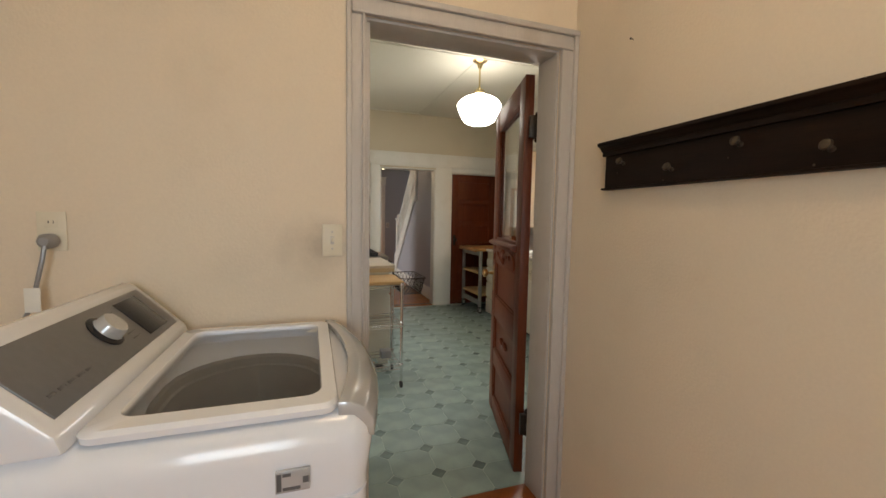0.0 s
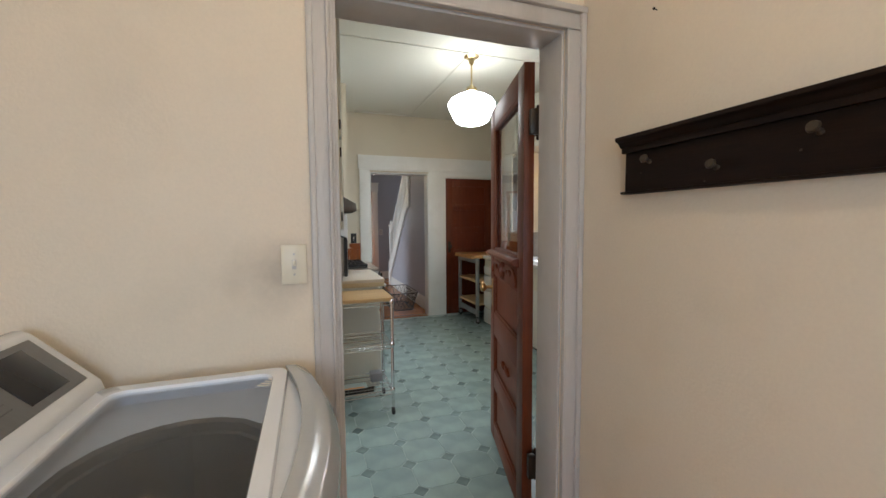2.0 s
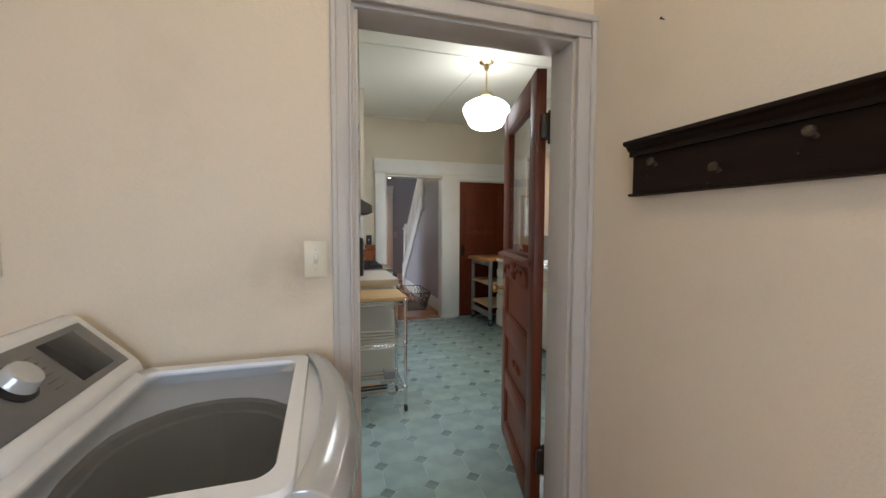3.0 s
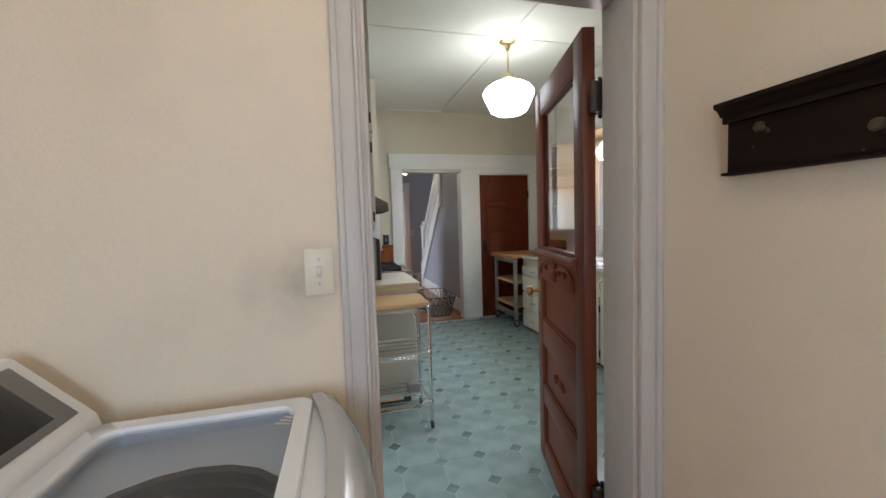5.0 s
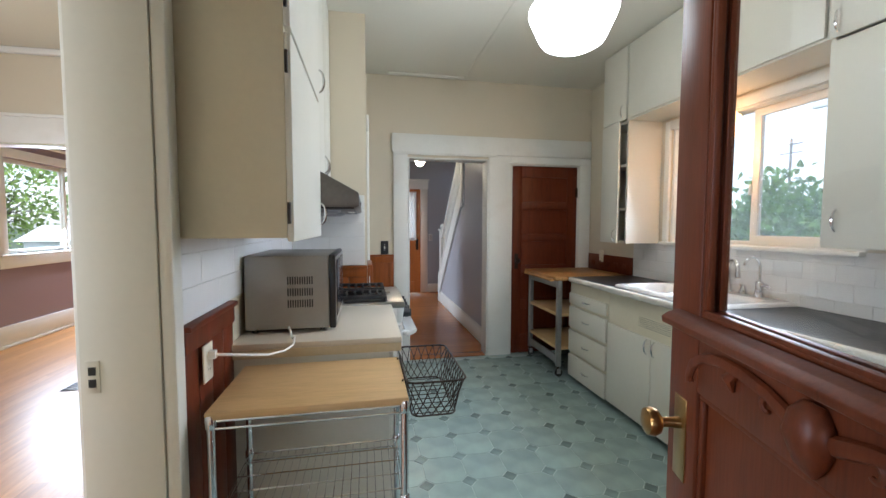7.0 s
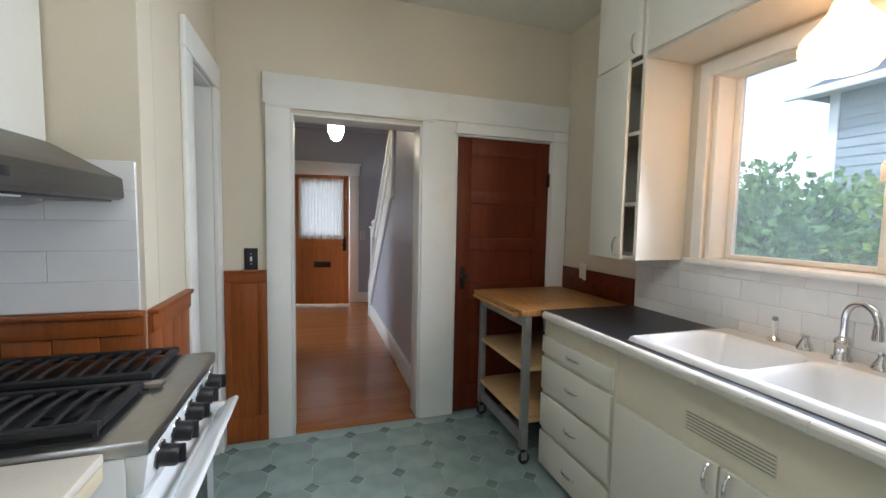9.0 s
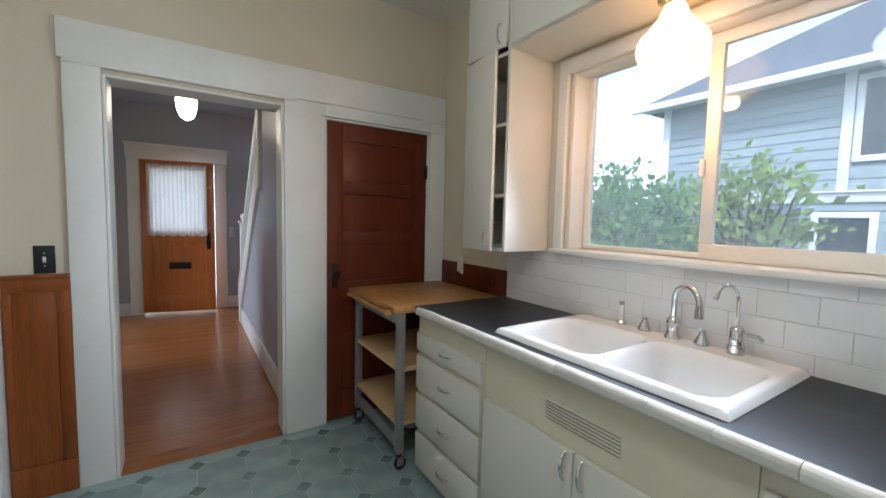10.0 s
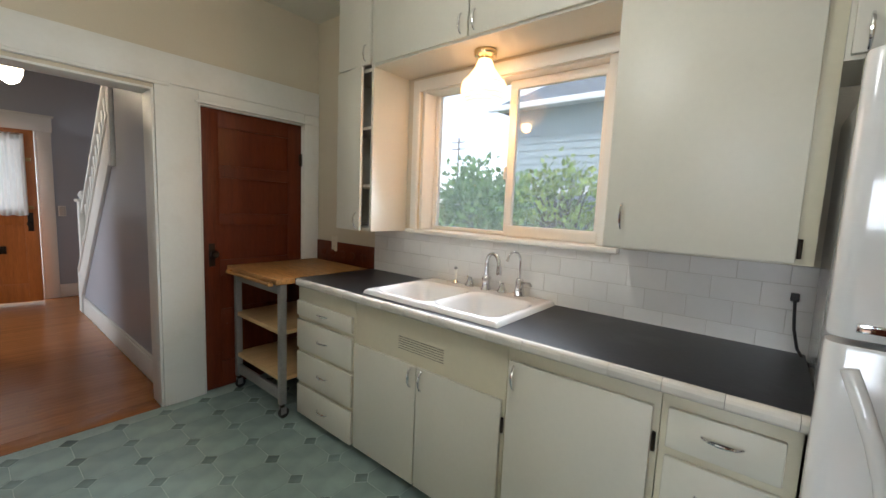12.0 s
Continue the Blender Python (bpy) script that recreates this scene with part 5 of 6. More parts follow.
def range_stove():
    t = thing("gas_range", "white gas range with cast iron grates and black knobs", "stove", (0.5, 4.39, 0))
    x0, x1, y0, y1 = 0.185, 0.832, 4.100, 4.680
    part("body", box(x0, x1 - 0.01, y0, y1, 0.02, 0.880, 0.004), ENAMEL, t)
    part("cooktop", box(x0, x1 + 0.035, y0 - 0.002, y1 + 0.002, 0.8805, 0.915, 0.006), STEEL, t, "brushed steel cooktop")
    part("burner_tray", box(x0 + 0.03, x1 - 0.06, y0 + 0.02, y1 - 0.02, 0.9152, 0.919, 0.002), BLACK, t)
    ym = (y0 + y1) / 2
    part("divider", box(x0 + 0.02, x1 - 0.03, ym - 0.018, ym + 0.018, 0.9192, 0.934, 0.004), STEEL, t)
    for ya, yb in ((y0 + 0.025, ym - 0.024), (ym + 0.024, y1 - 0.025)):
        bm = bmesh.new()
        xa, xb = x0 + 0.035, x1 - 0.065
        for b in ((xa, xb, ya, ya + 0.022), (xa, xb, yb - 0.022, yb), (xa, xa + 0.022, ya + 0.022, yb - 0.022), (xb - 0.022, xb, ya + 0.022, yb - 0.022)):
            box(b[0], b[1], b[2], b[3], 0.930, 0.950, 0.004, bm)
        for k in range(11):
            x = xa + 0.05 + k * (xb - xa - 0.10) / 10
            pts = [(x, ya + 0.015, 0.940), (x + 0.006, ya + 0.07, 0.950 + 0.004 * (k % 2)), (x - 0.006, (ya + yb) / 2, 0.946), (x + 0.004, yb - 0.07, 0.952), (x, yb - 0.015, 0.940)]
            tube(pts, 0.006, bm, seg=6)
        for x in (xa + 0.01, xb - 0.01):
            for y in (ya + 0.01, yb - 0.01):
                tube([(x, y, 0.918), (x, y, 0.932)], 0.007, bm, seg=6)
        part("grate", bm, IRON, t, "black cast iron grate")
        for x in (xa + 0.13, xb - 0.13):
            b = part("burner", lathe([(0.045, 0.0), (0.045, 0.008), (0.030, 0.012), (0.030, 0.018)], (x, (ya + yb) / 2, 0.919), seg=20), IRON, t)
    pan = part("control_panel", prism([(x1 - 0.012, 0.790), (x1 + 0.020, 0.795), (x1 + 0.032, 0.8795), (x1 - 0.012, 0.8795)], "y", y0 + 0.002, y1 - 0.002, bev=0.003), ENAMEL, t)
    n = Vector((0.99, 0, -0.14))
    for k in range(5):
        c = Vector((x1 + 0.0265, y0 + 0.075 + k * (y1 - y0 - 0.15) / 4, 0.838))
        kn = part("knob", lathe([(0.030, 0.0), (0.030, 0.004), (0.025, 0.006), (0.024, 0.036), (0.021, 0.042)], c, n, seg=20), BLACK, pan, "black control knob")
        part("grip", box(c.x + 0.036, c.x + 0.054, c.y - 0.005, c.y + 0.005, c.z - 0.024, c.z + 0.020, 0.003), BLACK, kn)
        part("bezel", lathe([(0.034, 0.0), (0.033, 0.003)], c, n, seg=20), CHROME, pan)
    d = part("oven_door", box(x1 - 0.0098, x1 + 0.022, y0 + 0.004, y1 - 0.004, 0.21, 0.780, 0.008), ENAMEL, t)
    part("oven_window", box(x1 + 0.0222, x1 + 0.0245, y0 + 0.10, y1 - 0.10, 0.36, 0.60, 0.002), SCREEN, d, "dark oven window")
    part("handle", prism([(x1 + 0.050, 0.706), (x1 + 0.098, 0.728), (x1 + 0.110, 0.748), (x1 + 0.100, 0.756), (x1 + 0.080, 0.748), (x1 + 0.046, 0.724)], "y", y0 + 0.006, y1 - 0.006, bev=0.005), ENAMEL, d, "white bar handle")
    for y in (y0 + 0.012, y1 - 0.045):
        part("handle_arm", box(x1 + 0.0222, x1 + 0.070, y, y + 0.033, 0.715, 0.742, 0.006), ENAMEL, d)
    part("drawer", box(x1 - 0.0098, x1 + 0.018, y0 + 0.004, y1 - 0.004, 0.05, 0.20, 0.006), ENAMEL, t)
    for x in (x0 + 0.05, x1 - 0.06):
        for y in (y0 + 0.05, y1 - 0.05):
            part("foot", lathe([(0.018, 0.0), (0.018, 0.02)], (x, y, 0.0), seg=10), RUBBER, t)


range_stove()


DARKSTEEL = mat("dull_hood_steel", (0.20, 0.19, 0.178), 0.42, metal=1.0, var=0.10, fine=30, coarse=4, bump=0.02, stretch=(14, 1, 14))


def hood():
    t = thing("range_hood", "brushed steel under-cabinet range hood", "hood", (0.4, 4.38, 1.43))
    y0, y1 = 3.722, 4.66
    part("canopy", prism([(LEFT + 0.002, 1.600), (0.440, 1.600), (0.622, 1.500), (0.626, 1.440), (0.610, 1.432), (LEFT + 0.002, 1.436)], "y", y0, y1, bev=0.003), DARKSTEEL, t)
    part("filter", box(LEFT + 0.03, 0.60, y0 + 0.02, y1 - 0.02, 1.426, 1.437, 0.002), BLACK, t, "black filter underside")
    for y in (3.95, 4.42):
        part("grease_cup", lathe([(0.11, 0.0), (0.105, 0.012), (0.08, 0.02)], (0.42, y, 1.4265), (0, 0, -1), seg=24), SILVERPLASTIC, t)
    part("lamp_lens", box(0.555, 0.590, 4.16, 4.26, 1.4215, 1.4265, 0.003), WHITE, t)
    part("switch", box(0.6240, 0.6285, 4.10, 4.16, 1.458, 1.480, 0.001), BLACK, t)


hood()


def left_uppers():
    t = thing("wall_cabinet", "tall cream-painted wall cabinet over the microwave", "cabinet", (0.28, 3.37, 1.312), group="wall cabinets")
    part("body", box(LEFT + 0.001, 0.438, 3.028, 3.712, 1.312, TOPZ, 0.002), CABINETSIDE, t)
    for z0, z1, hz in ((1.302, 1.875, 1.40), (1.890, TOPZ - 0.01, 1.97)):
        d = part("door", box(0.4385, 0.457, 3.026, 3.708, z0, z1, 0.004), CABINET, t)
        pull(d, (0.457, 3.675, hz), UP, PX)
        for z in (z0 + 0.08, z1 - 0.08):
            part("hinge", tube([(0.445, 3.022, z - 0.03), (0.445, 3.022, z + 0.03)], 0.005, seg=8), DARKMETAL, d)
    t = thing("wall_cabinet", "cream-painted wall cabinets above the range hood", "cabinet", (0.28, 4.35, 1.60), group="wall cabinets")
    part("body", box(LEFT + 0.001, 0.400, 3.7125, 4.695, 1.602, TOPZ, 0.002), CABINET, t)
    for y0, y1, hy in ((3.716, 4.298, 4.265), (4.305, 4.690, 4.338)):
        d = part("door", box(0.4005, 0.420, y0, y1, 1.606, TOPZ - 0.01, 0.004), CABINET, t)
        pull(d, (0.420, hy, 1.70), UP, PX)


CABINETSIDE = mat("yellowed_cabinet_side", (0.66, 0.60, 0.44), 0.42, var=0.03, fine=60, coarse=2, bump=0.05)
left_uppers()


def wire_rack():
    t = thing("wire_rack", "chrome wire shelving rack with a wooden top", "rack", (0.48, 3.2, 0))
    x0, x1, y0, y1 = 0.222, 0.765, 3.035, 3.395
    for x in (x0, x1):
        for y in (y0, y1):
            post = part("post", tube([(x, y, 0.055), (x, y, 0.80)], 0.0115, seg=12), CHROME, t)
            for z in (0.80, 0.50, 0.175):
                part("sleeve", lathe([(0.013, 0.0), (0.016, 0.006), (0.016, 0.034), (0.013, 0.04)], (x, y, z - 0.02), seg=12), CHROME, post)
            part("caster_stem", tube([(x, y, 0.04), (x, y, 0.058)], 0.006, seg=8), STEEL, post)
            part("wheel", lathe([(0.024, -0.009), (0.028, -0.006), (0.028, 0.006), (0.024, 0.009)], (x, y, 0.028), (1, 0, 0), seg=16), RUBBER, post)
    part("board", box(x0 - 0.012, x1 + 0.012, y0 - 0.012, y1 + 0.010, 0.806, 0.830, 0.005), MAPLE, t, "pale maple butcher board")
    bm = bmesh.new()
    for z in (0.800, 0.778):
        tube([(x0, y0, z), (x1, y0, z), (x1, y1, z), (x0, y1, z)], 0.0035, bm, seg=6, closed=True)
    part("rim", bm, CHROME, t)
    for z in (0.50, 0.175):
        bm = bmesh.new()
        for dz in (0.0, -0.028):
            tube([(x0, y0, z + dz), (x1, y0, z + dz), (x1, y1, z + dz), (x0, y1, z + dz)], 0.0035, bm, seg=6, closed=True)
        for k in range(21):
            x = x0 + 0.01 + k * (x1 - x0 - 0.02) / 20
            tube([(x, y0, z + 0.003), (x, y1, z + 0.003)], 0.0013, bm, seg=4)
        for k in range(4):
            y = y0 + 0.06 + k * (y1 - y0 - 0.12) / 3
            tube([(x0, y, z - 0.002), (x1, y, z - 0.002)], 0.0025, bm, seg=4)
        for k in range(18):
            x = x0 + 0.02 + k * (x1 - x0 - 0.04) / 18
            tube([(x, y0, z), (x + 0.014, y0, z - 0.028), (x + 0.028, y0, z)], 0.0016, bm, seg=4)
        tagged(part("wire_shelf", bm, CHROME, t), kind="stuff")
    bk = thing("wire_basket", "dark bronze wire basket hung on the rack", "basket", (0.88, 3.3, 0.69))
    xa, xb, ya, yb, za, zb = 0.782, 0.985, 3.120, 3.520, 0.705, 0.832
    bm = bmesh.new()
    rim = [(p.x, p.y, zb) for p in rr(xa, xb, ya, yb, 0.03, zb)]
    base = [(p.x, p.y, za) for p in rr(xa + 0.02, xb - 0.03, ya + 0.03, yb - 0.03, 0.03, za)]
    tube(rim, 0.0035, bm, seg=6, closed=True)
    tube(base, 0.003, bm, seg=6, closed=True)
    part("rims", bm, DARKMETAL, bk)
    bm = bmesh.new()

    # arc-length positions keep the mesh even
    def even(loop, m):
        pts = [Vector(p) for p in loop]
        L = [(pts[(i + 1) % len(pts)] - pts[i]).length for i in range(len(pts))]
        tot, out = sum(L), []
        for k in range(m):
            s, i = tot * k / m, 0
            while s > L[i]:
                s -= L[i]
                i += 1
            out.append(pts[i].lerp(pts[(i + 1) % len(pts)], s / L[i]))
        return out
    top, bot = even(rim, 34), even(base, 34)
    for k in range(34):
        for s in (2, -2):
            p, q = top[k], bot[(k + s) % 34]
            m = (p + q) / 2 + Vector((0, 0, -0.01))
            tube([p, m, q], 0.0018, bm, seg=4)
    tagged(part("mesh_sides", bm, DARKMETAL, bk), kind="stuff")
    bm = bmesh.new()
    for k in range(9):
        y = ya + 0.05 + k * (yb - ya - 0.10) / 8
        tube([(xa + 0.02, y, za), (xb - 0.03, y, za)], 0.0018, bm, seg=4)
    tagged(part("mesh_floor", bm, DARKMETAL, bk), kind="stuff")
    bm = bmesh.new()
    for y in (3.15, 3.37):
        tube([(0.786, y, zb), (0.770, y, zb + 0.004), (0.764, y, 0.800)], 0.003, bm, seg=6)
    part("hook", bm, DARKMETAL, bk)
    p = thing("paper_sheet", "small orange and grey leaflet on the lowest rack shelf", "paper", (0.55, 3.2, 0.1805))
    part("sheet", box(0.40, 0.60, 3.12, 3.22, 0.1805, 0.1825), GROUT, p)
    part("stripe", box(0.42, 0.58, 3.125, 3.145, 0.1826, 0.1832), ORANGE, p, "orange stripe")
    b = thing("small_box", "small grey cardboard box on the lowest rack shelf", "box", (0.69, 3.25, 0.1805))
    part("carton", box(0.64, 0.72, 3.20, 3.29, 0.1805, 0.24, 0.003), SILVERPLASTIC, b)


ORANGE = mat("orange_print", (0.65, 0.26, 0.05), 0.5)
wire_rack()

# ---- hall ----
trim("baseboard_hall_north", [(0.42, 0.735, 9.795, 9.819, 0, 0.17), (1.875, 2.84, 9.795, 9.819, 0, 0.17)], WHITE, "tall white hall baseboard")
trim("baseboard_hall_west", [(0.421, 0.444, 5.93, 7.6, 0, 0.17), (0.421, 0.444, 9.3, 9.79, 0, 0.17)], WHITE, "tall white hall baseboard")
trim("trim_front_door", [(0.737, 0.868, 9.795, 9.819, 0, 2.08), (1.742, 1.873, 9.795, 9.819, 0, 2.08), (0.725, 1.885, 9.79, 9.819, 2.082, 2.255), (0.705, 1.905, 9.775, 9.819, 2.255, 2.28)], WHITE, "white board casing round the front door")
trim("trim_front_jamb", [(0.8705, 0.885, 9.80, 9.99, 0, 2.08), (1.725, 1.7395, 9.80, 9.99, 0, 2.08), (0.885, 1.725, 9.80, 9.99, 2.066, 2.0795)], WHITE, "white front door jamb", 0.002)


def front_door():
    W, T = 0.835, 0.044
    t = thing("door_3", "ajar orange-brown front door with a lace curtain and mail slot", "door", kind="structure", m=pose(0.888, 9.795, 0, 0, 0, -12))
    Y0, Y1 = -T, 0.0
    part("stile", box(0, 0.12, Y0, Y1, 0.03, 2.06, 0.003), FRONTWOOD, t)
    part("stile", box(W - 0.12, W, Y0, Y1, 0.03, 2.06, 0.003), FRONTWOOD, t)
    for z0, z1 in ((0.03, 0.25), (0.95, 1.13), (1.94, 2.06)):
        part("rail", box(0.1195, W - 0.1195, Y0 + 0.0005, Y1 - 0.0005, z0, z1, 0.003), FRONTWOOD, t)
    part("panel", box(0.11, W - 0.11, Y0 + 0.010, Y1 - 0.010, 0.24, 0.96), FRONTWOOD, t)
    g = part("pane", box(0.118, W - 0.118, Y0 + 0.020, Y0 + 0.024, 1.125, 1.945), CLEAR, t, shade=False)
    g.visible_shadow = False
    bm, cols = bmesh.new(), []
    for k in range(81):
        x = 0.075 + (W - 0.15) * k / 80
        y = Y0 - 0.022 + 0.008 * math.sin(k * 1.1) + 0.004 * math.sin(k * 0.37)
        low = 1.075 - 0.016 * abs(math.sin(k * 0.24))
        cols.append([bm.verts.new((x, y, z)) for z in (low, 1.12, 1.5, 1.98, 2.01)])
    for p, q in zip(cols, cols[1:]):
        for i in range(4):
            bm.faces.new((p[i], q[i], q[i + 1], p[i + 1]))
    c = part("curtain", bm, LACE, t, "thin white gathered lace curtain")
    part("curtain_rod", tube([(0.06, Y0 - 0.022, 2.0), (W - 0.06, Y0 - 0.022, 2.0)], 0.005, seg=8), BRASS, t)
    s = part("mail_slot", box(0.30, 0.555, Y0 - 0.008, Y0 - 0.0005, 0.615, 0.705, 0.003), DARKMETAL, t, "black metal mail slot")
    part("flap", box(0.325, 0.53, Y0 - 0.012, Y0 - 0.008, 0.635, 0.685, 0.002), DARKMETAL, s)
    h = part("handle_plate", box(W - 0.09, W - 0.04, Y0 - 0.006, Y0 - 0.0005, 0.88, 1.10, 0.003), DARKMETAL, t, "dark bronze latch")
    part("knob", lathe([(0.010, 0.0), (0.009, 0.03), (0.026, 0.042), (0.028, 0.055), (0.015, 0.066)], (W - 0.065, Y0 - 0.006, 0.97), (0, -1, 0), seg=18), DARKMETAL, h)
    for z in (1.72, 1.16):
        part("bolt", box(W - 0.085, W - 0.03, Y0 - 0.014, Y0 - 0.0005, z - 0.02, z + 0.02, 0.004), BRASS, t, "brass bolt")
    return t


FRONTWOOD = mat("orange_stained_fir", (0.42, 0.125, 0.026), 0.34, var=0.25, fine=20, coarse=3, bump=0.04, stretch=(9, 9, 0.6), coat=0.2)
LACE = mat("lace", (0.82, 0.81, 0.78), 0.9, var=0.05, fine=150, coarse=10, bump=0.1)
lb = LACE.node_tree.nodes["Principled BSDF"]
ln, ll = LACE.node_tree.nodes, LACE.node_tree.links
tr, mx = ln.new("ShaderNodeBsdfTranslucent"), ln.new("ShaderNodeMixShader")
tr.inputs["Color"].default_value = (0.85, 0.84, 0.80, 1)
mx.inputs[0].default_value = 0.3
ll.new(lb.outputs[0], mx.inputs[1])
ll.new(tr.outputs[0], mx.inputs[2])
ll.new(mx.outputs[0], ln["Material Output"].inputs[0])
front_door()

# stairs: enclosing wall, string, rail, steps
stair_wall = prism([(5.914, -0.01), (8.74, -0.01), (8.74, 0.22), (7.17, 1.66), (7.17, H + 0.05), (5.914, H + 0.05)], "x", 1.955, 2.05)
solo("wall_stairs", stair_wall, PALEGREY, "lavender grey wall under the stairs", "wall", kind="structure", shade=False)
trim("baseboard_stairs", [(1.930, 1.9545, 5.93, 8.70, 0, 0.17), (1.936, 1.9545, 5.93, 8.70, 0.17, 0.185)], WHITE, "tall white baseboard under the stairs")


def staircase():
    t = thing("staircase", "white-painted staircase with turned newel and handrail", "stairs", (2.4, 8.0, 0), kind="structure")
    sl = (1.66 - 0.22) / (8.74 - 7.17)

    def z_at(y):
        return 0.22 + (8.74 - y) * sl
    part("string", prism([(8.79, z_at(8.79)), (8.79, z_at(8.79) + 0.30), (7.12, z_at(7.12) + 0.30), (7.12, z_at(7.12))], "x", 1.925, 1.9545, bev=0.004), WHITE, t)
    part("string_cap", prism([(8.80, z_at(8.80) + 0.301), (8.80, z_at(8.80) + 0.33), (7.12, z_at(7.12) + 0.33), (7.12, z_at(7.12) + 0.301)], "x", 1.91, 2.06, bev=0.004), WHITE, t)
    part("end_post", box(1.92, 1.9545, 7.085, 7.165, 1.60, H - 0.002, 0.004), WHITE, t)
    part("handrail", prism([(8.84, z_at(8.84) + 0.94), (8.84, z_at(8.84) + 1.0), (7.17, z_at(7.17) + 1.0), (7.17, z_at(7.17) + 0.94)], "x", 1.96, 2.03, bev=0.008), WHITE, t)
    for k in range(14):
        y = 8.66 - 0.108 * k
        z0, z1 = z_at(y) + 0.331, z_at(y) + 0.945
        h = z1 - z0
        part("baluster", lathe([(0.016, 0.0), (0.016, 0.08), (0.010, 0.10), (0.018, h * 0.4), (0.011, h * 0.75), (0.016, h - 0.08), (0.016, h)], (1.995, y, z0), seg=10), WHITE, t)
    nw = part("newel", box(1.945, 2.045, 8.77, 8.87, 0, 1.26, 0.006), WHITE, t, "square white newel post")
    part("plinth", box(1.922, 2.066, 8.748, 8.892, 0, 0.52, 0.006), WHITE, nw)
    part("newel_cap", box(1.925, 2.065, 8.75, 8.89, 1.26, 1.29, 0.006), WHITE, nw)
    part("finial", lathe([(0.03, 0.0), (0.035, 0.02), (0.045, 0.05), (0.03, 0.085), (0.006, 0.095)], (1.995, 8.82, 1.29), seg=18), WHITE, nw)
    for k in range(9):
        y1 = 8.86 - 0.2 * k
        part("step", box(2.055, 2.845, y1 - 0.22, y1, 0.184 * k, 0.184 * (k + 1), 0.006), STAIRRUN, t)
    return t


STAIRRUN = mat("grey_stair_carpet", (0.12, 0.12, 0.14), 0.9, var=0.2, fine=200, coarse=4, bump=0.2)
staircase()


def hall_lamp():
    x, y = 1.405, 7.47
    t = thing("hall_lamp", "lit opal glass hall lamp on a short stem", "lamp", (x, y, H))
    part("canopy", lathe([(0.06, 0.0), (0.058, 0.02), (0.02, 0.03)], (x, y, H - 0.0005), (0, 0, -1), seg=24), DARKMETAL, t)
    part("stem", tube([(x, y, H - 0.02), (x, y, 2.43)], 0.008, seg=10), DARKMETAL, t)
    part("collar", lathe([(0.02, 0.0), (0.05, 0.012), (0.056, 0.03)], (x, y, 2.432), (0, 0, -1), seg=24), DARKMETAL, t)
    part("shade", lathe([(0.052, 0.222), (0.076, 0.205), (0.083, 0.165), (0.074, 0.085), (0.052, 0.025), (0.012, 0.0)], (x, y, 2.186), seg=32), HALLGLOW, t, "glowing opal glass shade")


HALLGLOW = glow("lit_hall_glass", (1.0, 0.78, 0.50), 22.0)
hall_lamp()
box_ = thing("doorbell_box", "small white chime box on the hall wall", "doorbell", (1.935, 9.81, 1.05))
part("case", box(1.90, 1.97, 9.785, 9.818, 1.05, 1.18, 0.004), WHITE, box_)
part("cover", box(1.907, 1.963, 9.781, 9.785, 1.06, 1.17, 0.002), GREYTRIM, box_)

# ---- dining and living room ----
trim("trim_living_right", [(-1.468, -1.345, 5.757, 5.779, 0, 2.02)], WHITE, "white opening casing")
trim("trim_living_left", [(-2.875, -2.752, 5.757, 5.779, 0, 2.02)], WHITE, "white opening casing")
trim("trim_living_head", [(-2.89, -1.33, 5.755, 5.779, 2.022, 2.235), (-2.91, -1.31, 5.735, 5.779, 2.235, 2.26)], WHITE, "white head board over the opening")
trim("trim_living_jamb", [(-1.4795, -1.4705, 5.775, 5.91, 0, 2.02), (-2.7495, -2.740, 5.775, 5.91, 0, 2.02), (-2.740, -1.4795, 5.775, 5.91, 2.008, 2.0195)], WHITE, "white jamb lining", 0.002)
trim("picture_rail", [(-1.30, -0.003, 5.755, 5.779, 2.195, 2.225), (-3.23, -2.92, 5.755, 5.779, 2.195, 2.225)], WHITE, "white picture rail over the lime wall")
trim("ceiling_cove", [(-3.23, -0.003, 5.735, 5.779, H - 0.05, H - 0.001)], WHITE, "white moulding at the ceiling", 0.01)
trim("baseboard_dining", [(-1.343, -0.003, 5.757, 5.779, 0, 0.20), (-3.23, -2.877, 5.757, 5.779, 0, 0.20)], WHITE, "tall white baseboard")
trim("baseboard_living", [(-3.239, -3.215, 5.92, 10.98, 0, 0.24), (-3.239, -3.205, 5.92, 10.98, 0, 0.03)], WHITE, "tall white baseboard under the window")


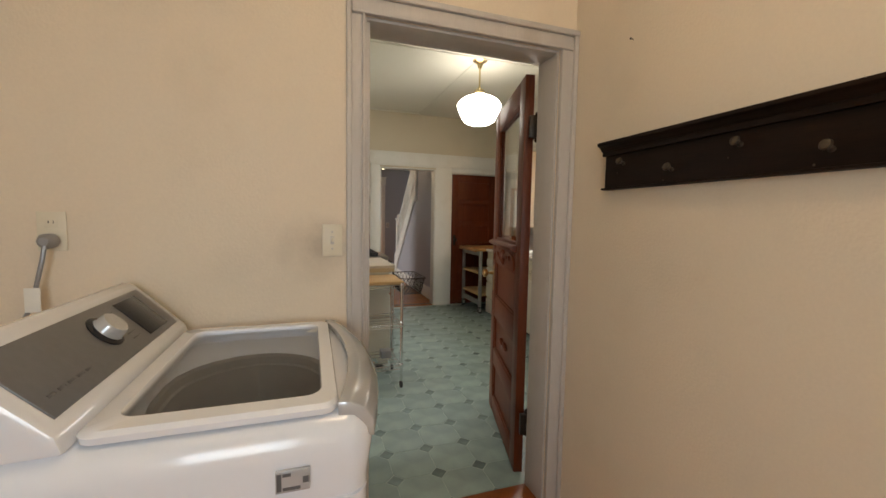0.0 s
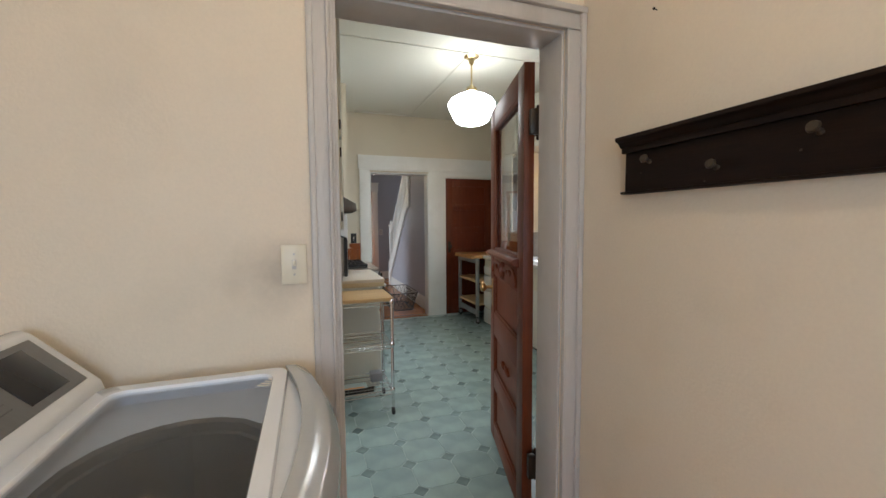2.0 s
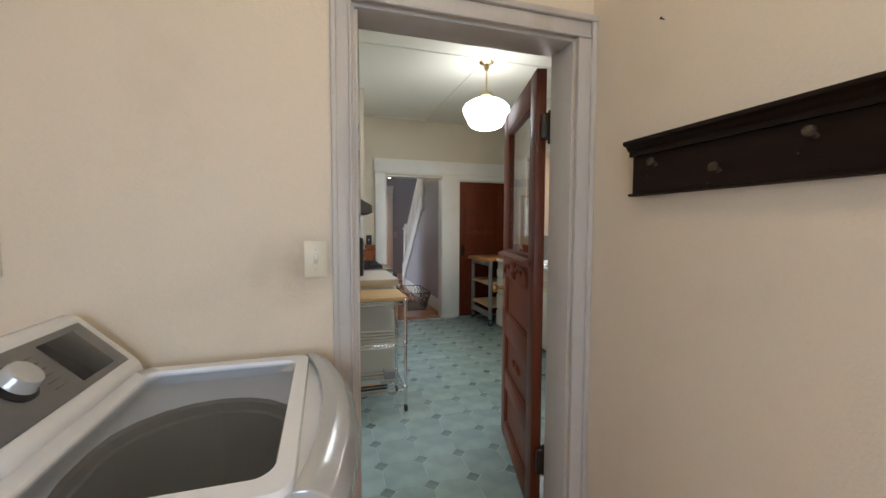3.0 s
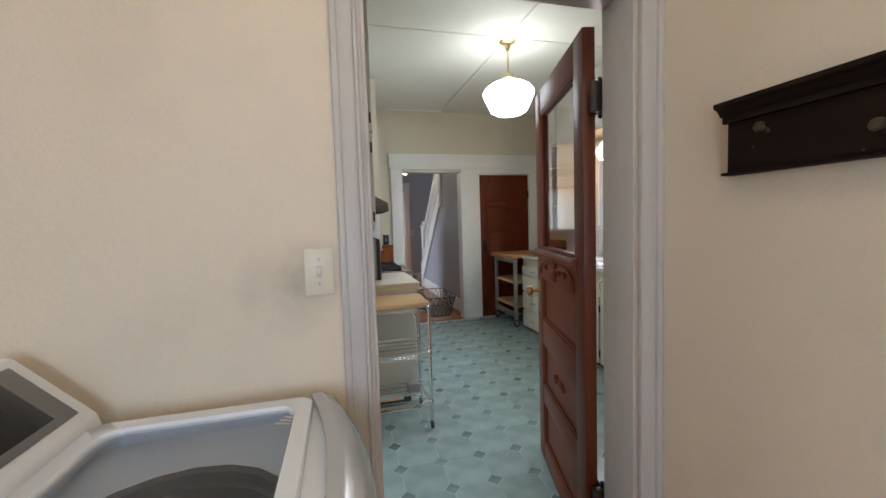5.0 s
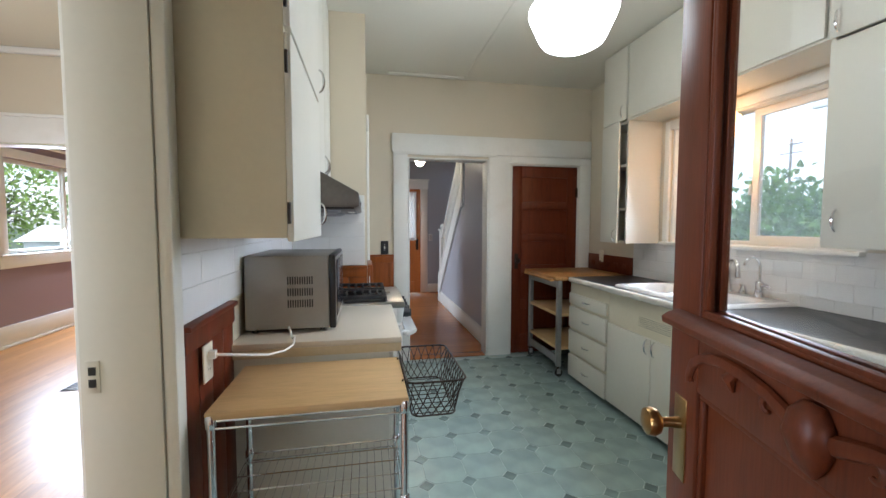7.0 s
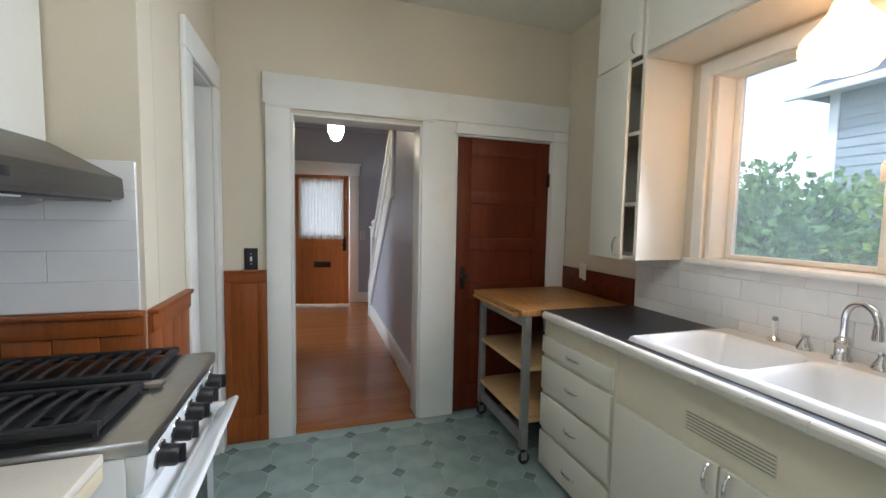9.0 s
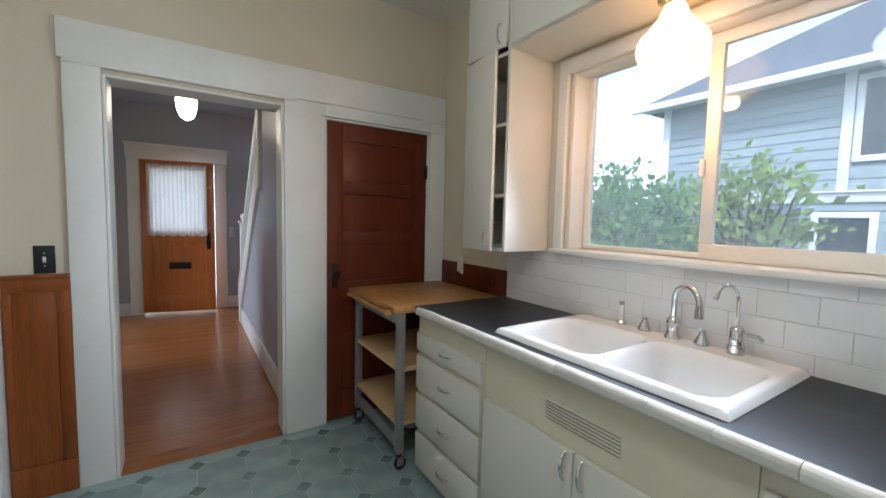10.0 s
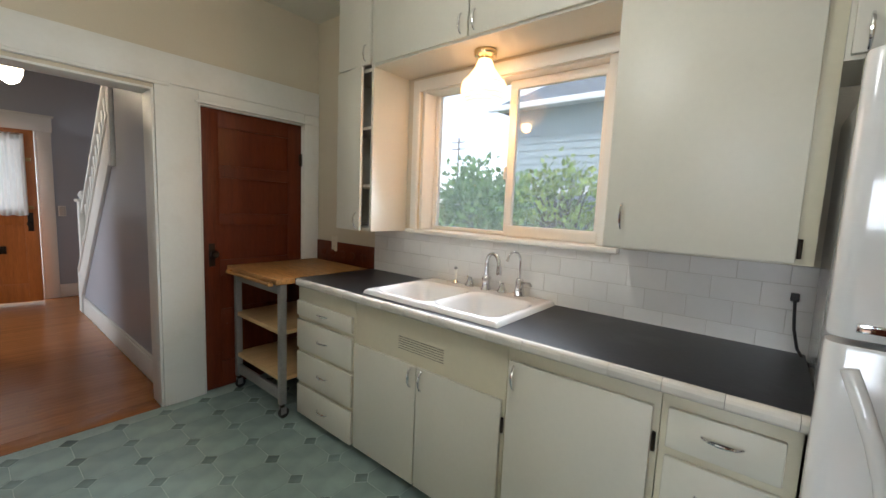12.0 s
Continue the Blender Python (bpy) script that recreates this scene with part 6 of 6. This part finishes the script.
def side_window(name, label, y0, y1, z0, z1):
    t = thing(name, label, "window", (-3.24, (y0 + y1) / 2, z0), kind="structure")
    for b in ((-3.239, -3.215, y0 - 0.1, y0, z0 - 0.02, z1 + 0.1), (-3.239, -3.215, y1, y1 + 0.1, z0 - 0.02, z1 + 0.1), (-3.239, -3.215, y0, y1, z1, z1 + 0.1), (-3.239, -3.21, y0 - 0.12, y1 + 0.12, z0 - 0.15, z0 - 0.02)):
        part("casing", box(*b, bev=0.004), WHITE, t)
    part("sill", box(-3.36, -3.19, y0 - 0.12, y1 + 0.12, z0 - 0.02, z0, 0.004), WHITE, t)
    ym = (y0 + y1) / 2
    for a, b, x in ((y0, ym + 0.02, -3.34), (ym - 0.02, y1, -3.31)):
        s = part("sash", box(x, x + 0.03, a, b, z0, z0 + 0.05, 0.003), WHITE, t)
        for q in ((a, b, z1 - 0.05, z1), (a, a + 0.045, z0 + 0.05, z1 - 0.05), (b - 0.045, b, z0 + 0.05, z1 - 0.05)):
            part("sash_rail", box(x, x + 0.03, *q, bev=0.003), WHITE, s)
        g = part("pane", box(x + 0.012, x + 0.016, a + 0.045, b - 0.045, z0 + 0.05, z1 - 0.05), CLEAR, s, shade=False)
        g.visible_shadow = False


side_window("window_3", "white sliding window in the mauve room", 7.05, 9.0, 1.02, 2.10)
side_window("window_4", "white sliding window in the dining room", 1.95, 3.55, 0.9, 2.1)
rg = thing("floor_register", "dark metal floor register in the honey oak floor", "vent", (-1.69, 5.9, 0))
part("frame", box(-1.80, -1.58, 5.53, 6.26, 0.0, 0.006, 0.002), DARKMETAL, rg)
for k in range(16):
    part("slat", box(-1.79, -1.59, 5.55 + 0.044 * k, 5.578 + 0.044 * k, 0.0062, 0.010, 0.001), DARKMETAL, rg)
tv = thing("wall_bracket", "black wall bracket with a small white speaker", "bracket", (-3.2, 9.25, 1.7))
part("arm", tube([(-3.239, 9.20, 1.75), (-3.10, 9.24, 1.72), (-3.02, 9.22, 1.80)], 0.018, seg=8), BLACK, tv)
part("plate", box(-3.238, -3.215, 9.14, 9.28, 1.55, 1.90, 0.004), BLACK, tv)
part("speaker", box(-3.06, -2.96, 9.15, 9.29, 1.80, 1.93, 0.01), WHITE, tv)
rod = thing("curtain_rod", "pale wooden curtain pole above the mauve room window", "curtain rod", (-3.15, 8.0, 2.28))
part("pole", tube([(-3.15, 6.85, 2.28), (-3.15, 9.25, 2.28)], 0.018, seg=10), WHITE, rod)
for y in (6.95, 9.15):
    part("holder", box(-3.239, -3.13, y - 0.012, y + 0.012, 2.25, 2.275, 0.003), WHITE, rod)
fan = thing("ceiling_fan", "white ceiling fan with pale blades in the mauve room", "fan", (-2.1, 8.4, H))
part("rod", tube([(-2.1, 8.4, H), (-2.1, 8.4, 2.55)], 0.012, seg=8), WHITE, fan)
part("motor", lathe([(0.03, 0.0), (0.10, 0.02), (0.12, 0.06), (0.10, 0.12), (0.03, 0.15)], (-2.1, 8.4, 2.41), seg=24), WHITE, fan)
for k in range(4):
    a = 0.5 + k * math.pi / 2
    bl = box(0.10, 0.58, -0.06, 0.06, -0.004, 0.004, 0.002)
    bmesh.ops.transform(bl, matrix=pose(-2.1, 8.4, 2.48, 6, 0, math.degrees(a)), verts=bl.verts)
    part("blade", bl, MAPLE, fan)
hk = thing("ceiling_hook", "small brass hook in the dining room ceiling", "hook", (-1.0, 4.4, H))
part("hook", tube([(-1.0, 4.4, H), (-1.0, 4.4, H - 0.03), (-0.985, 4.4, H - 0.045), (-0.97, 4.4, H - 0.03)], 0.004, seg=6), BRASS, hk)

# ---- outside ----
SIDING = mat("blue_grey_clapboard", (0.27, 0.32, 0.34), 0.6, var=0.06, fine=40, coarse=2, bump=0.05)
SHINGLE = mat("dark_blue_grey_shingle", (0.10, 0.115, 0.14), 0.8, var=0.25, fine=18, coarse=2, bump=0.3)
OUTWHITE = mat("white_outdoor_paint", (0.74, 0.75, 0.75), 0.5, var=0.03)
DARKPANE = mat("dark_window_pane", (0.03, 0.035, 0.04), 0.08, bump=0.0)
BARK = mat("bark", (0.085, 0.06, 0.042), 0.85, var=0.3, fine=40, coarse=5, bump=0.4)
LAWN = mat("lawn", (0.045, 0.075, 0.022), 0.9, var=0.35, fine=30, coarse=1.0, bump=0.4)
WEATHERED = mat("weathered_grey_wood", (0.22, 0.21, 0.20), 0.8, var=0.2, fine=30, coarse=3)
PORCH = mat("porch_concrete", (0.42, 0.40, 0.37), 0.8, var=0.1, fine=40, coarse=2, bump=0.1)


def leaf_mat(name, color):
    m = mat(name, color, 0.42, var=0.25, fine=6, coarse=1.5, bump=0.0)
    n, l = m.node_tree.nodes, m.node_tree.links
    b = n["Principled BSDF"]
    src = b.inputs["Base Color"].links[0].from_socket
    geo, hsv, mr = n.new("ShaderNodeNewGeometry"), n.new("ShaderNodeHueSaturation"), n.new("ShaderNodeMapRange")
    mr.inputs["To Min"].default_value, mr.inputs["To Max"].default_value = 0.55, 1.5
    l.new(geo.outputs["Random Per Island"], mr.inputs["Value"])
    l.new(mr.outputs["Result"], hsv.inputs["Value"])
    l.new(src, hsv.inputs["Color"])
    l.new(hsv.outputs["Color"], b.inputs["Base Color"])
    t, x = n.new("ShaderNodeBsdfTranslucent"), n.new("ShaderNodeMixShader")
    l.new(hsv.outputs["Color"], t.inputs["Color"])
    x.inputs[0].default_value = 0.5
    l.new(b.outputs[0], x.inputs[1])
    l.new(t.outputs[0], x.inputs[2])
    l.new(x.outputs[0], n["Material Output"].inputs[0])
    return m


LEAF = leaf_mat("broad_green_leaf", (0.20, 0.33, 0.12))
LEAF2 = leaf_mat("yellow_green_leaf", (0.27, 0.37, 0.095))

GZ = -1.0
g = box(-400, 400, -400, 400, GZ - 0.2, GZ)
solo("ground", g, LAWN, "green lawn round the house", "ground", kind="structure", shade=False)
solo("porch_floor", box(0.2, 3.2, 9.99, 12.2, GZ, -0.06), PORCH, "pale concrete porch floor", "porch", kind="structure", shade=False)
# outer faces of the house below the floor
solo("house_base", box(-3.38, 3.22, -1.74, 9.97, GZ, -0.07), PORCH, "concrete base of the house", "foundation", kind="structure", shade=False)


def neighbour():
    t = thing("neighbour_house", "two-storey blue-grey clapboard house with white trim", "house", (12, 2, GZ))
    X, ya, yb = 10.0, -4.0, 7.95
    part("wall", box(X + 0.02, 16.0, ya, yb - 0.02, GZ, 3.80), SIDING, t, shade=False)
    k = 0
    z = GZ
    holes = ((4.60, 5.05, 2.38, 3.68), (4.70, 5.46, 0.88, 1.62))
    while z < 3.74:
        z1 = min(z + 0.165, 3.78)
        spans = [(ya, yb)]
        for h in holes:
            if h[2] < z1 and h[3] > z:
                spans = [s for a, b in spans for s in ((a, h[0]), (h[1], b)) if s[1] > s[0]]
        for a, b in spans:
            part("clapboard", prism([(X - 0.022, z), (X + 0.022, z), (X + 0.022, z1 + 0.012), (X - 0.004, z1 + 0.012)], "y", a, b), SIDING, t, shade=False)
        z += 0.165
    part("belt", box(X - 0.05, X + 0.02, ya, yb + 0.02, 1.77, 1.92, 0.005), OUTWHITE, t)
    part("belt_cap", box(X - 0.10, X + 0.02, ya, yb + 0.04, 1.92, 1.95, 0.005), OUTWHITE, t)
    part("corner_board", box(X - 0.045, X + 0.02, 5.07, 5.20, 1.95, 3.78, 0.005), OUTWHITE, t)
    part("corner_board", box(X - 0.045, X + 0.02, yb - 0.12, yb + 0.02, GZ, 3.78, 0.005), OUTWHITE, t)
    for y0, y1, z0, z1 in holes:
        w = part("window", box(X - 0.05, X - 0.005, y0, y1, z0, z0 + 0.09, 0.004), OUTWHITE, t)
        for b in ((y0, y1, z1 - 0.09, z1), (y0, y0 + 0.09, z0 + 0.09, z1 - 0.09), (y1 - 0.09, y1, z0 + 0.09, z1 - 0.09)):
            part("frame", box(X - 0.05, X - 0.005, *b, bev=0.004), OUTWHITE, w)
        part("pane", box(X - 0.012, X - 0.008, y0 + 0.09, y1 - 0.09, z0 + 0.09, z1 - 0.09), DARKPANE, w, shade=False)
    bm = bmesh.new()
    e = [bm.verts.new(v) for v in ((9.55, 8.40, 3.80), (16.5, 8.40, 3.80), (16.5, -4.5, 3.80), (9.55, -4.5, 3.80), (13.0, 4.9, 6.1), (13.0, -1.0, 6.1))]
    for f in ((0, 1, 4), (3, 0, 4, 5), (2, 3, 5), (1, 2, 5, 4), (0, 3, 2, 1)):
        bm.faces.new([e[i] for i in f])
    bmesh.ops.recalc_face_normals(bm, faces=bm.faces)
    part("roof", bm, SHINGLE, t, shade=False)
    part("gutter", box(9.47, 9.56, -4.5, 8.42, 3.70, 3.83, 0.01), OUTWHITE, t, "white gutter")
    part("soffit", box(9.56, 10.0, -4.4, 8.35, 3.765, 3.797), OUTWHITE, t)
    part("porch_roof", prism([(9.3, 1.55), (10.0, 1.72), (10.0, 1.62), (9.3, 1.45)], "y", 5.6, 7.2), SHINGLE, t)


neighbour()


def tree(name, label, base, crown, leaves, material, size, seed):
    """Tapered trunk and limbs, and a crown of single leaves gathered in uneven sprays. crown: centre, radii."""
    rnd = random.Random(seed)
    t = thing(name, label, "tree", base)
    c, r = Vector(crown[0]), Vector(crown[1])
    b = Vector(base)
    part("trunk", tube([b, b.lerp(c, 0.4) + Vector((0.05, -0.06, 0)), c - Vector((0, 0, r.z * 0.3)), c + Vector((0, 0, r.z * 0.4))], 0.1, seg=10, radii=[0.11, 0.085, 0.05, 0.015]), BARK, t)
    tips = []
    limbs = bmesh.new()
    while len(tips) < 58:
        d = Vector((rnd.uniform(-1, 1), rnd.uniform(-1, 1), rnd.uniform(-1, 1)))
        if d.length > 1 or d.length < 0.30:
            continue
        lump = 0.78 + 0.3 * noise.noise(d * 2.2 + Vector((seed, 0, 0)))
        tip = c + Vector((d.x * r.x, d.y * r.y, d.z * r.z)) * lump
        root = b.lerp(c, rnd.uniform(0.45, 1.0))
        mid = root.lerp(tip, 0.55) + Vector((0, 0, 0.08))
        tube([root, mid, tip], 0.02, limbs, seg=5, radii=[0.03, 0.016, 0.005])
        tips.append((tip, (tip - root).normalized()))
    part("limbs", limbs, BARK, t)
    verts, faces = [], []
    for k in range(leaves):
        tip, way = tips[rnd.randrange(len(tips))]
        off = Vector((rnd.gauss(0, 1), rnd.gauss(0, 1), rnd.gauss(0, 0.8))) * (0.13 * r.length / 1.6)
        p = tip + off
        d = (way + Vector((rnd.uniform(-1, 1), rnd.uniform(-1, 1), rnd.uniform(-0.9, 0.5)))).normalized()
        s = d.cross(Vector((rnd.uniform(-1, 1), rnd.uniform(-1, 1), rnd.uniform(-1, 1)))).normalized()
        n = d.cross(s)
        L = size * rnd.uniform(0.6, 1.25)
        i = len(verts)
        verts += [p, p + d * L * 0.4 + s * L * 0.34 + n * L * 0.05, p + d * L - n * L * 0.06, p + d * L * 0.4 - s * L * 0.34 + n * L * 0.05]
        faces += [(i, i + 1, i + 2), (i, i + 2, i + 3)]
    me = bpy.data.meshes.new("crown")
    me.from_pydata([v - b for v in verts], [], faces)
    me.materials.append(material)
    ob = new("crown", me)
    ob.parent = t
    tagged(ob, "crown of many small leaves", kind="stuff")


tree("garden_tree", "leafy green garden tree outside the kitchen window", (6.6, 6.55, GZ), ((6.6, 6.5, 1.03), (0.9, 1.55, 1.32)), 9500, LEAF, 0.115, 3)
tree("garden_tree", "small yellow-green tree before the neighbouring house", (5.7, 4.80, GZ), ((5.7, 4.76, 1.12), (0.45, 0.60, 1.12)), 1400, LEAF2, 0.10, 8)
tree("garden_tree", "leafy green tree outside the mauve room", (-19.0, 27.5, GZ), ((-19.0, 27.5, 3.0), (4.2, 4.4, 3.8)), 2400, LEAF2, 0.30, 5)
tree("garden_tree", "leafy green tree beyond the porch", (2.0, 18.0, GZ), ((2.0, 18.0, 2.6), (2.2, 2.2, 2.2)), 5000, LEAF, 0.2, 6)
shed = thing("garden_shed", "pale garden shed seen from the mauve room", "shed", (-10.6, 20.4, GZ))
part("wall", box(-11.8, -9.4, 19.2, 21.6, GZ, 0.75), OUTWHITE, shed)
part("roof", prism([(19.0, 0.75), (21.8, 0.75), (20.4, 1.35)], "x", -12.0, -9.2), OUTWHITE, shed)
po = thing("utility_pole", "distant wooden utility pole with wires", "pole", (40, 32.8, GZ))
part("pole", tube([(40, 32.8, GZ), (40, 32.8, 9.6)], 0.11, seg=8), WEATHERED, po)
for z in (9.0, 8.2):
    part("crossarm", box(39.9, 40.1, 31.8, 33.8, z, z + 0.10), WEATHERED, po)
for z, y in ((9.2, 31.8), (9.2, 33.8), (8.4, 32.0)):
    part("wire", tube([(40 - 1.2 * k, y - 3.5 * k, z - 0.55 * math.sin(math.pi * k / 14)) for k in range(15)], 0.012, seg=4), WEATHERED, po)

# ---- floor pieces, tiles ----
def mesh_of(name, bm, material):
    me = bpy.data.meshes.new(name)
    bm.to_mesh(me)
    bm.free()
    me.materials.append(material)
    return me


def piece(name, me, parent, at, rz=0.0):
    ob = new(name, me)
    ob.parent = parent
    ob.location = Vector(at) - ORIGIN.get(parent, Vector((0, 0, 0)))
    ob.rotation_euler[2] = rz
    return ob


floor = bpy.data.objects["floor_kitchen"]
P, Q, CUT = 0.227, 0.231, 0.046
h = P / 2 - 0.0014
g = Q / 2 - 0.0014
octo = [(h, -g + CUT), (h, g - CUT), (h - CUT, g), (-h + CUT, g), (-h, g - CUT), (-h, -g + CUT), (-h + CUT, -g), (h - CUT, -g)]


def flat(outline, inset, z0, z1):
    bm = bmesh.new()
    s = 1 - inset / 0.1
    lo = [bm.verts.new((x, y, z0)) for x, y in outline]
    hi = [bm.verts.new((x * s, y * s, z1)) for x, y in outline]
    bm.faces.new(hi)
    n = len(outline)
    for i in range(n):
        bm.faces.new((lo[i], lo[(i + 1) % n], hi[(i + 1) % n], hi[i]))
    bmesh.ops.recalc_face_normals(bm, faces=bm.faces)
    return bm


octagon = mesh_of("floor_octagon", flat(octo, 0.0008, -0.004, 0.0), TILE)
q = CUT - 0.0035
dot = mesh_of("floor_square", flat([(q, 0), (0, q), (-q, 0), (0, -q)], 0.002, -0.004, 0.0), TILEDOT)
for i in range(-5, 9):
    for j in range(-9, 10):
        x, y = 1.180 + P * i, 3.588 + Q * j
        if 0.12 < x < 3.0 and 1.70 < y < 5.76:
            piece("floor_square", dot, floor, (x, y, 0))
        if 0.20 < x + P / 2 < 3.0 and 1.72 < y + Q / 2 < 5.70:
            piece("floor_octagon", octagon, floor, (x + P / 2, y + Q / 2, 0))


def boards(parent, x0, x1, y0, y1, w, material, seed, lo, hi, across=False):
    """Floor boards along y, or, across, along x."""
    rnd = random.Random(seed)
    x, cache = x0, {}
    while x < x1 - 0.01:
        y = y0 - rnd.uniform(0, lo)
        while y < y1:
            L = round(rnd.uniform(lo, hi) / 0.4) * 0.4
            a, b = max(y, y0), min(y + L, y1)
            key = round(b - a, 3)
            if b - a > 0.03:
                if key not in cache:
                    cache[key] = mesh_of("floor_board", box(*((0.0003, key - 0.0003, 0.0003, w - 0.0003) if across else (0.0003, w - 0.0003, 0.0003, key - 0.0003)), -0.0038, 0.0, 0.0004, seg=1), material)
                piece("floor_board", cache[key], parent, (a, x, 0) if across else (x, a, 0))
            y += L
        x += w


boards(bpy.data.objects["floor_hall"], 5.905, 9.81, 0.43, 1.93, 0.0575, HALLFLOOR, 2, 1.2, 2.4, True)
boards(bpy.data.objects["floor_dining"], -3.23, -0.01, 1.75, 10.98, 0.08, DINFLOOR, 4, 2.0, 3.6)


def tiling(name, label, axis, face, out, s0, s1, z0, z1, w, hgt):
    """Glazed wall tiles in running bond on a thin bed."""
    lo, hi = sorted((face + out * 0.0006, face + out * 0.0068))
    bed = box(lo, hi, s0, s1, z0, z1) if axis == "x" else box(s0, s1, lo, hi, z0, z1)
    t = thing(name, label, "tiles", (face, s0, z0) if axis == "x" else (s0, face, z0), kind="structure")
    part("grout", bed, TILEJOINT, t, shade=False)
    cache, rows = {}, math.ceil((z1 - z0) / hgt - 0.01)
    g = 0.0009
    for r in range(rows):
        za = z0 + hgt * r
        zt = min(hgt, z1 - za)
        s = s0 - (w / 2 if r % 2 else 0)
        while s < s1:
            a, b = max(s, s0), min(s + w, s1)
            if b - a > 0.012:
                key = (round(b - a, 3), round(zt, 3))
                if key not in cache:
                    d0, d1 = sorted((out * 0.003, out * 0.009))
                    ss, zz = key[0] - g, key[1] - g
                    bm = box(d0, d1, g, ss, g, zz, 0.0013, seg=1) if axis == "x" else box(g, ss, d0, d1, g, zz, 0.0013, seg=1)
                    cache[key] = mesh_of("tile", bm, WHITETILE)
                piece("tile", cache[key], t, (face, a, za) if axis == "x" else (a, face, za))
            s += w
    return t


tiling("backsplash_east", "white subway tile backsplash behind the sink", "x", RIGHT, -1, 2.6555, 5.025, 0.8745, 1.2235, 0.1595, 0.0925)
tiling("backsplash_west", "white tile backsplash behind the microwave", "x", LEFT, 1, 3.03, 4.695, 1.072, 1.56, 0.30, 0.098)
tiling("backsplash_return", "white tile backsplash beside the range hood", "y", 4.70, -1, 0.16, 0.645, 1.072, 1.56, 0.485, 0.098)

# white edge tiles along the black counter
edge = prism([(2.368, 0.874), (2.364, 0.880), (2.363, 0.896), (2.367, 0.905), (2.376, 0.9105), (2.3915, 0.911), (2.3915, 0.870), (2.374, 0.870)], "y", 0.0006, 0.1514, bev=0.0008)
bmesh.ops.translate(edge, verts=edge.verts, vec=(-2.378, 0, -0.885))
edge_me = mesh_of("edge_tile", edge, EDGETILE)
smooth(edge_me)
for k in range(15):
    piece("edge_tile", edge_me, counter, (2.378, 2.707 + 0.152 * k, 0.885))
piece("edge_tile", edge_me, counter, (2.378, 2.668, 0.885)).scale[1] = 0.255
